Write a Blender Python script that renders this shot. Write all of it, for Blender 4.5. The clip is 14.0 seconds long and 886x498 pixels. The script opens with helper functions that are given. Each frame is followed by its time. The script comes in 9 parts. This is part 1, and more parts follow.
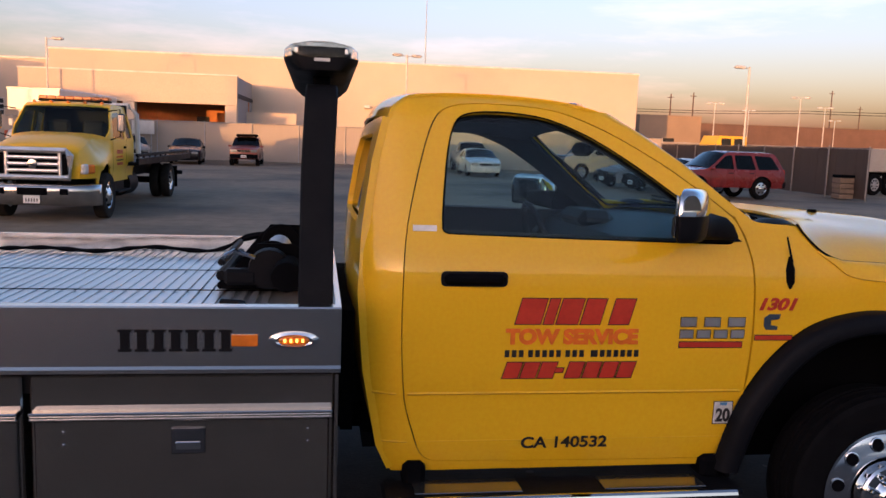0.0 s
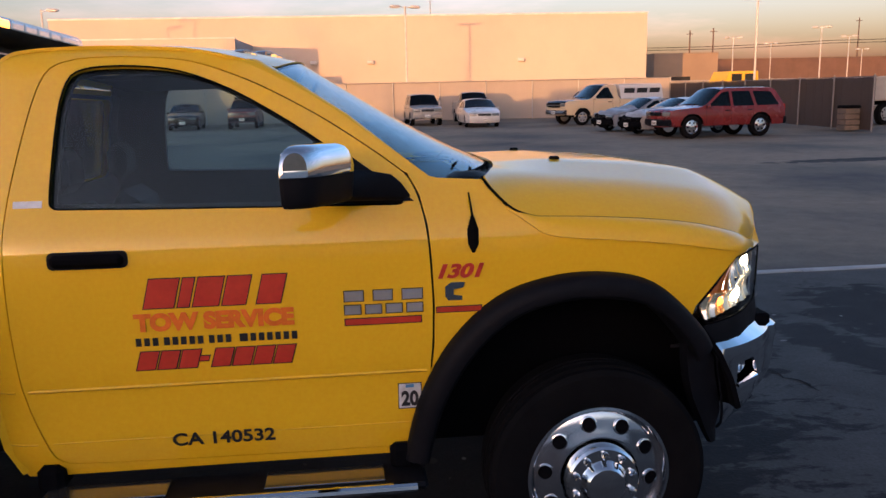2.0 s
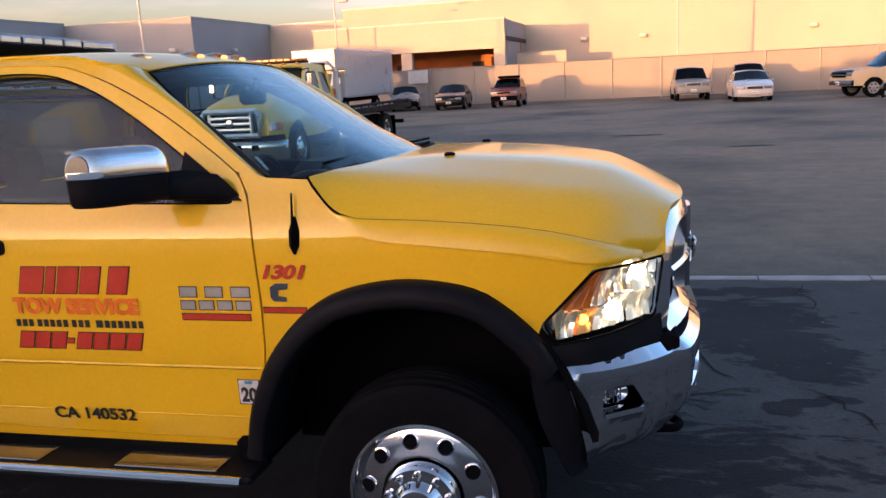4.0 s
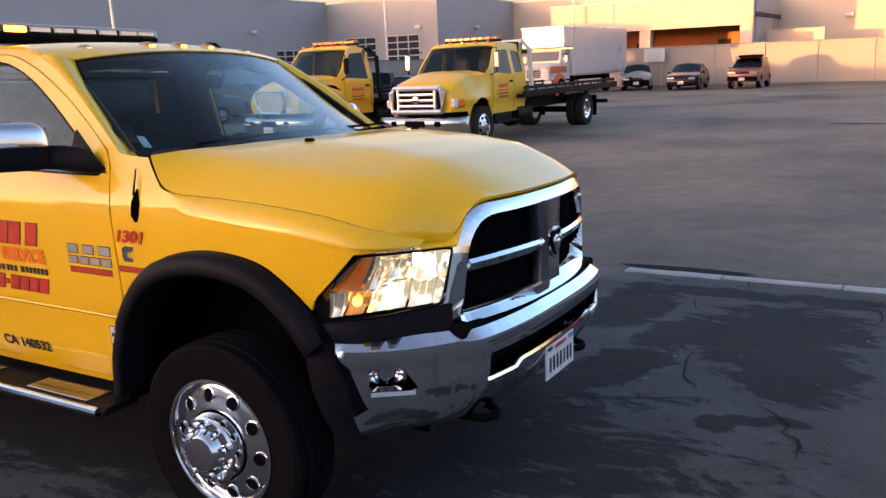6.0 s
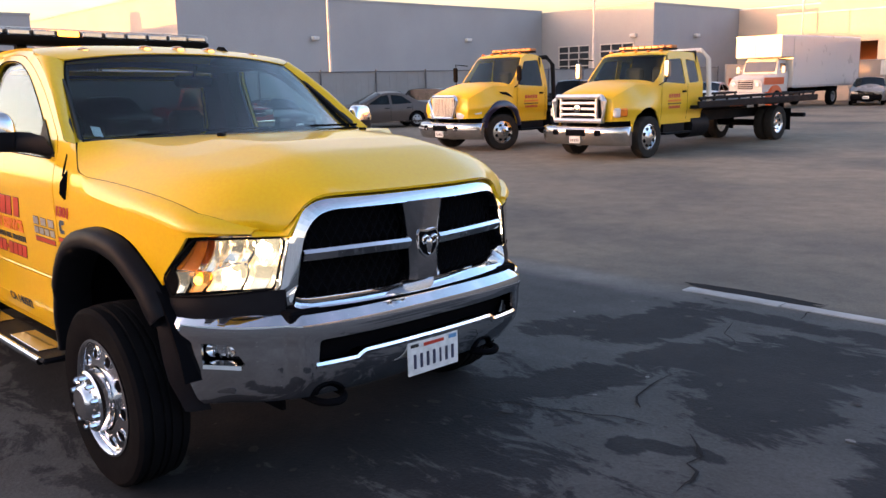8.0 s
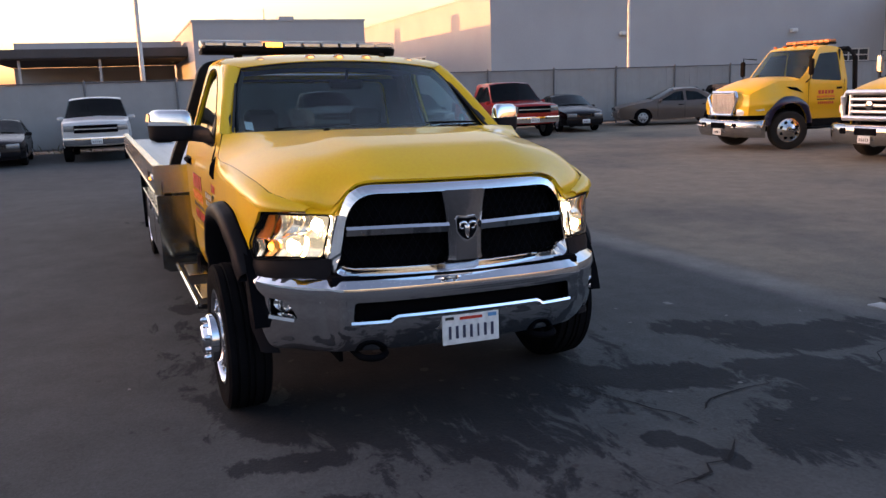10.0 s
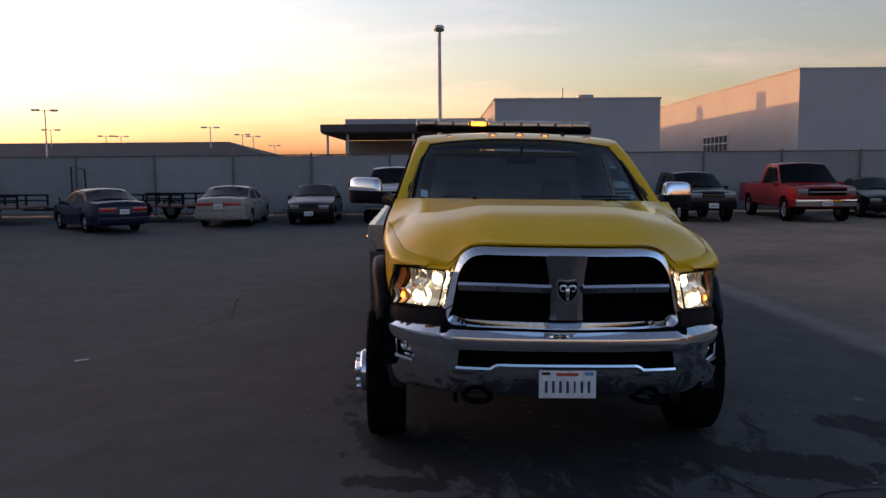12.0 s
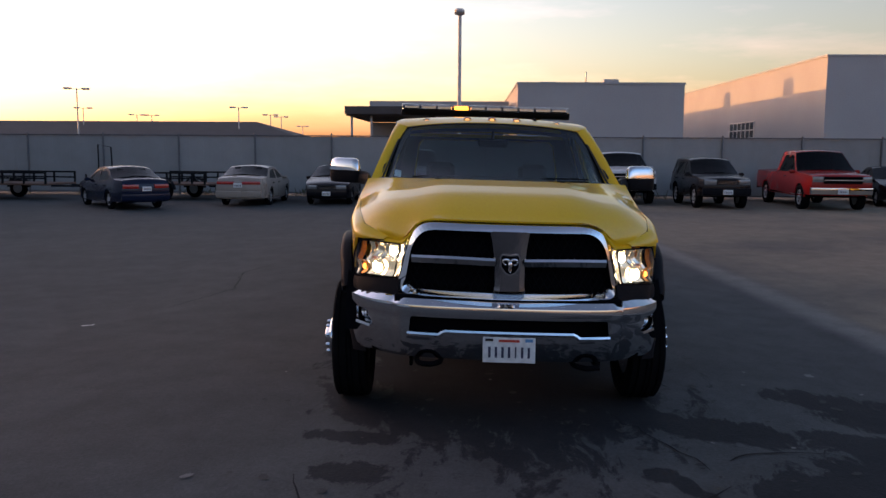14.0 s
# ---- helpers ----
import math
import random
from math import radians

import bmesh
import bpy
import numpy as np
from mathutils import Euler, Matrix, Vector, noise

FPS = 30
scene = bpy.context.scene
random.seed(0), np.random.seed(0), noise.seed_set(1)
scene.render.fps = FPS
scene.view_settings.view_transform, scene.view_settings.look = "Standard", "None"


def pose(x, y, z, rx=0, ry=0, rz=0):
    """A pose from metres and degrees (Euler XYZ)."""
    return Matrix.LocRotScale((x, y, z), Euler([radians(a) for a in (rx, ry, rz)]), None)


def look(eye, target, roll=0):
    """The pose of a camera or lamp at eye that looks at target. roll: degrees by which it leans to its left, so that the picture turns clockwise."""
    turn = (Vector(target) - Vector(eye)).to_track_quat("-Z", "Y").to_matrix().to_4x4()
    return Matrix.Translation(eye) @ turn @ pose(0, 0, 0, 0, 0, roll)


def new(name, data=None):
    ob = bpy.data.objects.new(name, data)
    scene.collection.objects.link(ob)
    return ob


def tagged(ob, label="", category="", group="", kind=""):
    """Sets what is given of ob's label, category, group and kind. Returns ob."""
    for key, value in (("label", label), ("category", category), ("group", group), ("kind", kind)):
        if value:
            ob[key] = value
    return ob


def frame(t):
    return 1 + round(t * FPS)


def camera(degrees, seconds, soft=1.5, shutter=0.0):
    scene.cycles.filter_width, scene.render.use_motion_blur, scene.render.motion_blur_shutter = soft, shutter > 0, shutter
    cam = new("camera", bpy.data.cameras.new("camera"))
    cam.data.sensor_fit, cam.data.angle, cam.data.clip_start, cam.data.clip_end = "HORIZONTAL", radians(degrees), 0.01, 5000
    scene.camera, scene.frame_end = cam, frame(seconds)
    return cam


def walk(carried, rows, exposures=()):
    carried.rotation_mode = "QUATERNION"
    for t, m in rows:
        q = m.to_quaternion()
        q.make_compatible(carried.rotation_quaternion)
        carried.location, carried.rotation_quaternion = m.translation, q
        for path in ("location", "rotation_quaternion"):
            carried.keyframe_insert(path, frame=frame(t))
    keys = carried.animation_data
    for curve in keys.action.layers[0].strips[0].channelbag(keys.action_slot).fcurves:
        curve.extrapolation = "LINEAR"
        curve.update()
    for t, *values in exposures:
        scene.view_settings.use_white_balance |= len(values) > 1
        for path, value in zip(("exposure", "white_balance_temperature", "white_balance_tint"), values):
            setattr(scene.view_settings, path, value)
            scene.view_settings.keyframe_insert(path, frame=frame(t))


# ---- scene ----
from mathutils.geometry import delaunay_2d_cdt

cam = camera(56.4, 14.0)
METRES, EYE, TILT, LEAN, TURN = 9.15, 1.86, -7.5, -2.0, -6.5
ROWS = [
    (0.0, 0.0, 0.0, 0.0, 0.0, 0.0, -0.0),
    (0.5, 0.0317, 0.0106, -0.0006, 0.63, 0.66, 0.76),
    (1.0, 0.0666, 0.0271, 0.0006, 0.11, -0.36, 2.7),
    (1.5, 0.1105, 0.0371, 0.0019, 2.05, -2.88, 2.51),
    (2.0, 0.1531, 0.0488, 0.0019, 2.01, -3.21, 2.91),
    (2.5, 0.1944, 0.0659, 0.004, 1.56, -3.08, 3.4),
    (3.0, 0.2381, 0.0737, 0.0043, 8.59, -4.09, 2.82),
    (5.5, 0.4385, 0.1483, 0.0052, 33.17, -3.78, 0.14),
    (6.0, 0.48, 0.1667, 0.0061, 38.62, -5.36, -0.79),
    (6.5, 0.5103, 0.1941, 0.005, 41.26, -4.52, -1.04),
    (7.0, 0.5434, 0.2182, 0.0067, 43.66, -2.84, -0.72),
    (7.5, 0.5799, 0.2374, 0.0086, 46.7, -5.02, -0.8),
    (8.0, 0.6005, 0.2706, 0.0084, 53.85, -5.4, -3.49),
    (8.5, 0.6258, 0.2953, 0.0115, 63.44, -4.0, -3.89),
    (9.0, 0.6553, 0.3165, 0.0142, 69.07, -5.71, -4.42),
    (11.5, 0.7476, 0.4545, 0.0231, 90.41, -4.59, -6.44),
    (12.0, 0.7628, 0.4709, 0.0262, 96.53, -4.44, -7.22),
    (12.5, 0.7774, 0.4813, 0.0254, 95.56, -5.64, -6.46),
    (13.0, 0.7891, 0.4915, 0.026, 95.82, -7.25, -5.9),
    (13.5, 0.7938, 0.5098, 0.029, 98.55, -6.65, -8.07),
    (14.0, 0.7999, 0.5219, 0.0308, 98.54, -5.88, -8.08),
]
EXPOSURES = [(0.0, 0.70, 6250, 9), (1.5, 0.68, 6100, 7), (3.0, 0.80, 6150, 7), (5.5, 1.58, 6800, 9), (6.5, 1.56, 7100, 10), (7.5, 1.86, 7400, 10), (8.0, 1.92, 7350, 10), (8.5, 1.60, 7300, 11), (9.0, 1.66, 7300, 11), (11.5, 0.76, 6800, 12), (12.5, 0.14, 6700, 11), (13.0, 0.70, 6700, 12), (13.5, 0.80, 6700, 12), (14.0, 0.67, 6800, 12)]
walk(cam, [(t, pose(0, 0, EYE, TILT, LEAN, TURN) @ pose(METRES * x, METRES * y, METRES * z, 90 + pitch, roll, yaw)) for t, x, y, z, yaw, pitch, roll in ROWS], EXPOSURES)


# ---------------------------------------------------------------- sky and sun
SUN_AZ, SUN_EL = 242.0, 1.7            # degrees: direction to the sun in the plan, counted from +x
world = bpy.data.worlds.new("evening_sky")
scene.world = world
world.use_nodes = True
wn, wl = world.node_tree.nodes, world.node_tree.links
wn.clear()
sky = wn.new("ShaderNodeTexSky")
sky.sky_type, sky.sun_disc = "NISHITA", False
sky.sun_elevation, sky.sun_rotation = radians(SUN_EL), radians(90.0 - SUN_AZ)
sky.air_density, sky.dust_density, sky.ozone_density, sky.altitude = 1.0, 2.2, 1.6, 30.0
wcoord, wmap = wn.new("ShaderNodeTexCoord"), wn.new("ShaderNodeMapping")
wmap.inputs["Scale"].default_value = (1.6, 1.6, 9.0)
wnoise = wn.new("ShaderNodeTexNoise")
wnoise.inputs["Scale"].default_value, wnoise.inputs["Detail"].default_value, wnoise.inputs["Roughness"].default_value = 1.7, 7.0, 0.62
wramp = wn.new("ShaderNodeValToRGB")
wramp.color_ramp.elements[0].position, wramp.color_ramp.elements[1].position = 0.47, 0.73
wramp.color_ramp.elements[1].color = (0.78, 0.78, 0.78, 1)
wtint = wn.new("ShaderNodeMixRGB")
wtint.blend_type = "MULTIPLY"
wtint.inputs[0].default_value, wtint.inputs[2].default_value = 1.0, (1.70, 1.28, 1.34, 1)
wmix = wn.new("ShaderNodeMixRGB")
wbg, wout = wn.new("ShaderNodeBackground"), wn.new("ShaderNodeOutputWorld")
wbg.inputs["Strength"].default_value = 0.32
wl.new(wcoord.outputs["Generated"], wmap.inputs["Vector"])
wl.new(wmap.outputs["Vector"], wnoise.inputs["Vector"])
wl.new(wnoise.outputs[0], wramp.inputs[0])
wl.new(wramp.outputs[0], wmix.inputs[0])
wl.new(sky.outputs[0], wmix.inputs[1])
wl.new(sky.outputs[0], wtint.inputs[1])
wl.new(wtint.outputs[0], wmix.inputs[2])
wsat = wn.new("ShaderNodeHueSaturation")
wsat.inputs["Saturation"].default_value = 0.83
wtone = wn.new("ShaderNodeMixRGB")
wtone.blend_type, wtone.inputs[0].default_value, wtone.inputs[2].default_value = "MULTIPLY", 1.0, (1.06, 0.95, 1.04, 1)
wl.new(wmix.outputs[0], wsat.inputs["Color"])
wl.new(wsat.outputs[0], wtone.inputs[1])
wtone2 = wn.new("ShaderNodeMixRGB")
wtone2.blend_type, wtone2.inputs[2].default_value = "MULTIPLY", (0.978, 1.025, 1.17, 1)
# wide hazy glow of the evening sky round the low sun
wdot = wn.new("ShaderNodeVectorMath")
wdot.operation = "DOT_PRODUCT"
wdot.inputs[1].default_value = (math.cos(radians(SUN_AZ - 14)), math.sin(radians(SUN_AZ - 14)), -0.5)
wglow = wn.new("ShaderNodeMapRange")
wglow.interpolation_type = "SMOOTHSTEP"
wglow.inputs["From Min"].default_value, wglow.inputs["From Max"].default_value, wglow.inputs["To Min"].default_value, wglow.inputs["To Max"].default_value = -0.35, 1.0, 1.0, 2.5
whaze = wn.new("ShaderNodeVectorMath")
whaze.operation = "SCALE"
wl.new(wcoord.outputs["Generated"], wdot.inputs[0])
wl.new(wdot.outputs["Value"], wglow.inputs["Value"])
waway = wn.new("ShaderNodeMapRange")
waway.interpolation_type = "SMOOTHSTEP"
waway.inputs["From Min"].default_value, waway.inputs["From Max"].default_value, waway.inputs["To Min"].default_value, waway.inputs["To Max"].default_value = -0.9, 0.35, 1.0, 0.0
wl.new(wdot.outputs["Value"], waway.inputs["Value"])
wl.new(waway.outputs[0], wtone2.inputs[0])
wl.new(wtone.outputs[0], wtone2.inputs[1])
wsep, wlow, wpart = wn.new("ShaderNodeSeparateXYZ"), wn.new("ShaderNodeMapRange"), wn.new("ShaderNodeMath")
wlow.interpolation_type, wpart.operation = "SMOOTHSTEP", "MULTIPLY"
wlow.inputs["From Min"].default_value, wlow.inputs["From Max"].default_value, wlow.inputs["To Min"].default_value, wlow.inputs["To Max"].default_value = 0.08, 0.8, 1.0, 0.0
wl.new(wcoord.outputs["Generated"], wsep.inputs[0])
wl.new(wsep.outputs["Z"], wlow.inputs["Value"])
wl.new(wlow.outputs[0], wpart.inputs[0])
wl.new(waway.outputs[0], wpart.inputs[1])
wrose = wn.new("ShaderNodeMixRGB")               # rosy band opposite the sunset
wrose.blend_type, wrose.inputs[2].default_value = "MULTIPLY", (1.55, 1.52, 1.72, 1)
wl.new(wpart.outputs[0], wrose.inputs[0])
wl.new(wtone2.outputs[0], wrose.inputs[1])
whigh, wblue, wpair = wn.new("ShaderNodeMapRange"), wn.new("ShaderNodeMixRGB"), wn.new("ShaderNodeMath")
whigh.interpolation_type, wpair.operation, wblue.blend_type = "SMOOTHSTEP", "MULTIPLY", "MULTIPLY"
whigh.inputs["From Min"].default_value, whigh.inputs["From Max"].default_value = 0.14, 0.45
wblue.inputs[2].default_value = (0.98, 1.36, 1.42, 1)
wl.new(wsep.outputs["Z"], whigh.inputs["Value"])
wl.new(whigh.outputs[0], wpair.inputs[0])
wl.new(waway.outputs[0], wpair.inputs[1])
wzen, wband = wn.new("ShaderNodeMapRange"), wn.new("ShaderNodeMath")
wzen.interpolation_type, wband.operation = "SMOOTHSTEP", "MULTIPLY"
wzen.inputs["From Min"].default_value, wzen.inputs["From Max"].default_value, wzen.inputs["To Min"].default_value, wzen.inputs["To Max"].default_value = 0.55, 0.85, 1.0, 0.1
wl.new(wsep.outputs["Z"], wzen.inputs["Value"])
wl.new(wpair.outputs[0], wband.inputs[0])
wl.new(wzen.outputs[0], wband.inputs[1])
wl.new(wband.outputs[0], wblue.inputs[0])
wl.new(wrose.outputs[0], wblue.inputs[1])
wl.new(wblue.outputs[0], whaze.inputs[0])
wl.new(wglow.outputs[0], whaze.inputs["Scale"])
wl.new(whaze.outputs[0], wbg.inputs["Color"])
wl.new(wbg.outputs[0], wout.inputs["Surface"])

sun = new("sun", bpy.data.lights.new("sun", "SUN"))
sun.data.energy, sun.data.angle, sun.data.color = 3.0, radians(0.53), (1.0, 0.43, 0.13)
sun_way = Vector((math.cos(radians(SUN_AZ)) * math.cos(radians(SUN_EL)), math.sin(radians(SUN_AZ)) * math.cos(radians(SUN_EL)), math.sin(radians(SUN_EL))))
sun.matrix_world = look(sun_way * 300, (0, 0, 0))


# ---------------------------------------------------------------- materials
def surface(name, colour, rough=0.5, metal=0.0, second=None, scale=6.0, mixed=0.35, bump=0.0, bump_scale=60.0, coat=0.0, spec=0.5, rough_var=0.12, stretch=(1, 1, 1), piece=0.0):
    """A node material: two tones in a coarse noise, a fine grain over them, uneven gloss and relief."""
    m = bpy.data.materials.new(name)
    m.use_nodes = True
    n, l = m.node_tree.nodes, m.node_tree.links
    b = n["Principled BSDF"]
    b.inputs["Metallic"].default_value, b.inputs["Specular IOR Level"].default_value = metal, spec
    b.inputs["Coat Weight"].default_value, b.inputs["Coat Roughness"].default_value = coat, 0.05
    co, mp = n.new("ShaderNodeTexCoord"), n.new("ShaderNodeMapping")
    mp.inputs["Scale"].default_value = stretch
    l.new(co.outputs["Object"], mp.inputs["Vector"])
    big, fine = n.new("ShaderNodeTexNoise"), n.new("ShaderNodeTexNoise")
    big.inputs["Scale"].default_value, big.inputs["Detail"].default_value, big.inputs["Roughness"].default_value = scale, 6.0, 0.6
    fine.inputs["Scale"].default_value, fine.inputs["Detail"].default_value = bump_scale, 4.0
    l.new(mp.outputs[0], big.inputs["Vector"])
    l.new(mp.outputs[0], fine.inputs["Vector"])
    second = second or tuple(c * 0.72 for c in colour)
    ramp = n.new("ShaderNodeValToRGB")
    ramp.color_ramp.elements[0].position, ramp.color_ramp.elements[1].position = 0.5 - 0.5 * mixed, 0.5 + 0.5 * mixed
    ramp.color_ramp.elements[0].color, ramp.color_ramp.elements[1].color = (*second, 1), (*colour, 1)
    l.new(big.outputs[0], ramp.inputs[0])
    grain = n.new("ShaderNodeMixRGB")
    grain.blend_type, grain.inputs[0].default_value = "OVERLAY", 0.12
    l.new(ramp.outputs[0], grain.inputs[1])
    l.new(fine.outputs[0], grain.inputs[2])
    last = grain.outputs[0]
    if piece:
        info, hsv, rng = n.new("ShaderNodeObjectInfo"), n.new("ShaderNodeHueSaturation"), n.new("ShaderNodeMapRange")
        rng.inputs["To Min"].default_value, rng.inputs["To Max"].default_value = 1 - piece, 1 + piece
        l.new(info.outputs["Random"], rng.inputs["Value"])
        l.new(rng.outputs[0], hsv.inputs["Value"])
        l.new(last, hsv.inputs["Color"])
        last = hsv.outputs[0]
    l.new(last, b.inputs["Base Color"])
    rr = n.new("ShaderNodeMapRange")
    rr.inputs["To Min"].default_value, rr.inputs["To Max"].default_value = max(0.02, rough - rough_var), min(1.0, rough + rough_var)
    l.new(big.outputs[0], rr.inputs["Value"])
    l.new(rr.outputs[0], b.inputs["Roughness"])
    if bump:
        bp = n.new("ShaderNodeBump")
        bp.inputs["Strength"].default_value, bp.inputs["Distance"].default_value = 0.6, bump
        l.new(fine.outputs[0], bp.inputs["Height"])
        l.new(bp.outputs[0], b.inputs["Normal"])
    return m


def glass(name, tint=(0.75, 0.82, 0.82), rough=0.02, dark=0.0):
    """Thin glass: a clear sheet with a mirror coat that grows towards grazing view."""
    m = bpy.data.materials.new(name)
    m.use_nodes = True
    n, l = m.node_tree.nodes, m.node_tree.links
    out = n["Material Output"]
    n.remove(n["Principled BSDF"])
    clear, shine, mix, edge = n.new("ShaderNodeBsdfTransparent"), n.new("ShaderNodeBsdfGlossy"), n.new("ShaderNodeMixShader"), n.new("ShaderNodeLayerWeight")
    clear.inputs[0].default_value = (*[c * (1 - dark) for c in tint], 1)
    shine.inputs["Roughness"].default_value = rough
    edge.inputs["Blend"].default_value = 0.5
    steep, grow = n.new("ShaderNodeMath"), n.new("ShaderNodeMath")
    steep.operation, steep.inputs[1].default_value = "POWER", 5.0
    grow.operation, grow.inputs[1].default_value, grow.inputs[2].default_value = "MULTIPLY_ADD", 0.975, 0.022
    l.new(edge.outputs["Facing"], steep.inputs[0])
    l.new(steep.outputs[0], grow.inputs[0])
    l.new(grow.outputs[0], mix.inputs[0])
    l.new(clear.outputs[0], mix.inputs[1])
    l.new(shine.outputs[0], mix.inputs[2])
    l.new(mix.outputs[0], out.inputs["Surface"])
    return m


def lamp_glow(name, colour, strength, metal=0.0):
    m = bpy.data.materials.new(name)
    m.use_nodes = True
    b = m.node_tree.nodes["Principled BSDF"]
    b.inputs["Base Color"].default_value = (*colour, 1)
    b.inputs["Emission Color"].default_value, b.inputs["Emission Strength"].default_value = (*colour, 1), strength
    b.inputs["Roughness"].default_value, b.inputs["Metallic"].default_value = 0.3 - 0.12 * metal, metal
    return m


STAINS = [(3.62, 6.92, 0.56, 0.46, 0), (3.48, 6.45, 0.52, 0.75, 6), (3.80, 6.02, 0.36, 0.74, 8), (2.72, 5.12, 0.26, 0.17, 20), (2.92, 5.55, 0.24, 0.46, -16), (3.02, 6.35, 0.24, 0.62, -4), (2.46, 6.95, 0.30, 0.80, 0), (2.12, 6.45, 0.28, 0.42, -20),
          (3.05, 7.60, 0.62, 0.15, 0), (3.80, 7.66, 0.40, 0.16, 0), (3.60, 4.92, 0.10, 0.13, 55), (3.74, 5.03, 0.16, 0.07, 20), (3.92, 5.10, 0.13, 0.06, -15), (4.72, 5.60, 0.30, 0.85, 8), (5.75, 6.3, 0.75, 1.2, 0), (2.5, 3.17, 0.46, 0.17, 22)]
# the last two ellipses put the tow truck's contact shade into the ground colour
SPOTS_AND_SHADE = [(3.12, 3.25, 0.12, 0.32, -12), (3.63, 3.28, 0.16, 0.25, 0), (2.76, 4.14, 0.12, 0.18, 0), (-0.08, 2.94, 0.26, 0.10, 20),
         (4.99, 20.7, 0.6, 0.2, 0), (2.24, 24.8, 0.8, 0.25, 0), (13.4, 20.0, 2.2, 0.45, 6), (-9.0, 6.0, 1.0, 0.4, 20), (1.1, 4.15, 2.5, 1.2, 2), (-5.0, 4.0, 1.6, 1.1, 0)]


def asphalt_material():
    m = surface("worn_asphalt", (0.072, 0.075, 0.073), 0.9, second=(0.048, 0.050, 0.050), scale=0.55, mixed=0.5, bump=0.006, bump_scale=55.0, rough_var=0.06, spec=0.22)
    n, l = m.node_tree.nodes, m.node_tree.links
    b = n["Principled BSDF"]
    base = b.inputs["Base Color"].links[0].from_socket
    co = n.new("ShaderNodeTexCoord")
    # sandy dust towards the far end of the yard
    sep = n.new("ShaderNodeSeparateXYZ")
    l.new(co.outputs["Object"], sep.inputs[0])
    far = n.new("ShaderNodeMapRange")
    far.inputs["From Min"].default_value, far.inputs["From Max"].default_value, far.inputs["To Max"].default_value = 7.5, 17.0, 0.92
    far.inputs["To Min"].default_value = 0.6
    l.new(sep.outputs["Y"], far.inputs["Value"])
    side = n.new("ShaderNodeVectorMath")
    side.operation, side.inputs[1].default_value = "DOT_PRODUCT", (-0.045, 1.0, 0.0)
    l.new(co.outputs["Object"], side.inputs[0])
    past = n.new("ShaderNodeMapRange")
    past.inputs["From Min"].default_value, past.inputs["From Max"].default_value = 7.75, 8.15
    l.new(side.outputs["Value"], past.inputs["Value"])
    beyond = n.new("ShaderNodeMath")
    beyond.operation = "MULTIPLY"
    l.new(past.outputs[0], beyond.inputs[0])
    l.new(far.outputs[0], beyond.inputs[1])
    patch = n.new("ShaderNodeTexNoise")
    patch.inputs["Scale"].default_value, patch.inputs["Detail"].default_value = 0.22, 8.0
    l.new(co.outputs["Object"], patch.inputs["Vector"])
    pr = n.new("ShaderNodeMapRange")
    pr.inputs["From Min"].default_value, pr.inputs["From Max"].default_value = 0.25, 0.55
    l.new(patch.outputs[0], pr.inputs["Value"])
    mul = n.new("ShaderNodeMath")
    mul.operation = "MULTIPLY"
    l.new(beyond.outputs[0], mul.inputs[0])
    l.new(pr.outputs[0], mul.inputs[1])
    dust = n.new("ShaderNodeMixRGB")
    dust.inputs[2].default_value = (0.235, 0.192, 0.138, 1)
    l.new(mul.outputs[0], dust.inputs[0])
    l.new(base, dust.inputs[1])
    # a pale dusty band along the drain strip, broken by noise
    band = n.new("ShaderNodeMath")
    band.operation, band.inputs[1].default_value = "SUBTRACT", 7.80
    l.new(side.outputs["Value"], band.inputs[0])
    away = n.new("ShaderNodeMath")
    away.operation = "ABSOLUTE"
    l.new(band.outputs[0], away.inputs[0])
    fade = n.new("ShaderNodeMapRange")
    fade.interpolation_type = "SMOOTHSTEP"
    fade.inputs["From Min"].default_value, fade.inputs["From Max"].default_value, fade.inputs["To Min"].default_value, fade.inputs["To Max"].default_value = 0.05, 0.34, 0.60, 0.0
    l.new(away.outputs[0], fade.inputs["Value"])
    west = n.new("ShaderNodeMapRange")
    west.inputs["From Min"].default_value, west.inputs["From Max"].default_value, west.inputs["To Min"].default_value, west.inputs["To Max"].default_value = 1.2, 2.6, 1.0, 0.0
    l.new(sep.outputs["X"], west.inputs["Value"])
    strew = n.new("ShaderNodeMath")
    strew.operation = "MULTIPLY"
    l.new(fade.outputs[0], strew.inputs[0])
    l.new(west.outputs[0], strew.inputs[1])
    pale = n.new("ShaderNodeMixRGB")
    pale.inputs[2].default_value = (0.20, 0.192, 0.175, 1)
    l.new(strew.outputs[0], pale.inputs[0])
    l.new(dust.outputs[0], pale.inputs[1])
    # mottling: worn pale patches and dark drips
    mot = n.new("ShaderNodeTexNoise")
    mot.inputs["Scale"].default_value, mot.inputs["Detail"].default_value, mot.inputs["Roughness"].default_value = 2.6, 9.0, 0.68
    l.new(co.outputs["Object"], mot.inputs["Vector"])
    mr = n.new("ShaderNodeMapRange")
    mr.inputs["From Min"].default_value, mr.inputs["From Max"].default_value, mr.inputs["To Min"].default_value, mr.inputs["To Max"].default_value = 0.3, 0.7, 0.78, 1.18
    l.new(mot.outputs[0], mr.inputs["Value"])
    mm = n.new("ShaderNodeVectorMath")
    mm.operation = "SCALE"
    l.new(pale.outputs[0], mm.inputs[0])
    l.new(mr.outputs[0], mm.inputs["Scale"])
    # dark ellipses with ragged edges: oil stains, and shade painted under the tow truck
    edge = n.new("ShaderNodeTexNoise")
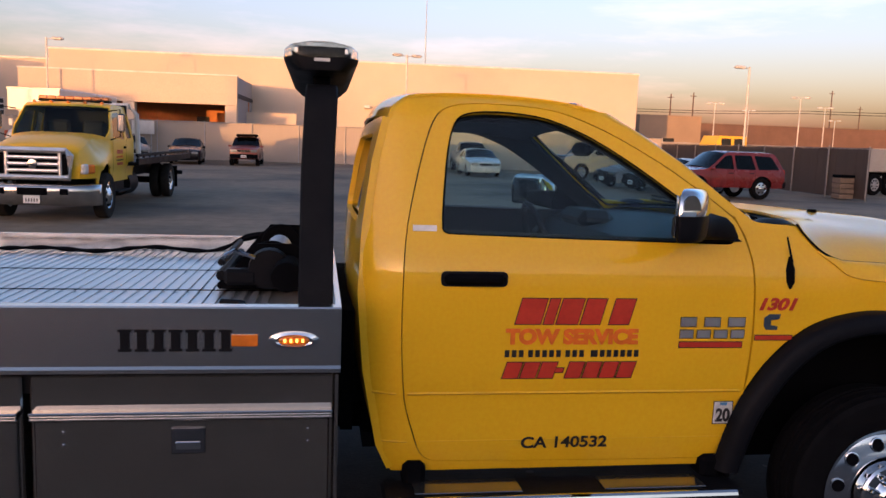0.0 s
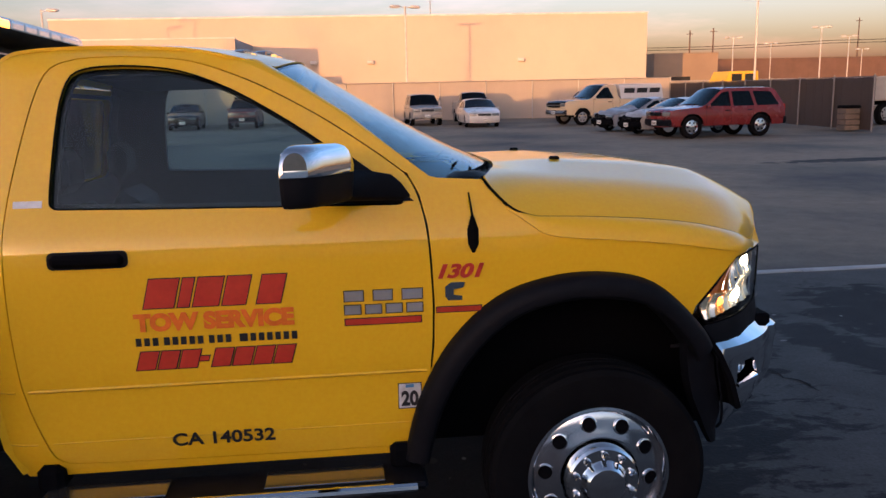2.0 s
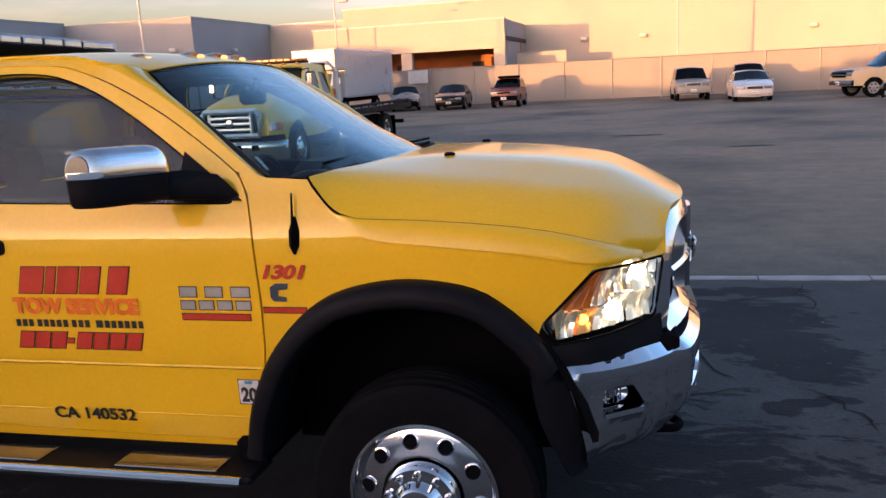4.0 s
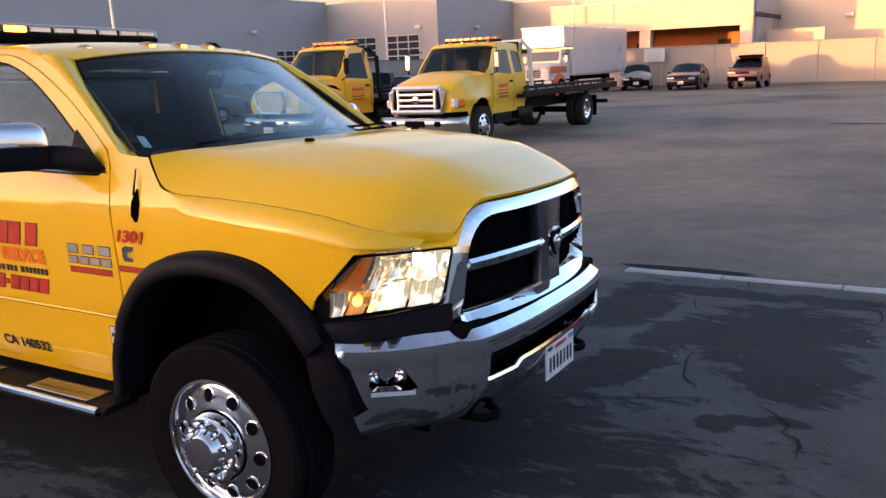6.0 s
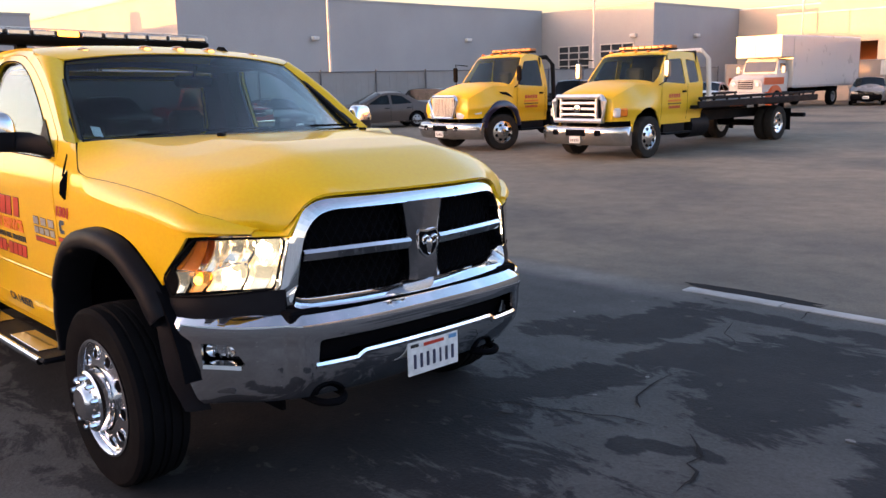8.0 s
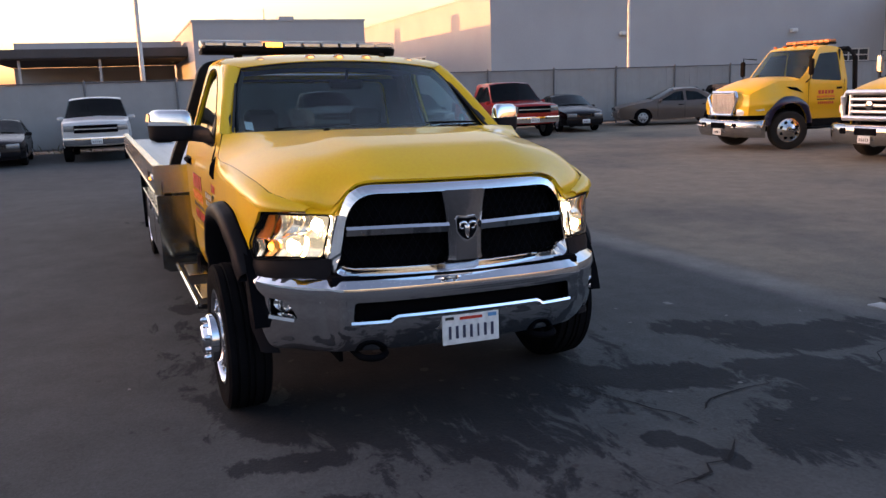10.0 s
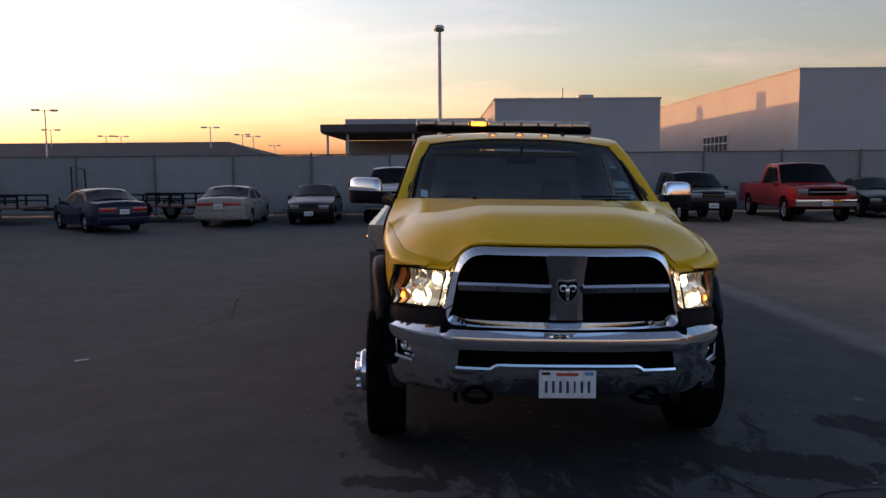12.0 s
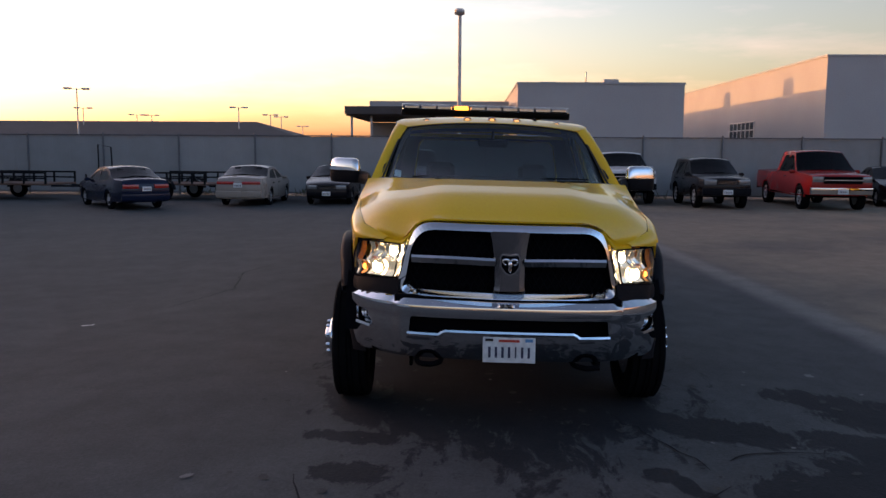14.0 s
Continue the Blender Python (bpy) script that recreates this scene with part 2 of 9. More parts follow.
    edge.inputs["Scale"].default_value, edge.inputs["Detail"].default_value, edge.inputs["Roughness"].default_value, edge.inputs["Distortion"].default_value = 2.6, 10.0, 0.72, 0.5
    smear = n.new("ShaderNodeMapping")
    smear.inputs["Rotation"].default_value, smear.inputs["Scale"].default_value = (0, 0, radians(8)), (0.8, 1.7, 1)
    l.new(co.outputs["Object"], smear.inputs["Vector"])
    l.new(smear.outputs[0], edge.inputs["Vector"])
    total = None
    for cx, cy, rx, ry, turn in STAINS + SPOTS_AND_SHADE:
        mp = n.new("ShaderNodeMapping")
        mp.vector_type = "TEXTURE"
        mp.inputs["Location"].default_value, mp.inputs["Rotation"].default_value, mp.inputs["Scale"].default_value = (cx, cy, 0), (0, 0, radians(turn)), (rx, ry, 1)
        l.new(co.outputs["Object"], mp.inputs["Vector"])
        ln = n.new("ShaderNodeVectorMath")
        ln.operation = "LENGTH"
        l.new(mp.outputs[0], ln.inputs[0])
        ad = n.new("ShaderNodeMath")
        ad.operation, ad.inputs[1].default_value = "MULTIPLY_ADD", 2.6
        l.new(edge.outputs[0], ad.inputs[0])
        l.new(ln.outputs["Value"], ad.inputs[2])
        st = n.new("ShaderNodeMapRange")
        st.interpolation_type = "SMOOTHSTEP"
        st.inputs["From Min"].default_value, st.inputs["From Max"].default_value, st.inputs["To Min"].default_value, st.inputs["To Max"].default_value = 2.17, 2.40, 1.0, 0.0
        l.new(ad.outputs[0], st.inputs["Value"])
        if total is None:
            total = st.outputs[0]
        else:
            mx = n.new("ShaderNodeMath")
            mx.operation = "MAXIMUM"
            l.new(total, mx.inputs[0])
            l.new(st.outputs[0], mx.inputs[1])
            total = mx.outputs[0]
    wetc = n.new("ShaderNodeMapRange")
    wetc.inputs["From Min"].default_value, wetc.inputs["From Max"].default_value, wetc.inputs["To Min"].default_value, wetc.inputs["To Max"].default_value = 0.3, 0.75, 1.0, 0.8
    l.new(mot.outputs[0], wetc.inputs["Value"])
    wm = n.new("ShaderNodeMath")
    wm.operation = "MULTIPLY"
    l.new(total, wm.inputs[0])
    l.new(wetc.outputs[0], wm.inputs[1])
    # one near-black for the oil and for the painted shade
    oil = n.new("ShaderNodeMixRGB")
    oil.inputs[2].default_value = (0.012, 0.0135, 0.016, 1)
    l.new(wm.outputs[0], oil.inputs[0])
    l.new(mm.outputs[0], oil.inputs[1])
    # fine grey speckle of the stones
    vor = n.new("ShaderNodeTexVoronoi")
    vor.inputs["Scale"].default_value = 70.0
    l.new(co.outputs["Object"], vor.inputs["Vector"])
    sp = n.new("ShaderNodeMixRGB")
    sp.blend_type, sp.inputs[0].default_value = "OVERLAY", 0.14
    l.new(oil.outputs[0], sp.inputs[1])
    bw = n.new("ShaderNodeRGBToBW")
    l.new(vor.outputs["Color"], bw.inputs[0])
    l.new(bw.outputs[0], sp.inputs[2])
    l.new(sp.outputs[0], b.inputs["Base Color"])
    return m


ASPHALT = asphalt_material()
OIL = surface("oil_stained_asphalt", (0.020, 0.020, 0.022), 0.8, second=(0.045, 0.043, 0.042), scale=2.2, mixed=0.7, bump=0.004, bump_scale=55.0, rough_var=0.1, spec=0.25)
CRACK = surface("crack_filler", (0.026, 0.026, 0.027), 0.95, scale=9.0, spec=0.05)
GRAVEL = surface("grey_gravel", (0.16, 0.16, 0.155), 0.9, scale=8.0)
CONCRETE_STRIP = surface("gutter_concrete", (0.44, 0.44, 0.42), 0.7, second=(0.15, 0.15, 0.148), scale=2.2, mixed=0.6, bump=0.004, bump_scale=40)
STUCCO_GREY = surface("grey_stucco", (0.355, 0.362, 0.365), 0.9, second=(0.315, 0.32, 0.323), scale=0.25, bump=0.01, bump_scale=14)
STUCCO_CREAM = surface("cream_stucco", (0.56, 0.475, 0.38), 0.9, second=(0.50, 0.42, 0.34), scale=0.2, bump=0.01, bump_scale=14)
STUCCO_ORANGE = surface("orange_painted_wall", (0.60, 0.24, 0.09), 0.85, second=(0.50, 0.19, 0.07), scale=0.6)
# near-black for soffits and door slabs, with deep shade put into the colour
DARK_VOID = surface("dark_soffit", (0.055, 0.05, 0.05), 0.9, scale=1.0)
WALL_BLOCK = surface("fence_wall_concrete", (0.37, 0.325, 0.28), 0.9, second=(0.29, 0.258, 0.225), scale=0.5, mixed=0.6, bump=0.006, bump_scale=20)
STUCCO_TAN = surface("tan_stucco", (0.34, 0.25, 0.175), 0.9, second=(0.26, 0.19, 0.13), scale=0.4, mixed=0.6)
SLAT_GREY = surface("grey_fence_slat", (0.315, 0.308, 0.298), 0.7, second=(0.19, 0.186, 0.18), scale=0.5, mixed=0.55, bump=0.003, piece=0.08)
SLAT_BROWN = surface("brown_fence_slat", (0.055, 0.040, 0.034), 0.75, second=(0.04, 0.03, 0.026), scale=0.8, piece=0.15)
GALV = surface("galvanised_steel", (0.42, 0.43, 0.44), 0.5, 0.7, scale=4.0)
POLE_WHITE = surface("pale_lamp_pole", (0.62, 0.60, 0.57), 0.55, scale=3.0)
ROOF_DARK = surface("dark_roofing", (0.075, 0.068, 0.066), 0.9, scale=0.7, bump=0.01, bump_scale=8)
BRICK_FAR = surface("far_brick", (0.15, 0.088, 0.066), 0.9, scale=0.4)
TRIM_WHITE = surface("white_trim", (0.72, 0.70, 0.66), 0.7, scale=1.0)
PANE_DARK = surface("dark_window_pane", (0.03, 0.035, 0.04), 0.08, scale=1.0, spec=0.8, rough_var=0.03)
FRAME_PALE = surface("pale_window_frame", (0.60, 0.57, 0.52), 0.6, scale=3.0)
RUBBER = surface("tyre_rubber", (0.004, 0.004, 0.005), 0.9, second=(0.008, 0.008, 0.0085), scale=7.0, mixed=0.6, bump=0.002, bump_scale=90, spec=0.03)
BLACK_PLASTIC = surface("textured_black_plastic", (0.005, 0.0055, 0.0075), 0.5, second=(0.008, 0.0085, 0.011), scale=8.0, bump=0.0008, bump_scale=400, spec=0.07)
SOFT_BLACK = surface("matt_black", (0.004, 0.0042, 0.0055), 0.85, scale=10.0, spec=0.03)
CHROME = surface("chrome", (0.78, 0.79, 0.80), 0.05, 1.0, second=(0.70, 0.71, 0.72), scale=5.0, rough_var=0.03)
DARK_CHROME = surface("dulled_chrome", (0.42, 0.42, 0.44), 0.16, 1.0, scale=6.0, rough_var=0.05)
ALU = surface("brushed_aluminium", (0.62, 0.625, 0.62), 0.22, 1.0, second=(0.56, 0.565, 0.56), scale=1.2, mixed=0.9, bump=0.0001, bump_scale=300, stretch=(0.3, 1, 2), rough_var=0.05)
DECK_STEEL = surface("worn_deck_steel", (0.74, 0.76, 0.76), 0.36, 0.75, second=(0.50, 0.51, 0.51), scale=3.5, mixed=0.6, bump=0.001, bump_scale=80, rough_var=0.15)
DUSTY_RUBBER = surface("dusty_tyre_rubber", (0.040, 0.036, 0.032), 0.95, second=(0.022, 0.020, 0.019), scale=7.0, mixed=0.6, spec=0.05)
DARK_STEEL = surface("black_painted_steel", (0.006, 0.0068, 0.009), 0.55, second=(0.010, 0.0105, 0.012), scale=5.0, bump=0.001, spec=0.06)
BOX_ENAMEL = surface("polished_toolbox_steel", (0.31, 0.30, 0.275), 0.10, 0.9, second=(0.26, 0.25, 0.23), scale=2.0, rough_var=0.04)
RUST = surface("rusty_steel", (0.16, 0.075, 0.04), 0.85, second=(0.07, 0.05, 0.045), scale=6.0, mixed=0.6, bump=0.003)
CAB_CLOTH = surface("dark_seat_cloth", (0.012, 0.012, 0.014), 0.9, scale=12.0, bump=0.002, bump_scale=250)
CAB_PLASTIC = surface("dark_dash_plastic", (0.013, 0.013, 0.014), 0.65, scale=10.0)
GLASS = glass("vehicle_glass", (0.80, 0.90, 0.915))
GLASS_TINT = glass("tinted_vehicle_glass", (0.24, 0.28, 0.29))
GLASS_MID = glass("rear_cab_glass", (0.34, 0.38, 0.39))
LENS = glass("clear_lens", (0.92, 0.93, 0.93))
RED_LENS = surface("red_lens", (0.42, 0.018, 0.012), 0.12, scale=10.0, coat=0.6)
AMBER_LENS = surface("amber_lens", (0.75, 0.20, 0.02), 0.12, scale=10.0, coat=0.6)
CLEAR_LENS_BODY = surface("silvered_lamp_bowl", (0.80, 0.80, 0.79), 0.25, 0.25, scale=10.0)
PLATE_WHITE = surface("plate_white", (0.74, 0.74, 0.72), 0.45, scale=20.0)
INK = surface("black_ink", (0.012, 0.012, 0.013), 0.5, scale=20.0)
PLATE_INK = surface("plate_blue_ink", (0.03, 0.035, 0.075), 0.5, scale=20.0)
DECAL_RED = surface("red_decal", (0.52, 0.045, 0.022), 0.35, second=(0.42, 0.03, 0.018), scale=14.0)
DECAL_ORANGE = surface("orange_decal", (0.85, 0.19, 0.02), 0.35, scale=14.0)
DECAL_BLUE = surface("blue_decal", (0.10, 0.28, 0.50), 0.4, scale=14.0)
GLOW_HEAD = lamp_glow("lit_headlamp", (1.0, 0.78, 0.48), 22.0)
GLOW_AMBER = lamp_glow("lit_amber_lamp", (1.0, 0.33, 0.045), 4.0)
GLOW_BEACON = lamp_glow("lit_beacon", (1.0, 0.30, 0.03), 4.5)
GLOW_MARKER = lamp_glow("lit_roof_marker", (1.0, 0.50, 0.18), 1.1)
SATIN = surface("satin_chrome", (0.72, 0.72, 0.72), 0.34, 0.85, second=(0.60, 0.60, 0.60), scale=4.0)
BUMPER_OLD = surface("dulled_bumper_chrome", (0.52, 0.52, 0.52), 0.2, 1.0, second=(0.40, 0.40, 0.40), scale=3.0, rough_var=0.08)
POST_PALE = surface("pale_fence_post", (0.22, 0.21, 0.20), 0.65, 0.3, scale=3.0)
POST_DARK = surface("weathered_fence_post", (0.13, 0.13, 0.135), 0.65, 0.3, scale=3.0)
CAR_LAMP = surface("aged_headlight_lens", (0.24, 0.24, 0.235), 0.2, 0.4, scale=10.0)
BEACON_OLD = surface("sun_bleached_amber_lens", (0.42, 0.17, 0.055), 0.3, second=(0.34, 0.12, 0.035), scale=8.0)
MARKER_LENS = surface("silvered_amber_marker", (0.52, 0.47, 0.46), 0.12, 0.9, second=(0.42, 0.36, 0.34), scale=9.0)
# reflector metal with a faint emission that stands in for bulb light
GLOW_DIM = lamp_glow("dimly_lit_reflector", (1.0, 0.88, 0.72), 0.06, 1.0)
SMOKED_LENS = surface("smoked_lamp_lens", (0.045, 0.042, 0.042), 0.15, second=(0.03, 0.028, 0.028), scale=20.0, coat=0.4)
WHEEL_STEEL = surface("polished_wheel", (0.74, 0.75, 0.77), 0.13, 1.0, second=(0.62, 0.63, 0.65), scale=9.0, rough_var=0.05)
# bulb light on these reflectors is put into their own emission
GLOW_REFLECTOR = lamp_glow("lit_reflector", (1.0, 0.84, 0.62), 0.24, 1.0)
AMBER_BOWL = lamp_glow("lit_amber_reflector", (1.0, 0.42, 0.12), 0.16, 1.0)
AMBER_GLASS = glass("amber_tinted_lens", (0.95, 0.86, 0.74))


def car_paint(name, colour, rough=0.28, dusty=0.10, coat=0.3, spec=0.35):
    dust = tuple(c * (1 - dusty) + d * dusty for c, d in zip(colour, (0.30, 0.26, 0.22)))
    return surface(name, colour, rough, second=dust, scale=1.6, mixed=0.7, coat=coat, rough_var=0.12, bump=0.0, spec=spec)


YELLOW = surface("yellow_truck_paint", (0.78, 0.46, 0.012), 0.45, second=(0.73, 0.43, 0.012), scale=1.4, mixed=0.7, coat=0.75, rough_var=0.06, spec=0.12)
YELLOW_DULL = car_paint("older_yellow_paint", (0.74, 0.43, 0.012), 0.4, 0.03)
NAVY = car_paint("navy_blue_paint", (0.006, 0.008, 0.035), 0.3, 0.02)


# ---------------------------------------------------------------- building tools
class Geo:
    """Vertices and faces that are gathered into one mesh."""

    def __init__(self):
        self.v, self.f = [], []

    def add(self, v, f):
        k = len(self.v)
        self.v += [tuple(p) for p in v]
        self.f += [tuple(i + k for i in q) for q in f]
        return self

    def box(self, cx, cy, cz, sx, sy, sz, bevel=0.0, turn=None):
        """A box by its middle and size, with its edges cut off by the bevel."""
        hx, hy, hz = sx / 2, sy / 2, sz / 2
        b = min(bevel, hx * 0.95, hy * 0.95, hz * 0.95)
        if b <= 0:
            v = [(x, y, z) for z in (-hz, hz) for x, y in ((-hx, -hy), (hx, -hy), (hx, hy), (-hx, hy))]
            f = [(3, 2, 1, 0), (4, 5, 6, 7), (0, 1, 5, 4), (1, 2, 6, 5), (2, 3, 7, 6), (3, 0, 4, 7)]
        else:
            v, f = [], []
            for z, ins in ((-hz, b), (-hz + b, 0), (hz - b, 0), (hz, b)):
                ax, ay = hx - ins, hy - ins
                v += [(-ax + (b - ins), -ay, z), (ax - (b - ins), -ay, z), (ax, -ay + (b - ins), z), (ax, ay - (b - ins), z),
                      (ax - (b - ins), ay, z), (-ax + (b - ins), ay, z), (-ax, ay - (b - ins), z), (-ax, -ay + (b - ins), z)]
            for r in range(3):
                f += [(r * 8 + i, r * 8 + (i + 1) % 8, r * 8 + 8 + (i + 1) % 8, r * 8 + 8 + i) for i in range(8)]
            f += [tuple(range(7, -1, -1)), tuple(range(24, 32))]
        m = Matrix.Translation((cx, cy, cz)) @ (turn or Matrix())
        return self.add([m @ Vector(p) for p in v], f)

    def lathe(self, profile, origin=(0, 0, 0), axis="y", n=32, close=False):
        """Turns a profile of (radius, along) about the axis through the origin."""
        v, f, k = [], [], len(profile)
        for i in range(n):
            a = 2 * math.pi * i / n
            for r, h in profile:
                c, s = r * math.cos(a), r * math.sin(a)
                p = {"x": (h, c, s), "y": (s, h, c), "z": (c, s, h)}[axis]
                v.append((origin[0] + p[0], origin[1] + p[1], origin[2] + p[2]))
        for i in range(n):
            j = (i + 1) % n
            for q in range(k if close else k - 1):
                w = (q + 1) % k
                f.append((i * k + q, j * k + q, j * k + w, i * k + w))
        if not close:
            f.append(tuple(i * k for i in reversed(range(n))))
            f.append(tuple(i * k + k - 1 for i in range(n)))
        return self.add(v, f)

    def tube(self, path, radius, n=8, closed=False, flat=1.0):
        """A round bar along a path; radius may be one for each point."""
        pts = [Vector(p) for p in path]
        v, f, k = [], [], len(pts)
        for i, p in enumerate(pts):
            a, b = (pts[(i - 1) % k], pts[(i + 1) % k]) if closed else (pts[max(i - 1, 0)], pts[min(i + 1, k - 1)])
            d = (b - a).normalized()
            up = Vector((0, 0, 1)) if abs(d.z) < 0.95 else Vector((1, 0, 0))
            s = d.cross(up).normalized()
            u = s.cross(d)
            r = radius[i] if isinstance(radius, (list, tuple)) else radius
            v += [p + s * (r * math.cos(2 * math.pi * q / n)) + u * (r * flat * math.sin(2 * math.pi * q / n)) for q in range(n)]
        for i in range(k if closed else k - 1):
            j = (i + 1) % k
            f += [(i * n + q, i * n + (q + 1) % n, j * n + (q + 1) % n, j * n + q) for q in range(n)]
        if not closed:
            f += [tuple(reversed(range(n))), tuple((k - 1) * n + q for q in range(n))]
        return self.add(v, f)

    def loft(self, rows, closed=False, caps=False):
        """Skins rows of points, all of one length."""
        k, v, f = len(rows[0]), [p for r in rows for p in r], []
        for i in range(len(rows) - 1):
            for j in range(k if closed else k - 1):
                f.append((i * k + j, i * k + (j + 1) % k, (i + 1) * k + (j + 1) % k, (i + 1) * k + j))
        if caps:
            f += [tuple(reversed(range(k))), tuple((len(rows) - 1) * k + j for j in range(k))]
        return self.add(v, f)

    def prism(self, outline, to3, depth):
        """An outline in (u, v), pushed from w = 0 to w = depth by to3(u, v, w)."""
        k = len(outline)
        v = [to3(a, b, 0.0) for a, b in outline] + [to3(a, b, depth) for a, b in outline]
        f = [tuple(range(k)), tuple(reversed(range(k, 2 * k)))] + [(i, k + i, k + (i + 1) % k, (i + 1) % k) for i in range(k)]
        return self.add(v, f)

    def mirrored(self):
        """A copy mirrored in y."""
        g = Geo()
        return g.add([(x, -y, z) for x, y, z in self.v], [tuple(reversed(q)) for q in self.f])

    def moved(self, m):
        g = Geo()
        return g.add([m @ Vector(p) for p in self.v], self.f)


def thicken(v, f, thick):
    """Gives an open sheet a back and edges."""
    v = [Vector(p) for p in v]
    normal = [Vector() for _ in v]
    edges = {}
    for q in f:
        a = (v[q[1]] - v[q[0]]).cross(v[q[-1]] - v[q[0]])
        for i in range(len(q)):
            normal[q[i]] += a
            e = (q[i], q[(i + 1) % len(q)])
            edges[e] = edges.get(e, 0) + 1
    k = len(v)
    back = [p - n.normalized() * thick if n.length else p for p, n in zip(v, normal)]
    faces = list(f) + [tuple(i + k for i in reversed(q)) for q in f]
    faces += [(b, a, a + k, b + k) for a, b in edges if (b, a) not in edges]
    return v + back, faces


def inside(p, poly):
    x, y, hit = p[0], p[1], False
    for (x0, y0), (x1, y1) in zip(poly, poly[1:] + poly[:1]):
        if (y0 > y) != (y1 > y) and x < (x1 - x0) * (y - y0) / (y1 - y0) + x0:
            hit = not hit
    return hit


def refine(poly, step):
    out = []
    for (x0, y0), (x1, y1) in zip(poly, poly[1:] + poly[:1]):
        n = max(1, math.ceil(math.hypot(x1 - x0, y1 - y0) / step))
        out += [(x0 + (x1 - x0) * i / n, y0 + (y1 - y0) * i / n) for i in range(n)]
    return out


def rounded(poly, r, n=4):
    """Cuts the corners of an outline with arcs of about the radius r."""
    out, k = [], len(poly)
    for i in range(k):
        p, a, b = Vector(poly[i]), Vector(poly[i - 1]), Vector(poly[(i + 1) % k])
        ra, rb = min(r, (a - p).length * 0.45), min(r, (b - p).length * 0.45)
        s, e = p + (a - p).normalized() * ra, p + (b - p).normalized() * rb
        for j in range(n + 1):
            t = j / n
            out.append(tuple(s * (1 - t) ** 2 + p * 2 * t * (1 - t) + e * t * t))
    return out


def shrunk(poly, d):
    """Moves an outline inwards (outwards: minus)."""
    k = len(poly)
    area = sum(poly[i][0] * poly[(i + 1) % k][1] - poly[(i + 1) % k][0] * poly[i][1] for i in range(k))
    sgn = 1 if area > 0 else -1
    out = []
    for i in range(k):
        p, a, b = Vector(poly[i]), Vector(poly[i - 1]), Vector(poly[(i + 1) % k])
        n1, n2 = (p - a).normalized(), (b - p).normalized()
        n = Vector((-(n1.y + n2.y), n1.x + n2.x))
        n = n.normalized() if n.length > 1e-6 else Vector((-n1.y, n1.x))
        c = max(0.4, n.dot(Vector((-n1.y, n1.x))))
        out.append(tuple(p + n * (sgn * d / c)))
    return out


def sheet(outline, holes, to3, step=0.08, thick=0.0, flip=False):
    """A curved panel: an outline with holes in (u, v), meshed finely and bent by to3(u, v)."""
    outline = refine(list(outline), step)
    holes = [refine(list(h), step) for h in holes]
    pts, edges = [], []
    for loop in [outline] + holes:
        k = len(pts)
        pts += loop
        edges += [(k + i, k + (i + 1) % len(loop)) for i in range(len(loop))]
    rim = np.array(pts)
    u0, v0 = rim.min(0)
    u1, v1 = rim.max(0)
    for i in range(1, int((u1 - u0) / step) + 1):
        for j in range(1, int((v1 - v0) / step) + 1):
            p = (u0 + i * step, v0 + j * step)
            if np.min(np.hypot(rim[:, 0] - p[0], rim[:, 1] - p[1])) > step * 0.45 and inside(p, outline) and not any(inside(p, h) for h in holes):
                pts.append(p)
    v2, _, tri, *_ = delaunay_2d_cdt([Vector(p) for p in pts], edges, [], 0, 1e-6)
    keep = []
    for t in tri:
        c = sum((v2[i] for i in t), Vector((0, 0))) / 3
        if inside(c, outline) and not any(inside(c, h) for h in holes):
            keep.append(tuple(reversed(t)) if flip else tuple(t))
    v3 = [to3(p.x, p.y) for p in v2]
    g = Geo()
    return g.add(*thicken(v3, keep, thick)) if thick else g.add(v3, keep)


def part(name, geo, material, parent=None, label="", sharp=32):
    """Links gathered geometry as one mesh object, under a thing or a part."""
    me = bpy.data.meshes.new(name)
    me.from_pydata([tuple(p) for p in geo.v], [], geo.f)
    me.validate()
    me.polygons.foreach_set("use_smooth", [True] * len(me.polygons))
    me.set_sharp_from_angle(angle=radians(sharp))
    me.materials.append(material)
    ob = new(name, me)
    if parent:
        ob.parent = parent
    if label:
        ob["label"] = label
    return ob


def thing(name, m, label, category, group="", kind=""):
    ob = new(name)
    ob.matrix_basis = m
    ob.empty_display_size = 0.2
    return tagged(ob, label, category, group, kind)


def same_mesh(ob, name, m, parent):
    """Another piece on the mesh of ob."""
    o = new(name, ob.data)
    o.parent = parent
    o.matrix_basis = m
    return o


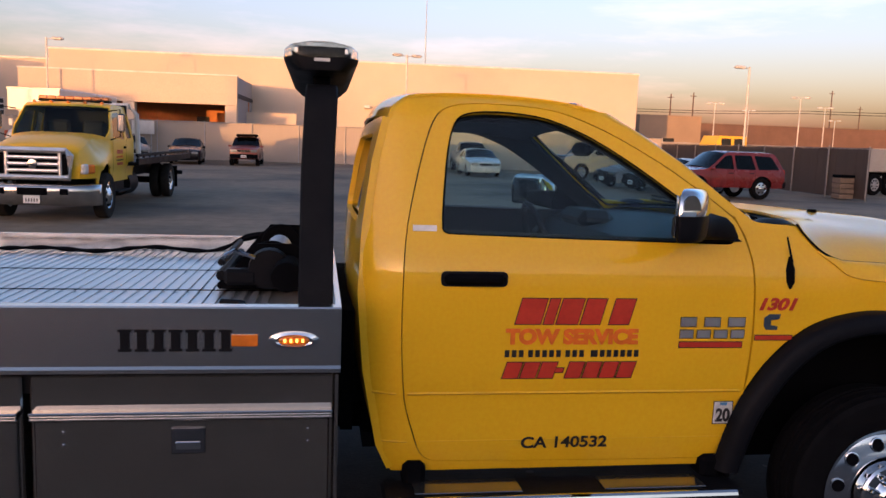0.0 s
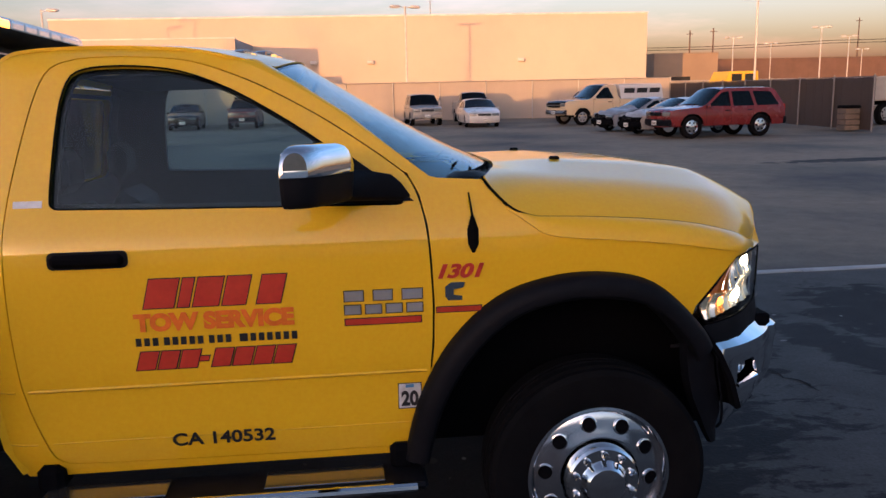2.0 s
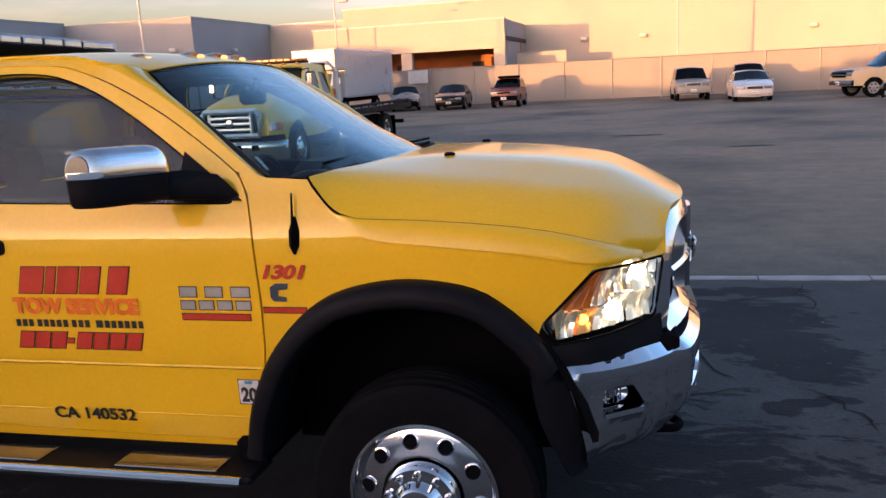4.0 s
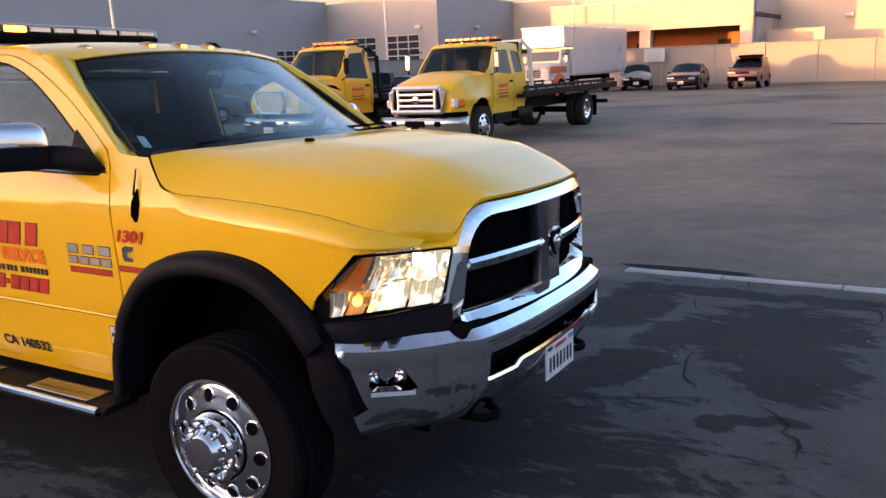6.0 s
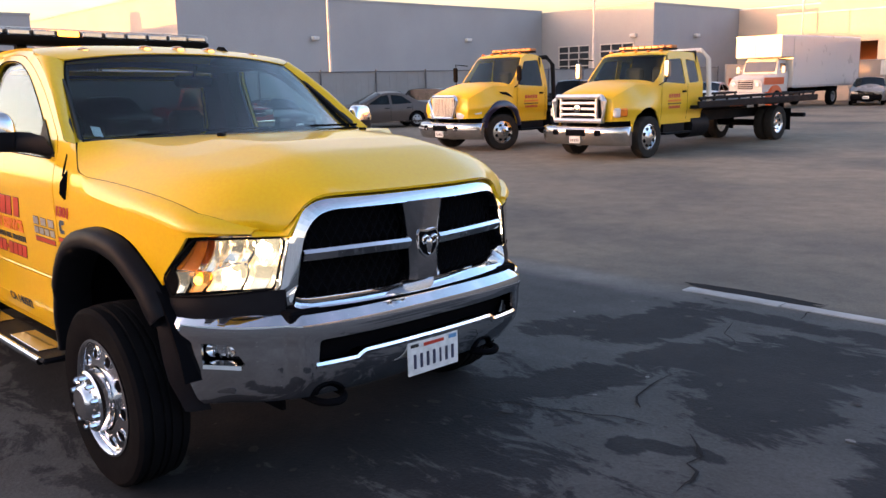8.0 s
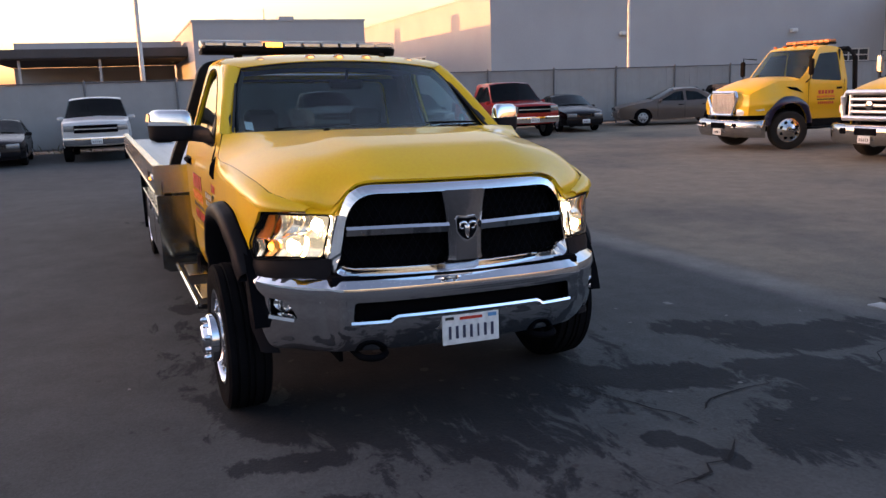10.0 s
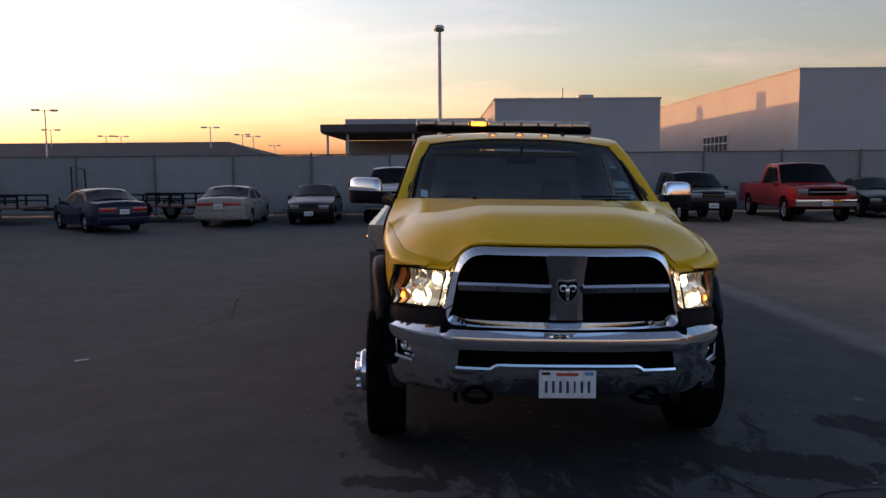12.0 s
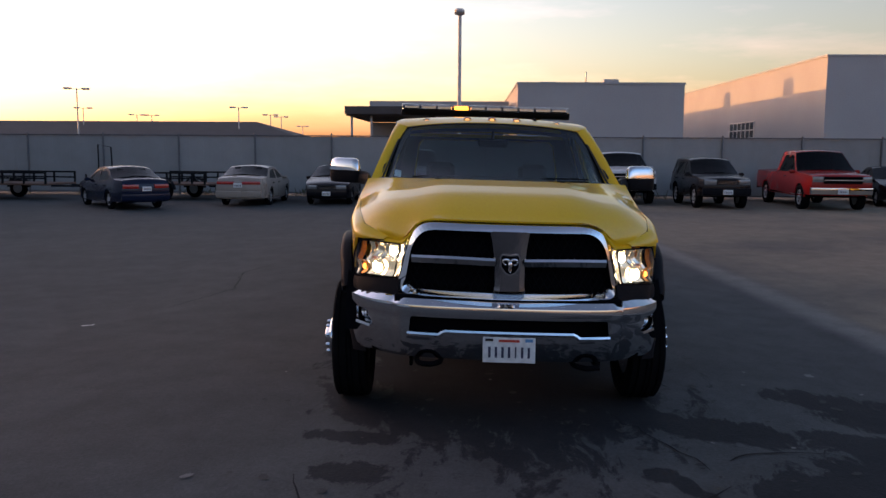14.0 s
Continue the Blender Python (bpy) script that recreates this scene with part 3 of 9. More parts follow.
def letters(name, text, size, m, material, parent, shear=0.0, depth=0.002, width=None, bold=0.040):
    """Raised lettering, its lower left corner at the pose m, in its own x and y: each character a part."""
    def shape(body):
        cu = bpy.data.curves.new(name, "FONT")
        cu.body, cu.size, cu.extrude, cu.shear, cu.offset = body, size, depth, shear, size * bold
        tmp = bpy.data.objects.new(name, cu)
        me = bpy.data.meshes.new_from_object(tmp)
        bpy.data.objects.remove(tmp)
        bpy.data.curves.remove(cu)
        return me
    whole = shape(text)
    xs = [p.co.x for p in whole.vertices]
    left, k = min(xs), width / (max(xs) - min(xs)) if width else 1.0
    bpy.data.meshes.remove(whole)
    for i, sign in enumerate(text):
        if sign == " ":
            continue
        upto, me = shape(text[:i + 1]), shape(sign)
        shift = max(p.co.x for p in upto.vertices) - max(p.co.x for p in me.vertices)
        bpy.data.meshes.remove(upto)
        for p in me.vertices:
            p.co.x = (p.co.x + shift - left) * k
        me.name = name
        me.materials.clear()
        me.materials.append(material)
        ob = new(name, me)
        ob.parent = parent
        ob.matrix_basis = m


# ---------------------------------------------------------------- ground
def setting(name, geo, material, label, category, sharp=32):
    return tagged(part(name, geo, material, None, label, sharp), "", category, "", "structure")


def ease(a, b, x):
    t = min(1.0, max(0.0, (x - a) / (b - a)))
    return t * t * (3 - 2 * t)


def lie(x, y):
    """The ground's height: a slight swell south of the drain strip."""
    return 0.088 * ease(-11.0, -9.0, x) * (1 - ease(3.7, 5.9, x)) * ease(-0.6, 1.9, y) * (1 - ease(5.5, 7.1, y))


def ground_sheet():
    g = Geo()
    xs = [-600, -250, -120, -70] + [x * 1.0 for x in range(-45, -12, 3)] + [-12 + 0.4 * q for q in range(50)] + [x * 1.0 for x in range(9, 46, 3)] + [70, 120, 250, 600]
    ys = [-600, -250, -90] + [q * 1.0 for q in range(-45, -2, 3)] + [-2 + 0.4 * q for q in range(25)] + [q * 1.0 for q in range(9, 76, 3)] + [120, 250, 600]
    return g.loft([[(x, y, lie(x, y)) for y in ys] for x in xs])


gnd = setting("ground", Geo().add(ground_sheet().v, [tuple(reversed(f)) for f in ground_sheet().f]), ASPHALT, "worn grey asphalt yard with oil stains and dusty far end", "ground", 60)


def blot(cx, cy, rx, ry, seed, turn=0.0, n=40, ragged=0.35):
    """The ragged outline of a stain."""
    rng = random.Random(seed)
    ph = [rng.uniform(0, 6.28) for _ in range(6)]
    am = [rng.uniform(0.3, 1.0) / (k + 1) for k in range(6)]
    out = []
    for i in range(n):
        a = 2 * math.pi * i / n
        k = 1 + ragged * sum(am[q] * math.sin((q + 2) * a + ph[q]) for q in range(6)) / 1.5 + rng.uniform(-0.05, 0.05)
        x, y = rx * k * math.cos(a), ry * k * math.sin(a)
        out.append((cx + x * math.cos(turn) - y * math.sin(turn), cy + x * math.sin(turn) + y * math.cos(turn)))
    return out


def stain(cx, cy, rx, ry, seed, turn=0.0, ragged=0.35, z=0.004, holes=()):
    hs = [blot(*h) for h in holes]
    return setting("oil_stain", sheet(blot(cx, cy, rx, ry, seed, radians(turn), 56, ragged), hs, lambda u, v: (u, v, z), 0.25), OIL, "dark damp oil stain on the asphalt", "stain")


def crack(points, width, seed, material=None, name="crack", label="dark branching crack in the asphalt"):
    rng = random.Random(seed)
    rows, pts = [], []
    for (x0, y0), (x1, y1) in zip(points, points[1:]):
        n = max(2, int(math.hypot(x1 - x0, y1 - y0) / 0.09))
        pts += [(x0 + (x1 - x0) * i / n + rng.uniform(-0.03, 0.03), y0 + (y1 - y0) * i / n + rng.uniform(-0.03, 0.03)) for i in range(n)]
    pts.append(points[-1])
    for i, p in enumerate(pts):
        a, b = Vector(pts[max(i - 1, 0)]), Vector(pts[min(i + 1, len(pts) - 1)])
        d = (b - a).normalized()
        w = width * rng.uniform(0.5, 1.2) * min(1.0, 0.25 + 3 * min(i, len(pts) - 1 - i) / len(pts))
        h = lie(p[0], p[1]) + 0.006
        rows.append([(p[0] - d.y * w, p[1] + d.x * w, h), (p[0], p[1], h + 0.0005), (p[0] + d.y * w, p[1] - d.x * w, h)])
    return setting(name, Geo().loft(rows), material or CRACK, label, "crack")


# ---------------------------------------------------------------- buildings
def building(name, x0, x1, y0, y1, h, wall, label, coping=TRIM_WHITE, lines=()):
    """A flat-roofed hall: walls with a parapet, the roof sunk behind it, and panel joints."""
    b = thing(name, Matrix(), label, "building")
    t = 0.35
    part("wall", Geo().box((x0 + x1) / 2, y0 + t / 2, h / 2, x1 - x0, t, h), wall, b)
    part("wall", Geo().box((x0 + x1) / 2, y1 - t / 2, h / 2, x1 - x0, t, h), wall, b)
    part("wall", Geo().box(x0 + t / 2, (y0 + y1) / 2, h / 2, t, y1 - y0 - 2 * t, h), wall, b)
    part("wall", Geo().box(x1 - t / 2, (y0 + y1) / 2, h / 2, t, y1 - y0 - 2 * t, h), wall, b)
    part("roof", Geo().box((x0 + x1) / 2, (y0 + y1) / 2, h - 0.6, x1 - x0 - 2 * t, y1 - y0 - 2 * t, 0.3), ROOF_DARK, b)
    cap = Geo()
    for cx, cy, sx, sy in (((x0 + x1) / 2, y0 + t / 2, x1 - x0 + 0.1, t + 0.1), ((x0 + x1) / 2, y1 - t / 2, x1 - x0 + 0.1, t + 0.1),
                           (x0 + t / 2, (y0 + y1) / 2, t + 0.1, y1 - y0 - 2 * t - 0.1), (x1 - t / 2, (y0 + y1) / 2, t + 0.1, y1 - y0 - 2 * t - 0.1)):
        cap.box(cx, cy, h + 0.06, sx, sy, 0.12)
    part("coping", cap, coping, b)
    return b


def wall_lamp(parent, x, y, z, way):
    g = Geo().box(x + way[0] * 0.18, y + way[1] * 0.18, z, 0.35 + 0.2 * abs(way[1]), 0.35 + 0.2 * abs(way[0]), 0.28, 0.06)
    return part("wall_lamp", g, TRIM_WHITE, parent, "small white wall lamp")


def grid_window(parent, x0, x1, y, z0, z1, cols, rows, facing="y"):
    """A steel window of many small panes in a wall that faces -y (or +x)."""
    def at(u, w, z, su, sw, sz):
        return (u, y + w, z, su, sw, sz) if facing == "y" else (y - w, u, z, sw, su, sz)
    fr = Geo()
    for i in range(cols + 1):
        fr.box(*at(x0 + (x1 - x0) * i / cols, -0.03, (z0 + z1) / 2, 0.09, 0.08, z1 - z0 + 0.09))
    for j in range(rows + 1):
        fr.box(*at((x0 + x1) / 2, -0.035, z0 + (z1 - z0) * j / rows, x1 - x0 + 0.09, 0.08, 0.09))
    win = part("window", fr, FRAME_PALE, parent)
    cw, ch = (x1 - x0) / cols, (z1 - z0) / rows
    first = None
    for i in range(cols):
        for j in range(rows):
            u, z = x0 + cw * (i + 0.5), z0 + ch * (j + 0.5)
            m = Matrix.Translation((u, y - 0.005, z)) if facing == "y" else Matrix.Translation((y + 0.005, u, z))
            if first is None:
                first = part("pane", Geo().box(0, 0, 0, *((cw - 0.09, 0.02, ch - 0.09) if facing == "y" else (0.02, cw - 0.09, ch - 0.09))), PANE_DARK, win)
                first.matrix_basis = m
            else:
                same_mesh(first, "pane", m, win)
    return win


# the long warehouse behind the north wall
hall = building("warehouse", -23.0, 24.0, 68.0, 104.0, 7.8, STUCCO_CREAM, "long cream stucco warehouse lit orange by the sunset")
for px in (-3.0, 1.5, 13.6):
    wall_lamp(hall, px, 68.0, 4.3, (0, -1))
# its lower wing with a loading canopy
wing = thing("warehouse_wing", Matrix(), "cream stucco wing with a deep shaded loading bay", "building")
WX0, WX1, WY = -21.8, -7.6, 58.6
part("front_beam", Geo().box((WX0 + WX1) / 2, WY + 0.25, 4.7, WX1 - WX0, 0.5, 1.95), STUCCO_CREAM, wing)
part("coping", Geo().box((WX0 + WX1) / 2, WY + 0.25, 5.72, WX1 - WX0 + 0.1, 0.6, 0.1), TRIM_WHITE, wing)
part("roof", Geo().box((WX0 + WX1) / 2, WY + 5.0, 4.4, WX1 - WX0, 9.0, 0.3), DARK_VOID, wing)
for cx in (WX1 - 0.4, -14.75, WX0 + 0.4):
    part("column", Geo().box(cx, WY + 0.3, 1.86, 0.8, 0.6, 3.72, 0.03), STUCCO_CREAM, wing)
part("back_wall", Geo().box((WX0 + WX1) / 2, WY + 7.0, 2.1, WX1 - WX0, 0.3, 4.2), STUCCO_ORANGE, wing)
part("side_wall", Geo().box(WX1 - 0.2, WY + 5.2, 2.85, 0.3, 8.0, 5.7), STUCCO_GREY, wing)
part("side_wall", Geo().box(WX0 + 0.2, WY + 5.2, 2.85, 0.3, 8.0, 5.7), STUCCO_GREY, wing)
part("low_wall", Geo().box(-5.6, 62.5, 1.7, 3.6, 0.3, 3.4), STUCCO_CREAM, wing)
# flat dark slabs on the back wall stand in for shaded door recesses
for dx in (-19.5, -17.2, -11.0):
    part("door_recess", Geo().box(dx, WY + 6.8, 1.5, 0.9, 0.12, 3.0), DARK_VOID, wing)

# the grey hall in the north-west corner
grey = building("grey_hall", -92.0, -42.5, 24.8, 58.0, 7.45, STUCCO_GREY, "tall grey stucco hall, its south wall in evening sun", STUCCO_GREY)
for py, pz in ((34.5, 4.9), (49.0, 5.0)):
    wall_lamp(grey, -42.5, py, pz, (1, 0))
grid_window(grey, 51.5, 56.5, -42.5, 2.7, 3.6, 5, 2, "x")
grid_window(grey, -60.5, -54.7, 24.8, 2.9, 4.1, 6, 2, "y")
annex = building("grey_hall_annex", -60.0, -31.3, 58.02, 96.0, 7.25, STUCCO_GREY, "grey stucco annex with steel-framed windows", STUCCO_GREY)
for wx in (-38.95, -34.65):
    grid_window(annex, wx - 1.6, wx + 1.6, 58.02, 2.3, 4.45, 3, 4)
wall_lamp(annex, -33.0, 58.02, 5.0, (0, -1))
wall_lamp(annex, -31.3, 64.0, 5.0, (1, 0))
link = building("linking_hall", -31.28, -23.02, 71.0, 96.0, 7.2, STUCCO_CREAM, "pale stucco hall between the warehouses", TRIM_WHITE)
grid_window(link, -30.5, -27.5, 71.0, 2.2, 4.0, 4, 4)

# the low grey block and the canopy to the west
# lengthened westwards to throw its shadow along the hall's south wall
block = building("grey_block", -100.0, -42.0, 6.6, 16.4, 5.75, STUCCO_GREY, "low grey stucco block with rooftop units", STUCCO_GREY)
# the two tall boxes are added only to cast shadows on that wall
for ux, uy, uh in ((-44.5, 8.6, 0.75), (-54.2, 14.0, 1.75), (-67.4, 14.0, 1.75)):
    part("rooftop_unit", Geo().box(ux, uy, 5.3 + uh / 2, 1.2, 1.1, uh, 0.05), GALV, block)
part("vent_pipe", Geo().tube([(-43.5, 10.8, 5.2), (-43.5, 10.8, 6.6)], 0.04), GALV, block)
canopy = thing("loading_canopy", Matrix(), "dark flat canopy on steel posts beside the block", "canopy")
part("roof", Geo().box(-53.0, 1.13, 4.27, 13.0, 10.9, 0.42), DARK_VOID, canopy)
part("fascia", Geo().box(-46.4, 1.13, 4.40, 0.2, 11.0, 0.5), ROOF_DARK, canopy)
part("upper_wall", Geo().box(-52.0, 1.7, 4.86, 8.0, 9.3, 0.45), STUCCO_GREY, canopy)
part("back_wall", Geo().box(-59.0, 1.13, 2.0, 0.3, 10.7, 4.05), STUCCO_GREY, canopy)
for py in (-4.0, -2.7, 1.6):
    part("post", Geo().box(-47.0, py, 2.03, 0.14, 0.14, 4.06), GALV, canopy)
# a low hipped building far beyond the west fence; its unseen southern length is added to block low sun
house = thing("low_hipped_building", Matrix(), "long low building with a dark hipped roof, far behind the fence", "building")
part("wall", Geo().box(-92.0, -76.0, 1.5, 12.0, 120.0, 3.0), STUCCO_GREY, house)
part("roof", Geo().loft([[(-84.5, -14.5, 2.9), (-84.5, -140, 2.9)], [(-92.0, -22.0, 5.15), (-92.0, -132, 5.15)], [(-99.5, -14.5, 2.9), (-99.5, -140, 2.9)]]).add(
    [(-84.5, -14.5, 2.9), (-92.0, -22.0, 5.15), (-99.5, -14.5, 2.9)], [(0, 2, 1)]), ROOF_DARK, house)

# far buildings behind the dark fence
for bx, by, sx, h, mt, lab in ((35.0, 88.0, 7.0, 5.3, STUCCO_TAN, "brown low building far behind the yard"), (101.0, 150.0, 76.0, 6.6, BRICK_FAR, "long brown brick building on the horizon")):
    fb = building("far_building", bx - sx / 2, bx + sx / 2, by, by + 14, h, mt, lab, mt)
    for i in range(max(2, int(sx / 9))):
        part("window", Geo().box(bx - sx / 2 + 2.5 + i * 6.5, by - 0.03, 2.4, 3.0, 0.1, 1.1), PANE_DARK, fb)

# ---------------------------------------------------------------- fences
def panel_wall(name, start, end, h, label):
    """The pale slatted wall at the north: panels between posts under a rail."""
    a, b = Vector((*start, 0)), Vector((*end, 0))
    d = b - a
    w = thing(name, Matrix.Translation(a) @ Matrix.Rotation(math.atan2(d.y, d.x), 4, "Z"), label, "fence", "", "structure")
    n = round(d.length / 3.05)
    s = d.length / n
    pan = post = None
    for i in range(n):
        m = Matrix.Translation(((i + 0.5) * s, 0.02 * math.sin(i * 2.3), 0))
        if pan is None:
            g = Geo()
            k = 24
            g.loft([[(-s / 2 + 0.03 + (s - 0.06) * j / k, 0.008 if j % 2 else 0.0, z) for j in range(k + 1)] for z in (0.04, h * 0.5, h - 0.02)])
            pan = part("panel", Geo().add(*thicken(g.v, g.f, 0.03)), WALL_BLOCK, w, "", 10)
            pan.matrix_basis = m
        else:
            same_mesh(pan, "panel", m, w)
    for i in range(n + 1):
        m = Matrix.Translation((i * s, -0.05, 0))
        if post is None:
            post = part("post", Geo().lathe([(0.035, 0), (0.035, h + 0.04), (0.01, h + 0.07)], axis="z", n=8), GALV, w)
            post.matrix_basis = m
        else:
            same_mesh(post, "post", m, w)
    part("top_rail", Geo().tube([(0, -0.05, h), (d.length, -0.05, h)], 0.025, 6), GALV, w)
    return w


def slat_fence(name, start, end, h, material, label, step=3.05, slats=22, side=1, metal=None):
    """Chain-link with upright privacy slats; the slats of a bay are one mesh."""
    a, b = Vector((*start, 0)), Vector((*end, 0))
    d = b - a
    w = thing(name, Matrix.Translation(a) @ Matrix.Rotation(math.atan2(d.y, d.x), 4, "Z"), label, "fence", "", "structure")
    n = round(d.length / step)
    s = d.length / n
    bay = post = None
    for i in range(n):
        m = Matrix.Translation(((i + 0.5) * s, 0, 0))
        if bay is None:
            g = Geo()
            rng, s_wide = random.Random(5), s
            for j in range(slats):
                u = -s / 2 + s_wide * (j + 0.5) / slats
                g.box(u, rng.uniform(-0.006, 0.006), h / 2 + 0.02, s_wide / slats + 0.003, 0.012, h - 0.1 + rng.uniform(-0.02, 0.01))
            bay = part("panel", g, material, w)
            bay.matrix_basis = m
        else:
            same_mesh(bay, "panel", m, w)
    for i in range(n + 1):
        m = Matrix.Translation((i * s, 0.05 * side, 0))
        if post is None:
            post = part("post", Geo().lathe([(0.036, 0), (0.036, h + 0.06), (0.012, h + 0.1)], axis="z", n=8), metal or POST_DARK, w)
            post.matrix_basis = m
        else:
            same_mesh(post, "post", m, w)
    part("top_rail", Geo().tube([(0, 0.045, h), (d.length, 0.045, h)], 0.026, 6), POST_DARK, w)
    part("bottom_rail", Geo().tube([(0, 0.04, 0.12), (d.length, 0.04, 0.12)], 0.018, 6), POST_DARK, w)
    return w


slat_fence("fence_west", (-24.7, 56.0), (-24.7, -44.0), 2.34, SLAT_GREY, "grey chain-link fence with privacy slats and steel posts")
panel_wall("fence_north", (-24.6, 57.0), (21.2, 54.6), 2.5, "pale panel fence along the far end of the yard")
slat_fence("fence_east", (21.2, 54.5), (20.7, 31.0), 2.12, SLAT_BROWN, "dark brown slatted chain-link fence", side=-1, metal=POST_PALE)
panel_wall("fence_far_east", (21.4, 66.0), (75.0, 62.0), 2.35, "pale concrete fence behind the dark one")
# out of view, added to close the yard and block the low sun
setting("wall_south", Geo().box(8.0, -16.2, 2.1, 65.0, 0.3, 4.2), TRIM_WHITE, "plain white painted wall closing the yard", "wall")
setting("wall_east", Geo().box(40.6, 23.0, 1.2, 0.3, 78.0, 2.4), WALL_BLOCK, "plain block wall closing the yard", "wall")


# ---------------------------------------------------------------- lamps on poles
def lot_lamp(x, y, h, heads, label, turn=0.0, big=False, rise=0.0):
    p = thing("lot_lamp", pose(x, y, 0, 0, 0, turn), label, "street lamp", "lamps round the yard")
    r = 0.085 if big else 0.07
    part("pole", Geo().lathe([(r * 1.25, 0), (r * 1.2, 0.5), (r, 1.2), (r * 0.8, h - 0.1), (r * 0.8, h)], axis="z", n=12), POLE_WHITE, p)
    for s in heads:
        part("arm", Geo().tube([(0, 0, h - 0.12), (s * 0.55, 0, h - 0.04)], 0.03, 6), POLE_WHITE, p)
        hd = Geo()
        hd.loft([[(s * (0.35 + 0.72 * t), w * (0.19 if 0 < t < 1 else 0.12), h - 0.06 + zz * (1.0 if 0 < t < 1 else 0.6)) for w, zz in ((-1, -0.06), (-1, 0.03), (-0.6, 0.10), (0.6, 0.10), (1, 0.03), (1, -0.06))] for t in (0, 0.15, 0.5, 0.85, 1)], True, True)
        part("lamp_head", hd, POLE_WHITE, p)
        part("lens", Geo().box(s * 0.72, 0, h - 0.135, 0.5, 0.28, 0.03, 0.01), TRIM_WHITE, p)
    return p


lot_lamp(-25.2, 3.4, 7.1, (1,), "tall pale lamp pole with one drum head behind the fence", 0, True)
lot_lamp(-26.2, 24.3, 8.6, (1,), "tall pale lamp pole beside the fence", 180)
lot_lamp(-25.4, 42.8, 8.6, (1,), "tall pale lamp pole beside the fence", 180)
lot_lamp(-19.6, 57.6, 7.6, (1,), "tall pale lamp pole behind the wall", 0)
lot_lamp(3.9, 57.5, 7.55, (1, -1), "pale lamp pole with two heads behind the wall", 20)
lot_lamp(25.5, 51.5, 7.2, (-1,), "tall pale lamp pole behind the dark fence", 10)


def far_lamps(rows, eye, label, turned):
    for az, el, dist in rows:
        lot_lamp(eye[0] + dist * math.cos(radians(az)), eye[1] + dist * math.sin(radians(az)), 1.86 + dist * math.tan(radians(el)), (1, -1), label, az + turned)


far_lamps(((66.29, 3.07, 110), (64.0, 2.62, 150), (61.15, 3.49, 105), (59.58, 2.87, 125), (58.82, 2.07, 170), (67.54, 2.1, 160)), (1.8, 0.7), "distant lamp pole with two heads", 90)
far_lamps(((-154.54, 3.75, 78), (-154.83, 2.56, 108), (-158.0, 2.2, 118), (-158.9, 2.19, 126), (-164.44, 2.8, 100), (-166.5, 2.34, 116), (-167.2, 2.22, 124), (-168.6, 1.61, 150)), (7.33, 3.49), "distant lamp pole with two heads beyond the fence", 90)
for az, el, dist in ((68.94, 3.58, 150), (67.5, 3.69, 150), (59.08, 3.9, 190), (57.4, 2.95, 210)):
    up = thing("utility_pole", pose(1.8 + dist * math.cos(radians(az)), 0.7 + dist * math.sin(radians(az)), 0, 0, 0, az), "distant brown wooden utility pole", "pole")
    h = 1.86 + dist * math.tan(radians(el))
    part("pole", Geo().tube([(0, 0, 0), (0, 0, h)], [0.16, 0.10], 8), RUST, up)
    part("crossarm", Geo().box(0, 0, h - 0.6, 0.10, 1.1, 0.10), RUST, up)
wire = thing("overhead_wire", Matrix(), "thin dark overhead wires on the horizon", "wire")
for k, z in enumerate((9.6, 10.1)):
    part("cable", Geo().tube([(60 + 5 * i, 176 - 3.2 * i, z - 0.25 * math.sin(math.pi * (i % 6) / 6)) for i in range(25)], 0.05, 4), SOFT_BLACK, wire)
mast = thing("antenna_mast", Matrix.Translation((7.5, 84, 7.0)), "thin antenna mast on the warehouse roof", "mast")
part("rod", Geo().tube([(0, 0, 0), (0, 0, 9.5)], [0.07, 0.03], 6), GALV, mast)

# ---------------------------------------------------------------- parked vehicles
def make_wheel(parent, x, y, r, width, rim_r, metal, side, turn=0.0, spokes=6, dish=0.03, rubber=None):
    """A wheel whose rim carries its tyre; side is -1 on the right, +1 on the left."""
    g = Geo()
    w = width / 2
    g.lathe([(rim_r, -w * 0.8), (rim_r * 1.02, w * 0.75), (rim_r * 0.93, w * 0.8), (rim_r * 0.88, w * 0.62), (rim_r * 0.34, w * 0.55 + dish), (rim_r * 0.28, w * 0.7 + dish), (rim_r * 0.16, w * 0.74 + dish), (0.01, w * 0.75 + dish)], n=28)
    wheel = part("wheel", g, metal, parent)
    wheel.matrix_basis = pose(x, y, r, 0, 0, turn + (0 if side > 0 else 180))
    t = Geo().lathe([(rim_r * 0.97, -w * 0.85), (r * 0.86, -w), (r * 0.97, -w * 0.86), (r, -w * 0.55), (r, w * 0.55), (r * 0.97, w * 0.86), (r * 0.86, w), (rim_r * 1.02, w * 0.86), (rim_r * 0.97, w * 0.7)], n=32, close=True)
    part("tyre", t, rubber or RUBBER, wheel)
    hole = None
    for i in range(spokes):
        a = 2 * math.pi * (i + 0.5) / spokes
        rr = rim_r * 0.66
        mh = Matrix.Translation((rr * math.sin(a), w * 0.585 + dish * 0.42, rr * math.cos(a)))
        if hole is None:
            hole = part("wheel_opening", Geo().lathe([(rim_r * 0.15, -0.01), (rim_r * 0.15, 0.006), (rim_r * 0.06, 0.007)], n=10), SOFT_BLACK, wheel)
            hole.matrix_basis = mh
        else:
            same_mesh(hole, "wheel_opening", mh, wheel)
    return wheel


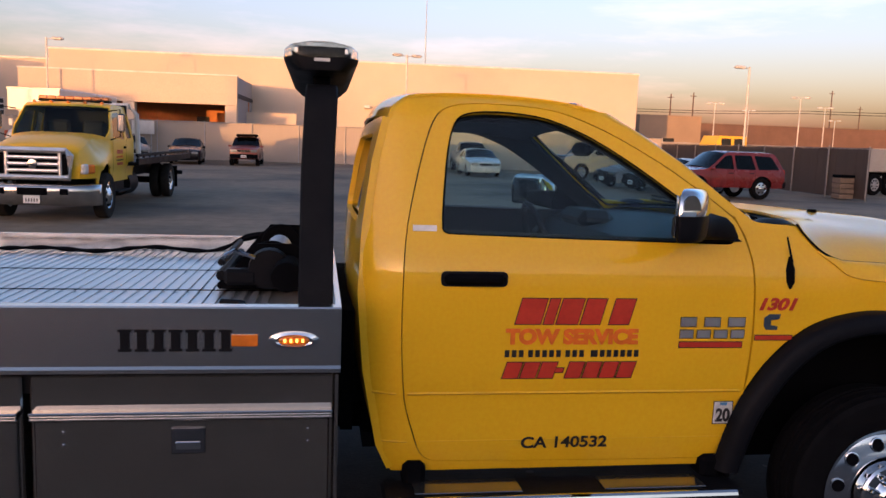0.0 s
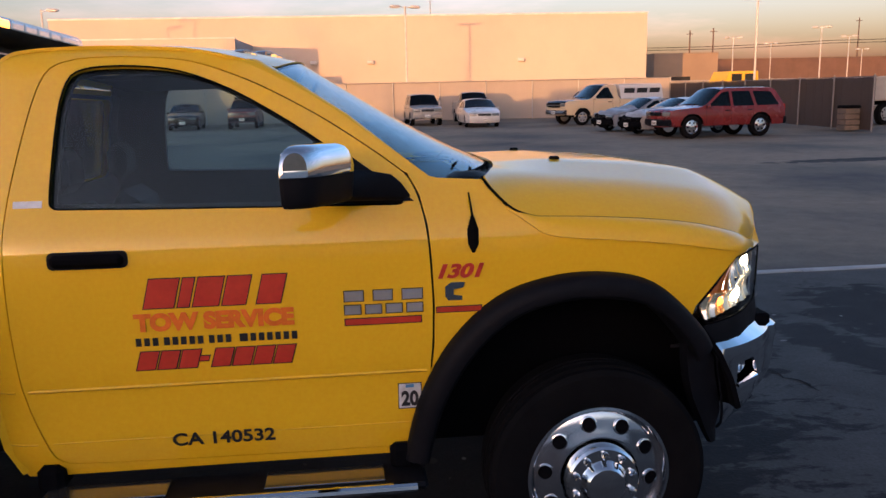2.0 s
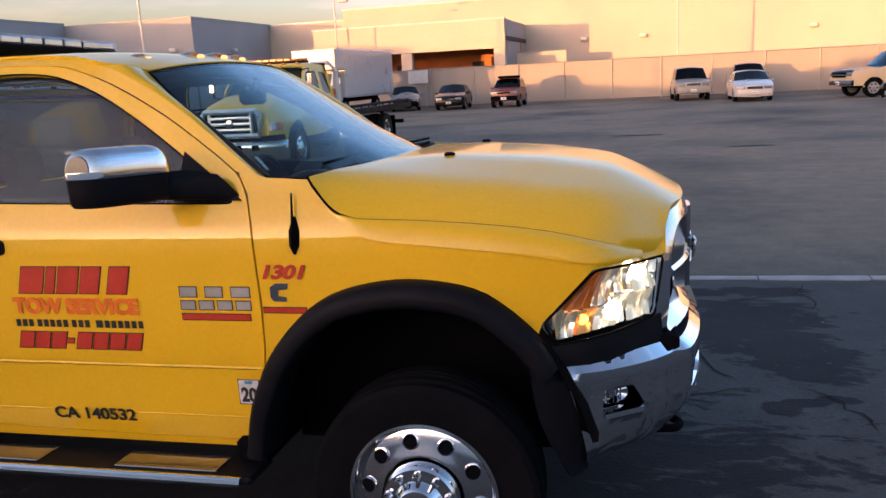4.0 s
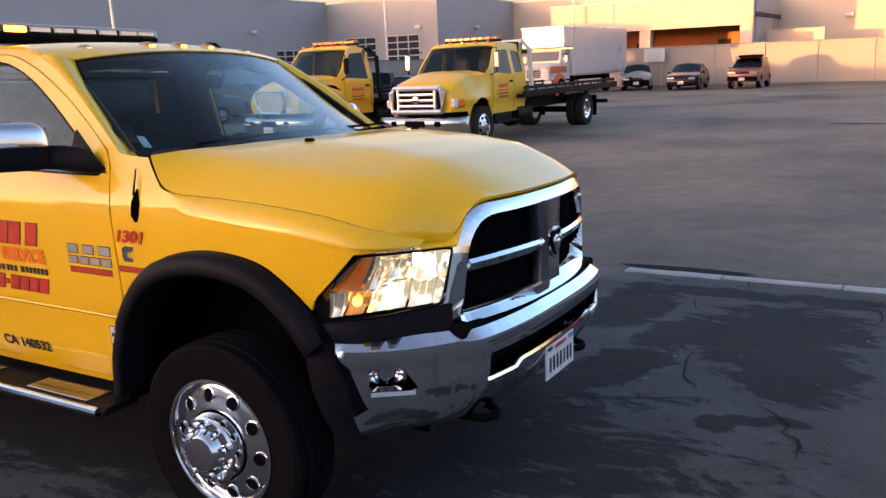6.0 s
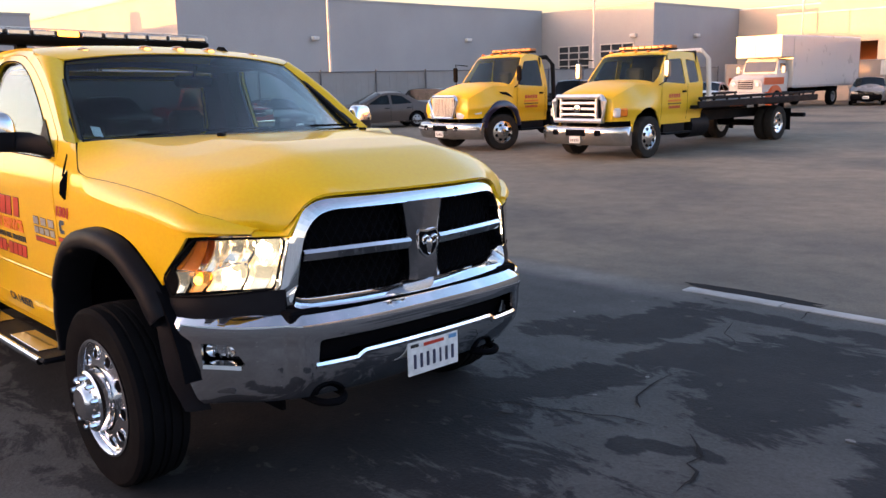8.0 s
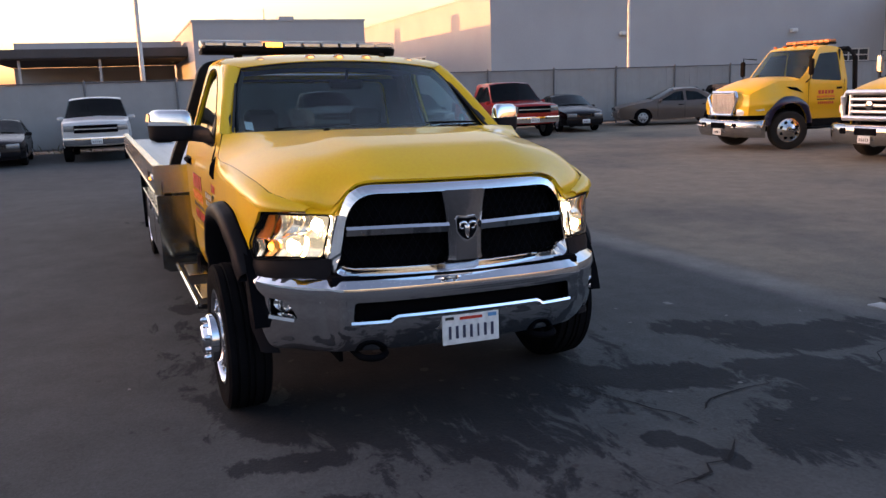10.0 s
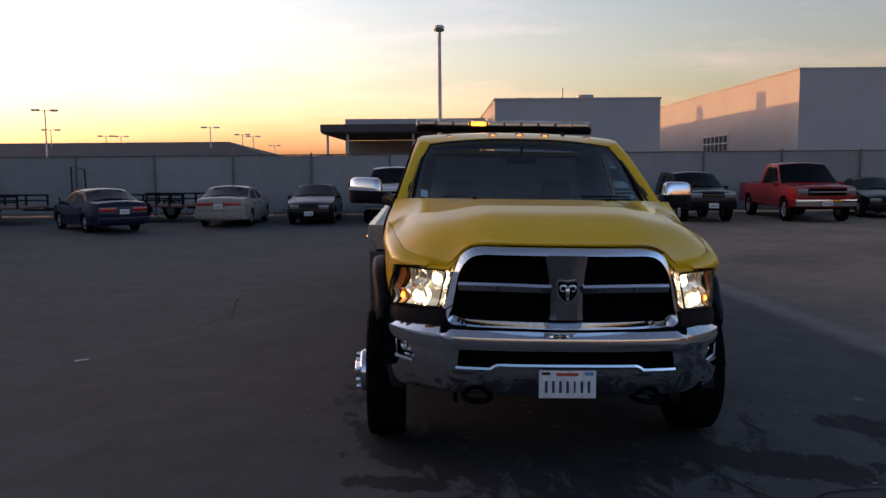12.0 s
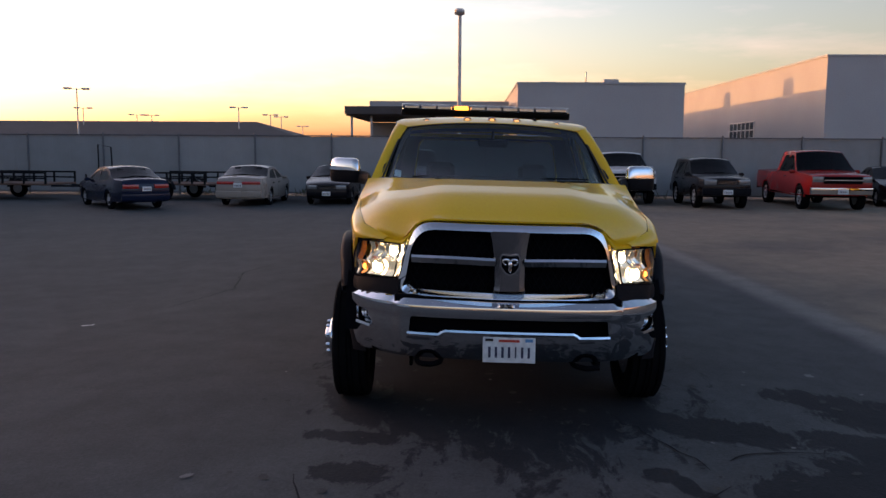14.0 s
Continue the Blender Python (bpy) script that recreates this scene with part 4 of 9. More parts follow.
def make_plate(parent, x, y, z, way, bars=5, turn=None):
    """A number plate with plain bars; way is the x direction that it faces."""
    p = part("number_plate", Geo().box(x, y, z, 0.012, 0.305, 0.152, 0.004), PLATE_WHITE, parent)
    g = Geo()
    for i in range(bars):
        g.box(x + way * 0.008, y - 0.1 + 0.2 * i / (bars - 1), z - 0.01, 0.004, 0.022, 0.062)
    part("plain_bar", g, INK, p)
    return p


def half_width(x, z, spec):
    w = spec["W"] / 2
    mid, belt = spec["mid"], spec["belt"]
    if z < mid:
        w -= spec.get("tuck", 0.09) * ((mid - z) / mid) ** 2
    elif z < belt:
        w -= 0.05 * ((z - mid) / (belt - mid)) ** 2
    if z >= belt:
        w -= 0.05 + spec.get("tumble", 0.36) * (z - belt)
    for e, k in ((spec["L"] / 2 - x, spec.get("nose", 0.15)), (x + spec["L"] / 2, spec.get("tail", 0.12))):
        if e < 0.7:
            w -= k * (1 - max(e, 0) / 0.7) ** 2
    return w


def soft_profile(prof):
    """The side outline with its corners rounded: each stretch is cut in three along a soft curve."""
    out, k = [], len(prof) - 1
    for i in range(k):
        p0, p1, p2, p3 = [Vector(prof[min(max(q, 0), k)][:2]) for q in (i - 1, i, i + 1, i + 2)]
        g1, g2 = (p2 - p0) * 0.5, (p3 - p1) * 0.5
        reach = (p2 - p1).length * 0.8
        g1, g2 = [g * min(1.0, reach / max(g.length, 1e-6)) for g in (g1, g2)]
        for t in (0.0, 0.33, 0.67):
            h = (2 * t ** 3 - 3 * t ** 2 + 1) * p1 + (t ** 3 - 2 * t ** 2 + t) * g1 + (3 * t ** 2 - 2 * t ** 3) * p2 + (t ** 3 - t ** 2) * g2
            out.append((h.x, h.y, prof[i][2]))
    out.append(prof[k])
    return out


def profile_car(name, m, spec, paint, label, category="car", group="parked vehicles"):
    """A vehicle from its side view: curved sides with real openings, cross strips over the top, glass, lamps and wheels."""
    c = thing(name, m, label, category, group)
    dent = random.Random(17)
    prof, L = soft_profile(spec["profile"]), spec["L"]
    z0, r = spec["z0"], spec["r"]
    pts = [(p[0], p[1]) for p in prof]
    bottom = []
    arch = r * spec.get("arch", 1.16)
    for ax in sorted(spec["axles"]):
        base = max(z0, 0.0)
        a0 = math.asin(max(-0.99, min(0.99, (base - r) / arch)))
        for i in range(11):
            a = math.pi - a0 - (math.pi - 2 * a0) * i / 10
            bottom.append((ax + arch * math.cos(a), r + arch * math.sin(a)))
    outline = bottom + pts
    S = lambda x, z: half_width(x, z, spec)
    holes = [rounded(h, 0.05, 3) for h in spec["windows"]]
    step = spec.get("step", 0.16)
    side = sheet(outline, holes, lambda u, v: (u, -S(u, v), v), step, 0.03)
    part("side_panel", side, paint, c)
    part("side_panel", side.mirrored(), paint, c)
    for h in holes:
        gl = sheet(shrunk(h, -0.008), [], lambda u, v: (u, -S(u, v) + 0.012, v), 0.3, 0.006)
        part("side_window", gl, spec.get("glass", GLASS_TINT), c)
        part("side_window", gl.mirrored(), spec.get("glass", GLASS_TINT), c)
    # cross strips
    i, n = 0, len(prof)
    while i < n - 1:
        kind, j = prof[i][2], i
        while j < n - 1 and prof[j][2] == kind:
            j += 1
        if kind:
            rows = []
            for q in range(i, j + 1):
                x, z = prof[q][:2]
                a, b = prof[max(q - 1, 0)], prof[min(q + 1, n - 1)]
                d = Vector((b[0] - a[0], b[1] - a[1])).normalized()
                nx, nz = -d.y, d.x
                if nx * x + nz * (z - 0.6) < 0:
                    nx, nz = -nx, -nz
                w = S(x, z)
                bow = spec.get("bow", 0.06) * (1.6 if kind in ("windshield", "front_fascia", "rear_window", "rear_fascia") else 1.0)
                rows.append([(x + nx * bow * (1 - s * s), w * s, z + nz * bow * (1 - s * s)) for s in (-1, -0.92, -0.75, -0.5, -0.2, 0.2, 0.5, 0.75, 0.92, 1)])
            if spec.get("torn") and kind in ("hood", "front_fascia"):
                rows = [[(x + dent.uniform(-0.07, 0.03), y * dent.uniform(0.93, 1.0), z + dent.uniform(-0.09, 0.10)) for x, y, z in r] for r in rows]
            g = Geo().loft(rows)
            g = Geo().add(*thicken(g.v, [tuple(reversed(f)) for f in g.f], 0.012))
            skin = spec.get("torn") if kind == "front_fascia" and spec.get("torn") else (spec.get("hood_mat", paint) if kind in ("hood", "roof") else paint)
            part(kind, g, GLASS_TINT if kind in ("windshield", "rear_window") else skin, c, "", 50)
        i = j
    # underside and cabin
    xs = [p[0] for p in pts]
    fl, rl = max(xs), min(xs)
    part("underbody", Geo().box((fl + rl) / 2, 0, z0 + 0.12, fl - rl - 0.3, spec["W"] - 0.36, 0.16, 0.03), SOFT_BLACK, c)
    for ax in spec["axles"]:
        part("wheel_arch_liner", Geo().box(ax, 0, r + arch * 0.45, arch * 1.9, spec["W"] - 0.24, arch * 0.9, 0.1), SOFT_BLACK, c)
    sx = spec.get("seats", ())
    for s in sx:
        for yy in (-0.36, 0.36):
            part("seat", Geo().box(s, yy, z0 + 0.42, 0.5, 0.5, 0.2, 0.06).box(s - 0.26, yy, z0 + 0.72, 0.16, 0.48, 0.6, 0.06).box(s - 0.3, yy, z0 + 1.08, 0.1, 0.26, 0.16, 0.04), CAB_CLOTH, c)
    if sx:
        part("dashboard", Geo().box(max(sx) + 0.78, 0, spec["belt"] - 0.12, 0.4, spec["W"] - 0.5, 0.22, 0.07), CAB_PLASTIC, c)
    # wheels
    for ax in spec["axles"]:
        for s in (-1, 1):
            make_wheel(c, ax, s * (spec["W"] / 2 - 0.125), r, spec.get("tyre", 0.2), r * spec.get("rim", 0.62), spec.get("rim_mat", GALV), s, 0, spec.get("spokes", 6))
    # lamps, bumpers, grille, plates
    for kind, xx, way, mat_, zz, hgt, wid in (("headlight", fl, 1, spec.get("lamp_mat", CAR_LAMP), spec["lamp_z"], spec.get("lamp_h", 0.14), spec.get("lamp_w", 0.36)),
                                              ("taillight", rl, -1, RED_LENS, spec["tail_z"], spec.get("tail_h", 0.16), spec.get("tail_w", 0.3))):
        for s in (-1, 1):
            bulge = spec.get("bow", 0.06) * 1.6
            g = Geo()
            rows = []
            yo = S(xx - way * 0.02, zz) - 0.015
            for t in (0, 0.25, 0.5, 0.75, 1.0):
                yy = yo - wid * t
                f = 1 - (yy / yo) ** 2
                px = xx + way * (bulge * f + 0.012)
                rows.append([(px - way * 0.10, s * yy, zz - hgt / 2), (px, s * yy, zz - hgt / 2 + 0.01), (px + way * 0.012, s * yy, zz), (px - way * 0.005, s * yy, zz + hgt / 2 - 0.01), (px - way * 0.10, s * yy, zz + hgt / 2)])
            part(kind, g.loft(rows, True, True), mat_, c)
    for way, xx in ((1, fl), (-1, rl)):
        rows = []
        zb, hb = spec["bump_z"], spec.get("bump_h", 0.2)
        yo = S(xx, zb) + 0.02
        for t in range(13):
            s = -1 + t / 6
            px = xx + way * (spec.get("bow", 0.06) * 1.6 * (1 - s * s) + 0.035)
            rows.append([(px - way * 0.12, yo * s, zb - hb / 2), (px - way * 0.01, yo * s, zb - hb / 2 + 0.02), (px + way * 0.012, yo * s, zb), (px, yo * s, zb + hb / 2 - 0.02), (px - way * 0.12, yo * s, zb + hb / 2)])
        part("front_bumper" if way > 0 else "rear_bumper", Geo().loft(rows, True, True), spec.get("bumper_mat", paint), c)
    gz, gh, gw = spec.get("grille", (spec["lamp_z"], 0.12, 0.7))
    gx = fl + spec.get("bow", 0.06) * 1.6 + 0.006
    gr = part("grille", Geo().box(gx, 0, gz, 0.03, gw, gh, 0.01), SOFT_BLACK, c)
    gs = Geo()
    slots = spec.get("slots", 3)
    for k in range(slots):
        gs.box(gx + 0.015, 0, gz - gh / 2 + gh * (k + 0.5) / slots, 0.015, gw * 0.97, gh * 0.09)
    part("grille_bar", gs, spec.get("grille_mat", DARK_CHROME), gr)
    make_plate(c, fl + spec.get("bow", 0.06) * 1.6 + 0.06, 0, spec["bump_z"] - 0.01, 1)
    make_plate(c, rl - spec.get("bow", 0.06) * 1.6 - (0.06 if spec.get("plate_low") else 0.02), 0, spec["tail_z"] - 0.08 if not spec.get("plate_low") else spec["bump_z"], -1)
    mx = spec.get("mirror")
    if mx:
        for s in (-1, 1):
            part("mirror", Geo().box(mx, s * (S(mx, spec["belt"]) + 0.10), spec["belt"] + 0.03, 0.10, 0.19, 0.12, 0.035).box(mx + 0.01, s * (S(mx, spec["belt"]) + 0.0), spec["belt"] + 0.01, 0.07, 0.08, 0.06, 0.02), spec.get("mirror_mat", paint), c)
    for hx in spec.get("handles", ()):
        for s in (-1, 1):
            part("door_handle", Geo().box(hx, s * (S(hx, spec["belt"] - 0.13) + 0.008), spec["belt"] - 0.13, 0.2, 0.03, 0.035, 0.01), SOFT_BLACK, c)
    for dx, za, zb2 in spec.get("seams", ()):
        for s in (-1, 1):
            g = Geo().loft([[(dx - 0.005, s * (S(dx, z) + 0.002), z), (dx + 0.005, s * (S(dx, z) + 0.002), z)] for z in [za + (zb2 - za) * q / 8 for q in range(9)]])
            part("door_seam", g, SOFT_BLACK, c)
    return c


def sedan_spec(L=4.9, W=1.82, H=1.40, wb=2.75, **kw):
    f, b = L / 2, -L / 2
    belt = 0.93
    s = dict(L=L, W=W, mid=0.62, belt=belt, z0=0.22, r=0.32, axles=(f - 0.95, f - 0.95 - wb), bow=0.06, lamp_z=0.66, tail_z=0.80, bump_z=0.44, bump_h=0.24,
             seats=(0.15, -0.75), mirror=f - 1.62, seams=((f - 1.52, 0.32, 0.92), (f - 2.58, 0.32, 0.92), (f - 3.5, 0.5, 0.92)), handles=(f - 2.42, f - 3.35),
             profile=[(b + 0.10, 0.30, "rear_fascia"), (b + 0.02, 0.55, "rear_fascia"), (b + 0.05, 0.86, "trunk_lid"), (b + 0.16, 0.99, "trunk_lid"), (b + 0.85, 1.04, "rear_window"), (b + 1.55, H - 0.05, "roof"),
                      (b + 1.85, H, "roof"), (f - 2.45, H - 0.01, "roof"), (f - 2.2, H - 0.05, "windshield"), (f - 1.35, 0.98, "hood"), (f - 0.9, 0.90, "hood"), (f - 0.25, 0.78, "hood"), (f - 0.04, 0.68, "front_fascia"), (f, 0.5, "front_fascia"), (f - 0.07, 0.26, "")],
             windows=[[(f - 1.62, 0.97), (f - 2.22, H - 0.12), (f - 2.52, H - 0.08), (f - 2.56, 0.95)], [(f - 2.66, 0.95), (f - 2.62, H - 0.08), (b + 1.62, H - 0.13), (b + 1.18, 0.99)]])
    s.update(kw)
    return s


def suv_spec(L=4.6, W=1.8, H=1.72, wb=2.7, hood=1.06, belt=1.08, rear=0.22, **kw):
    f, b = L / 2, -L / 2
    s = dict(L=L, W=W, mid=0.72, belt=belt, z0=0.34, r=0.37, axles=(f - 0.85, f - 0.85 - wb), bow=0.05, lamp_z=0.86, lamp_h=0.17, tail_z=0.98, tail_h=0.28, tail_w=0.16, bump_z=0.56, bump_h=0.26, tumble=0.26, tyre=0.24,
             seats=(0.2, -0.75), mirror=f - 1.45, nose=0.1, tail=0.07, seams=((f - 1.4, 0.45, 1.07), (f - 2.4, 0.45, 1.07), (f - 3.3, 0.6, 1.07)), handles=(f - 2.25, f - 3.15), bumper_mat=BLACK_PLASTIC,
             profile=[(b + 0.06, 0.42, "rear_fascia"), (b, 0.7, "rear_fascia"), (b + 0.03, belt, "rear_window"), (b + rear, H - 0.07, "roof"), (b + rear + 0.23, H, "roof"), (f - 2.3, H, "roof"), (f - 2.05, H - 0.05, "windshield"), (f - 1.3, hood + 0.05, "hood"),
                      (f - 0.6, hood - 0.02, "hood"), (f - 0.1, hood - 0.08, "hood"), (f - 0.02, hood - 0.18, "front_fascia"), (f, 0.62, "front_fascia"), (f - 0.06, 0.42, "")],
             windows=[[(f - 1.5, belt + 0.03), (f - 2.08, H - 0.13), (f - 2.36, H - 0.1), (f - 2.4, belt + 0.01)], [(f - 2.5, belt + 0.01), (f - 2.46, H - 0.1), (f - 3.2, H - 0.1), (f - 3.35, belt + 0.01)], [(f - 3.46, belt + 0.01), (f - 3.32, H - 0.1), (b + rear + 0.18, H - 0.13), (b + 0.25, belt + 0.02)]])
    s.update(kw)
    return s


def pickup_spec(L=5.6, W=1.98, H=1.86, wb=3.6, hood=1.18, belt=1.2, cab=1.6, **kw):
    """A regular or extended cab ahead of an open bed whose sides are part of the body."""
    f, b = L / 2, -L / 2
    back = f - 1.35 - cab
    s = dict(L=L, W=W, mid=0.8, belt=belt, z0=0.42, r=0.39, axles=(f - 0.92, f - 0.92 - wb), bow=0.05, lamp_z=0.98, lamp_h=0.18, lamp_w=0.32, tail_z=0.98, tail_h=0.36, tail_w=0.14, bump_z=0.62, bump_h=0.24, tumble=0.28, tyre=0.26, nose=0.08, tail=0.03,
             seats=(back + 0.55,), mirror=f - 1.55, seams=((f - 1.5, 0.5, 1.18), (f - 2.55, 0.5, 1.18), (back, 0.55, 1.18)), handles=(f - 2.4,), bumper_mat=CHROME, grille=(0.96, 0.22, 1.16), slots=1, grille_mat=SATIN, plate_low=True,
             profile=[(b + 0.03, 0.55, "tailgate"), (b, 0.9, "tailgate"), (b + 0.02, belt, "bed_cover"), (back - 0.04, belt, "rear_window"), (back + 0.12, H - 0.06, "roof"), (back + 0.35, H, "roof"), (f - 2.32, H, "roof"), (f - 2.1, H - 0.05, "windshield"), (f - 1.38, hood + 0.06, "hood"),
                      (f - 0.6, hood, "hood"), (f - 0.1, hood - 0.06, "hood"), (f - 0.02, hood - 0.16, "front_fascia"), (f, 0.7, "front_fascia"), (f - 0.05, 0.5, "")],
             windows=[[(f - 1.56, belt + 0.04), (f - 2.12, H - 0.14), (f - 2.4, H - 0.1), (min(f - 2.5, back + 0.3), belt + 0.02)]])
    if cab > 2.0:
        s["windows"].append([(f - 2.62, belt + 0.02), (f - 2.56, H - 0.1), (back + 0.42, H - 0.12), (back + 0.2, belt + 0.02)])
    s.update(kw)
    return s


P_BLUE = car_paint("faded_dark_blue_paint", (0.004, 0.009, 0.027), 0.22, 0.015, 0.12, 0.2)
P_SILVER = car_paint("silver_car_paint", (0.25, 0.25, 0.245), 0.3)
P_CHAMP = car_paint("champagne_paint", (0.27, 0.225, 0.185), 0.3)
P_BLACK = car_paint("black_car_paint", (0.005, 0.005, 0.007), 0.22, 0.015, 0.12, 0.18)
P_WHITE = car_paint("white_car_paint", (0.50, 0.50, 0.49), 0.3, 0.10)
P_RED = car_paint("red_car_paint", (0.125, 0.009, 0.010), 0.26, 0.04)
P_BRIGHT_RED = car_paint("bright_red_paint", (0.235, 0.010, 0.010), 0.22, 0.02, 0.2, 0.25)
P_BROWN = car_paint("maroon_brown_paint", (0.16, 0.028, 0.024), 0.35)
P_TAN = car_paint("tan_paint", (0.52, 0.41, 0.26), 0.4)
P_TAUPE = car_paint("dark_brown_paint", (0.055, 0.042, 0.036), 0.4)
P_STEEL = car_paint("blue_grey_paint", (0.17, 0.19, 0.22), 0.32)
P_GREY = car_paint("grey_car_paint", (0.22, 0.225, 0.23), 0.32)
P_ORANGE = car_paint("orange_red_paint", (0.55, 0.10, 0.03), 0.4)


def park(kind_fn, name, x, y, heading, paint, label, spec=None, category="car", size=1.0):
    return profile_car(name, pose(x, y, 0, 0, 0, heading) @ Matrix.Scale(size, 4), spec or kind_fn(), paint, label, category)


# west row, along the grey fence
park(sedan_spec, "sedan", -17.7, -7.0, 221, P_BLUE, "dark blue four-door sedan with damaged front, by the fence", sedan_spec(tail_w=0.5, tail_h=0.15), size=0.87)
park(sedan_spec, "sedan", -20.0, -3.4, 181, P_CHAMP, "champagne four-door sedan parked tail out by the fence", sedan_spec(H=1.38, tail_w=0.62, tail_h=0.12, tail_z=0.84), size=0.89)
park(sedan_spec, "sedan", -20.9, -0.85, 2, P_BLACK, "black four-door sedan parked nose out by the fence", sedan_spec(L=4.5, W=1.72, wb=2.62), size=0.89)
park(pickup_spec, "pickup_truck", -21.6, 1.85, 0, P_WHITE, "white older pickup truck with a chrome bumper", pickup_spec(L=5.2, W=1.9, H=1.8, wb=3.3), "pickup truck")
park(pickup_spec, "pickup_truck", -23.0, 9.3, 0, P_WHITE, "white pickup truck with a dark front bumper", pickup_spec(bumper_mat=BLACK_PLASTIC, L=5.2, W=1.86, H=1.74, wb=3.2), "pickup truck")
park(suv_spec, "sport_utility_vehicle", -20.6, 11.95, 0, P_BLACK, "black boxy two-door utility vehicle with a crooked plate", suv_spec(L=4.2, W=1.66, H=1.56, wb=2.4, hood=1.02, belt=1.04, bumper_mat=BLACK_PLASTIC), "car")
park(pickup_spec, "pickup_truck", -21.0, 15.5, -3, P_BRIGHT_RED, "bright red full-size pickup truck with chrome bumper", pickup_spec(L=5.7, W=1.96, H=1.84, wb=3.6, cab=2.1, hood=1.14, belt=1.16), "pickup truck")
park(sedan_spec, "sedan", -22.0, 18.7, -10, P_BLACK, "black sedan parked nose out by the fence", sedan_spec(L=4.6, W=1.75), size=0.93)
park(sedan_spec, "sedan", -21.8, 23.6, 246, P_TAUPE, "dusty dark brown sedan with red tail lamps, parked slantwise", sedan_spec(H=1.42, tail_w=0.55, L=4.7))
park(suv_spec, "hatchback", -21.8, 27.6, 12, P_BLACK, "dark hatchback parked by the fence", suv_spec(L=4.2, W=1.7, H=1.5, hood=0.96, belt=0.98, r=0.32, z0=0.24))
park(suv_spec, "sport_utility_vehicle", -19.5, 33.5, 300, P_BLACK, "dark utility vehicle standing behind the tow trucks", suv_spec(H=1.7))
park(sedan_spec, "sedan", -21.5, 38.5, 300, P_GREY, "grey wrecked sedan behind the tow trucks", sedan_spec())
park(sedan_spec, "sedan", -18.2, 43.5, 285, P_WHITE, "white sedan standing near the box truck", sedan_spec())
# north row
park(sedan_spec, "sedan", -12.7, 51.2, 287, P_SILVER, "pale blue-silver wrecked car with a crumpled bonnet", sedan_spec(L=4.3, H=1.46, torn=SOFT_BLACK, bumper_mat=SOFT_BLACK))
park(sedan_spec, "sedan", -9.4, 50.6, 276, P_BLACK, "dusty black sedan by the far wall", sedan_spec(H=1.42))
bs = park(suv_spec, "sport_utility_vehicle", -5.95, 50.4, 272, P_BROWN, "dark maroon utility vehicle with a roof box", suv_spec(L=4.2, W=1.72, H=1.62, bumper_mat=SOFT_BLACK))
part("roof_rack", Geo().box(-0.3, 0, 1.74, 1.1, 1.2, 0.14, 0.05).box(-0.3, -0.5, 1.67, 1.2, 0.05, 0.08).box(-0.3, 0.5, 1.67, 1.2, 0.05, 0.08), SOFT_BLACK, bs)
park(suv_spec, "sport_utility_vehicle", 4.4, 49.2, 274, P_SILVER, "silver compact utility vehicle with a roof rack", suv_spec(L=4.4, W=1.82, H=1.72, bumper_mat=P_SILVER))
park(sedan_spec, "sedan", 7.2, 45.8, 271, P_WHITE, "white four-door sedan parked nose out", sedan_spec(L=5.0, W=1.85, H=1.42))
park(pickup_spec, "pickup_truck", 7.6, 51.6, 272, P_SILVER, "grey pickup truck behind the white sedan", pickup_spec(H=1.78, L=5.2, W=1.8, wb=3.2), "pickup truck")
park(suv_spec, "minivan", 14.8, 51.2, 214, P_GREY, "grey older van by the far wall", suv_spec(L=4.6, W=1.8, H=1.75, hood=1.02), "van")
tan = park(pickup_spec, "pickup_truck", 14.0, 44.6, 196, P_TAN, "tan and black pickup truck with a white camper shell", pickup_spec(L=5.5, W=2.0, H=1.86, wb=3.35, hood_mat=P_BLACK), "pickup truck", size=1.1)
park(sedan_spec, "sedan", 13.6, 37.0, 200, P_STEEL, "blue-grey wrecked sedan with its front torn open", sedan_spec(L=4.5, rim_mat=CLEAR_LENS_BODY, torn=SOFT_BLACK, bumper_mat=SOFT_BLACK, lamp_mat=DARK_CHROME))
park(sedan_spec, "sedan", 13.9, 33.6, 196, P_SILVER, "pale silver wrecked sedan beside the red utility vehicle", sedan_spec(L=4.6, torn=SOFT_BLACK, bumper_mat=SOFT_BLACK, lamp_mat=SOFT_BLACK))
red = park(suv_spec, "sport_utility_vehicle", 14.4, 31.0, 191, P_RED, "dark red five-door utility vehicle with alloy wheels", suv_spec(L=4.65, W=1.78, H=1.70, wb=2.76, r=0.40, z0=0.44, rear=0.40, rim_mat=WHEEL_STEEL, rim=0.60), size=1.05)
for s in (-1, 1):
    part("roof_rail", Geo().tube([(0.1, s * 0.55, 1.70), (0.0, s * 0.55, 1.75), (-1.6, s * 0.55, 1.75), (-1.7, s * 0.55, 1.70)], 0.018, 6), SOFT_BLACK, red)
# the camper shell on the tan pickup
shell = Geo()
shell.loft([[(x, -0.93 + i, 1.2), (x, -0.90 + i, 1.24), (x, -0.74 + i * 0.8, 1.82), (x, -0.62 + i * 0.62, 1.90), (x, 0.62, 1.90), (x, 0.74, 1.82), (x, 0.90, 1.24), (x, 0.93, 1.2)] for x, i in ((-2.72, 0), (-2.6, 0), (-0.35, 0), (-0.3, 0))], True, True)
cs = part("camper_shell", shell, P_WHITE, tan, "white camper shell")
for s in (-1, 1):
    for k in range(3):
        part("shell_window", Geo().box(-2.25 + k * 0.72, s * 0.845, 1.55, 0.58, 0.03, 0.3, 0.01, Matrix.Rotation(s * -0.27, 4, "X")), PANE_DARK, cs)

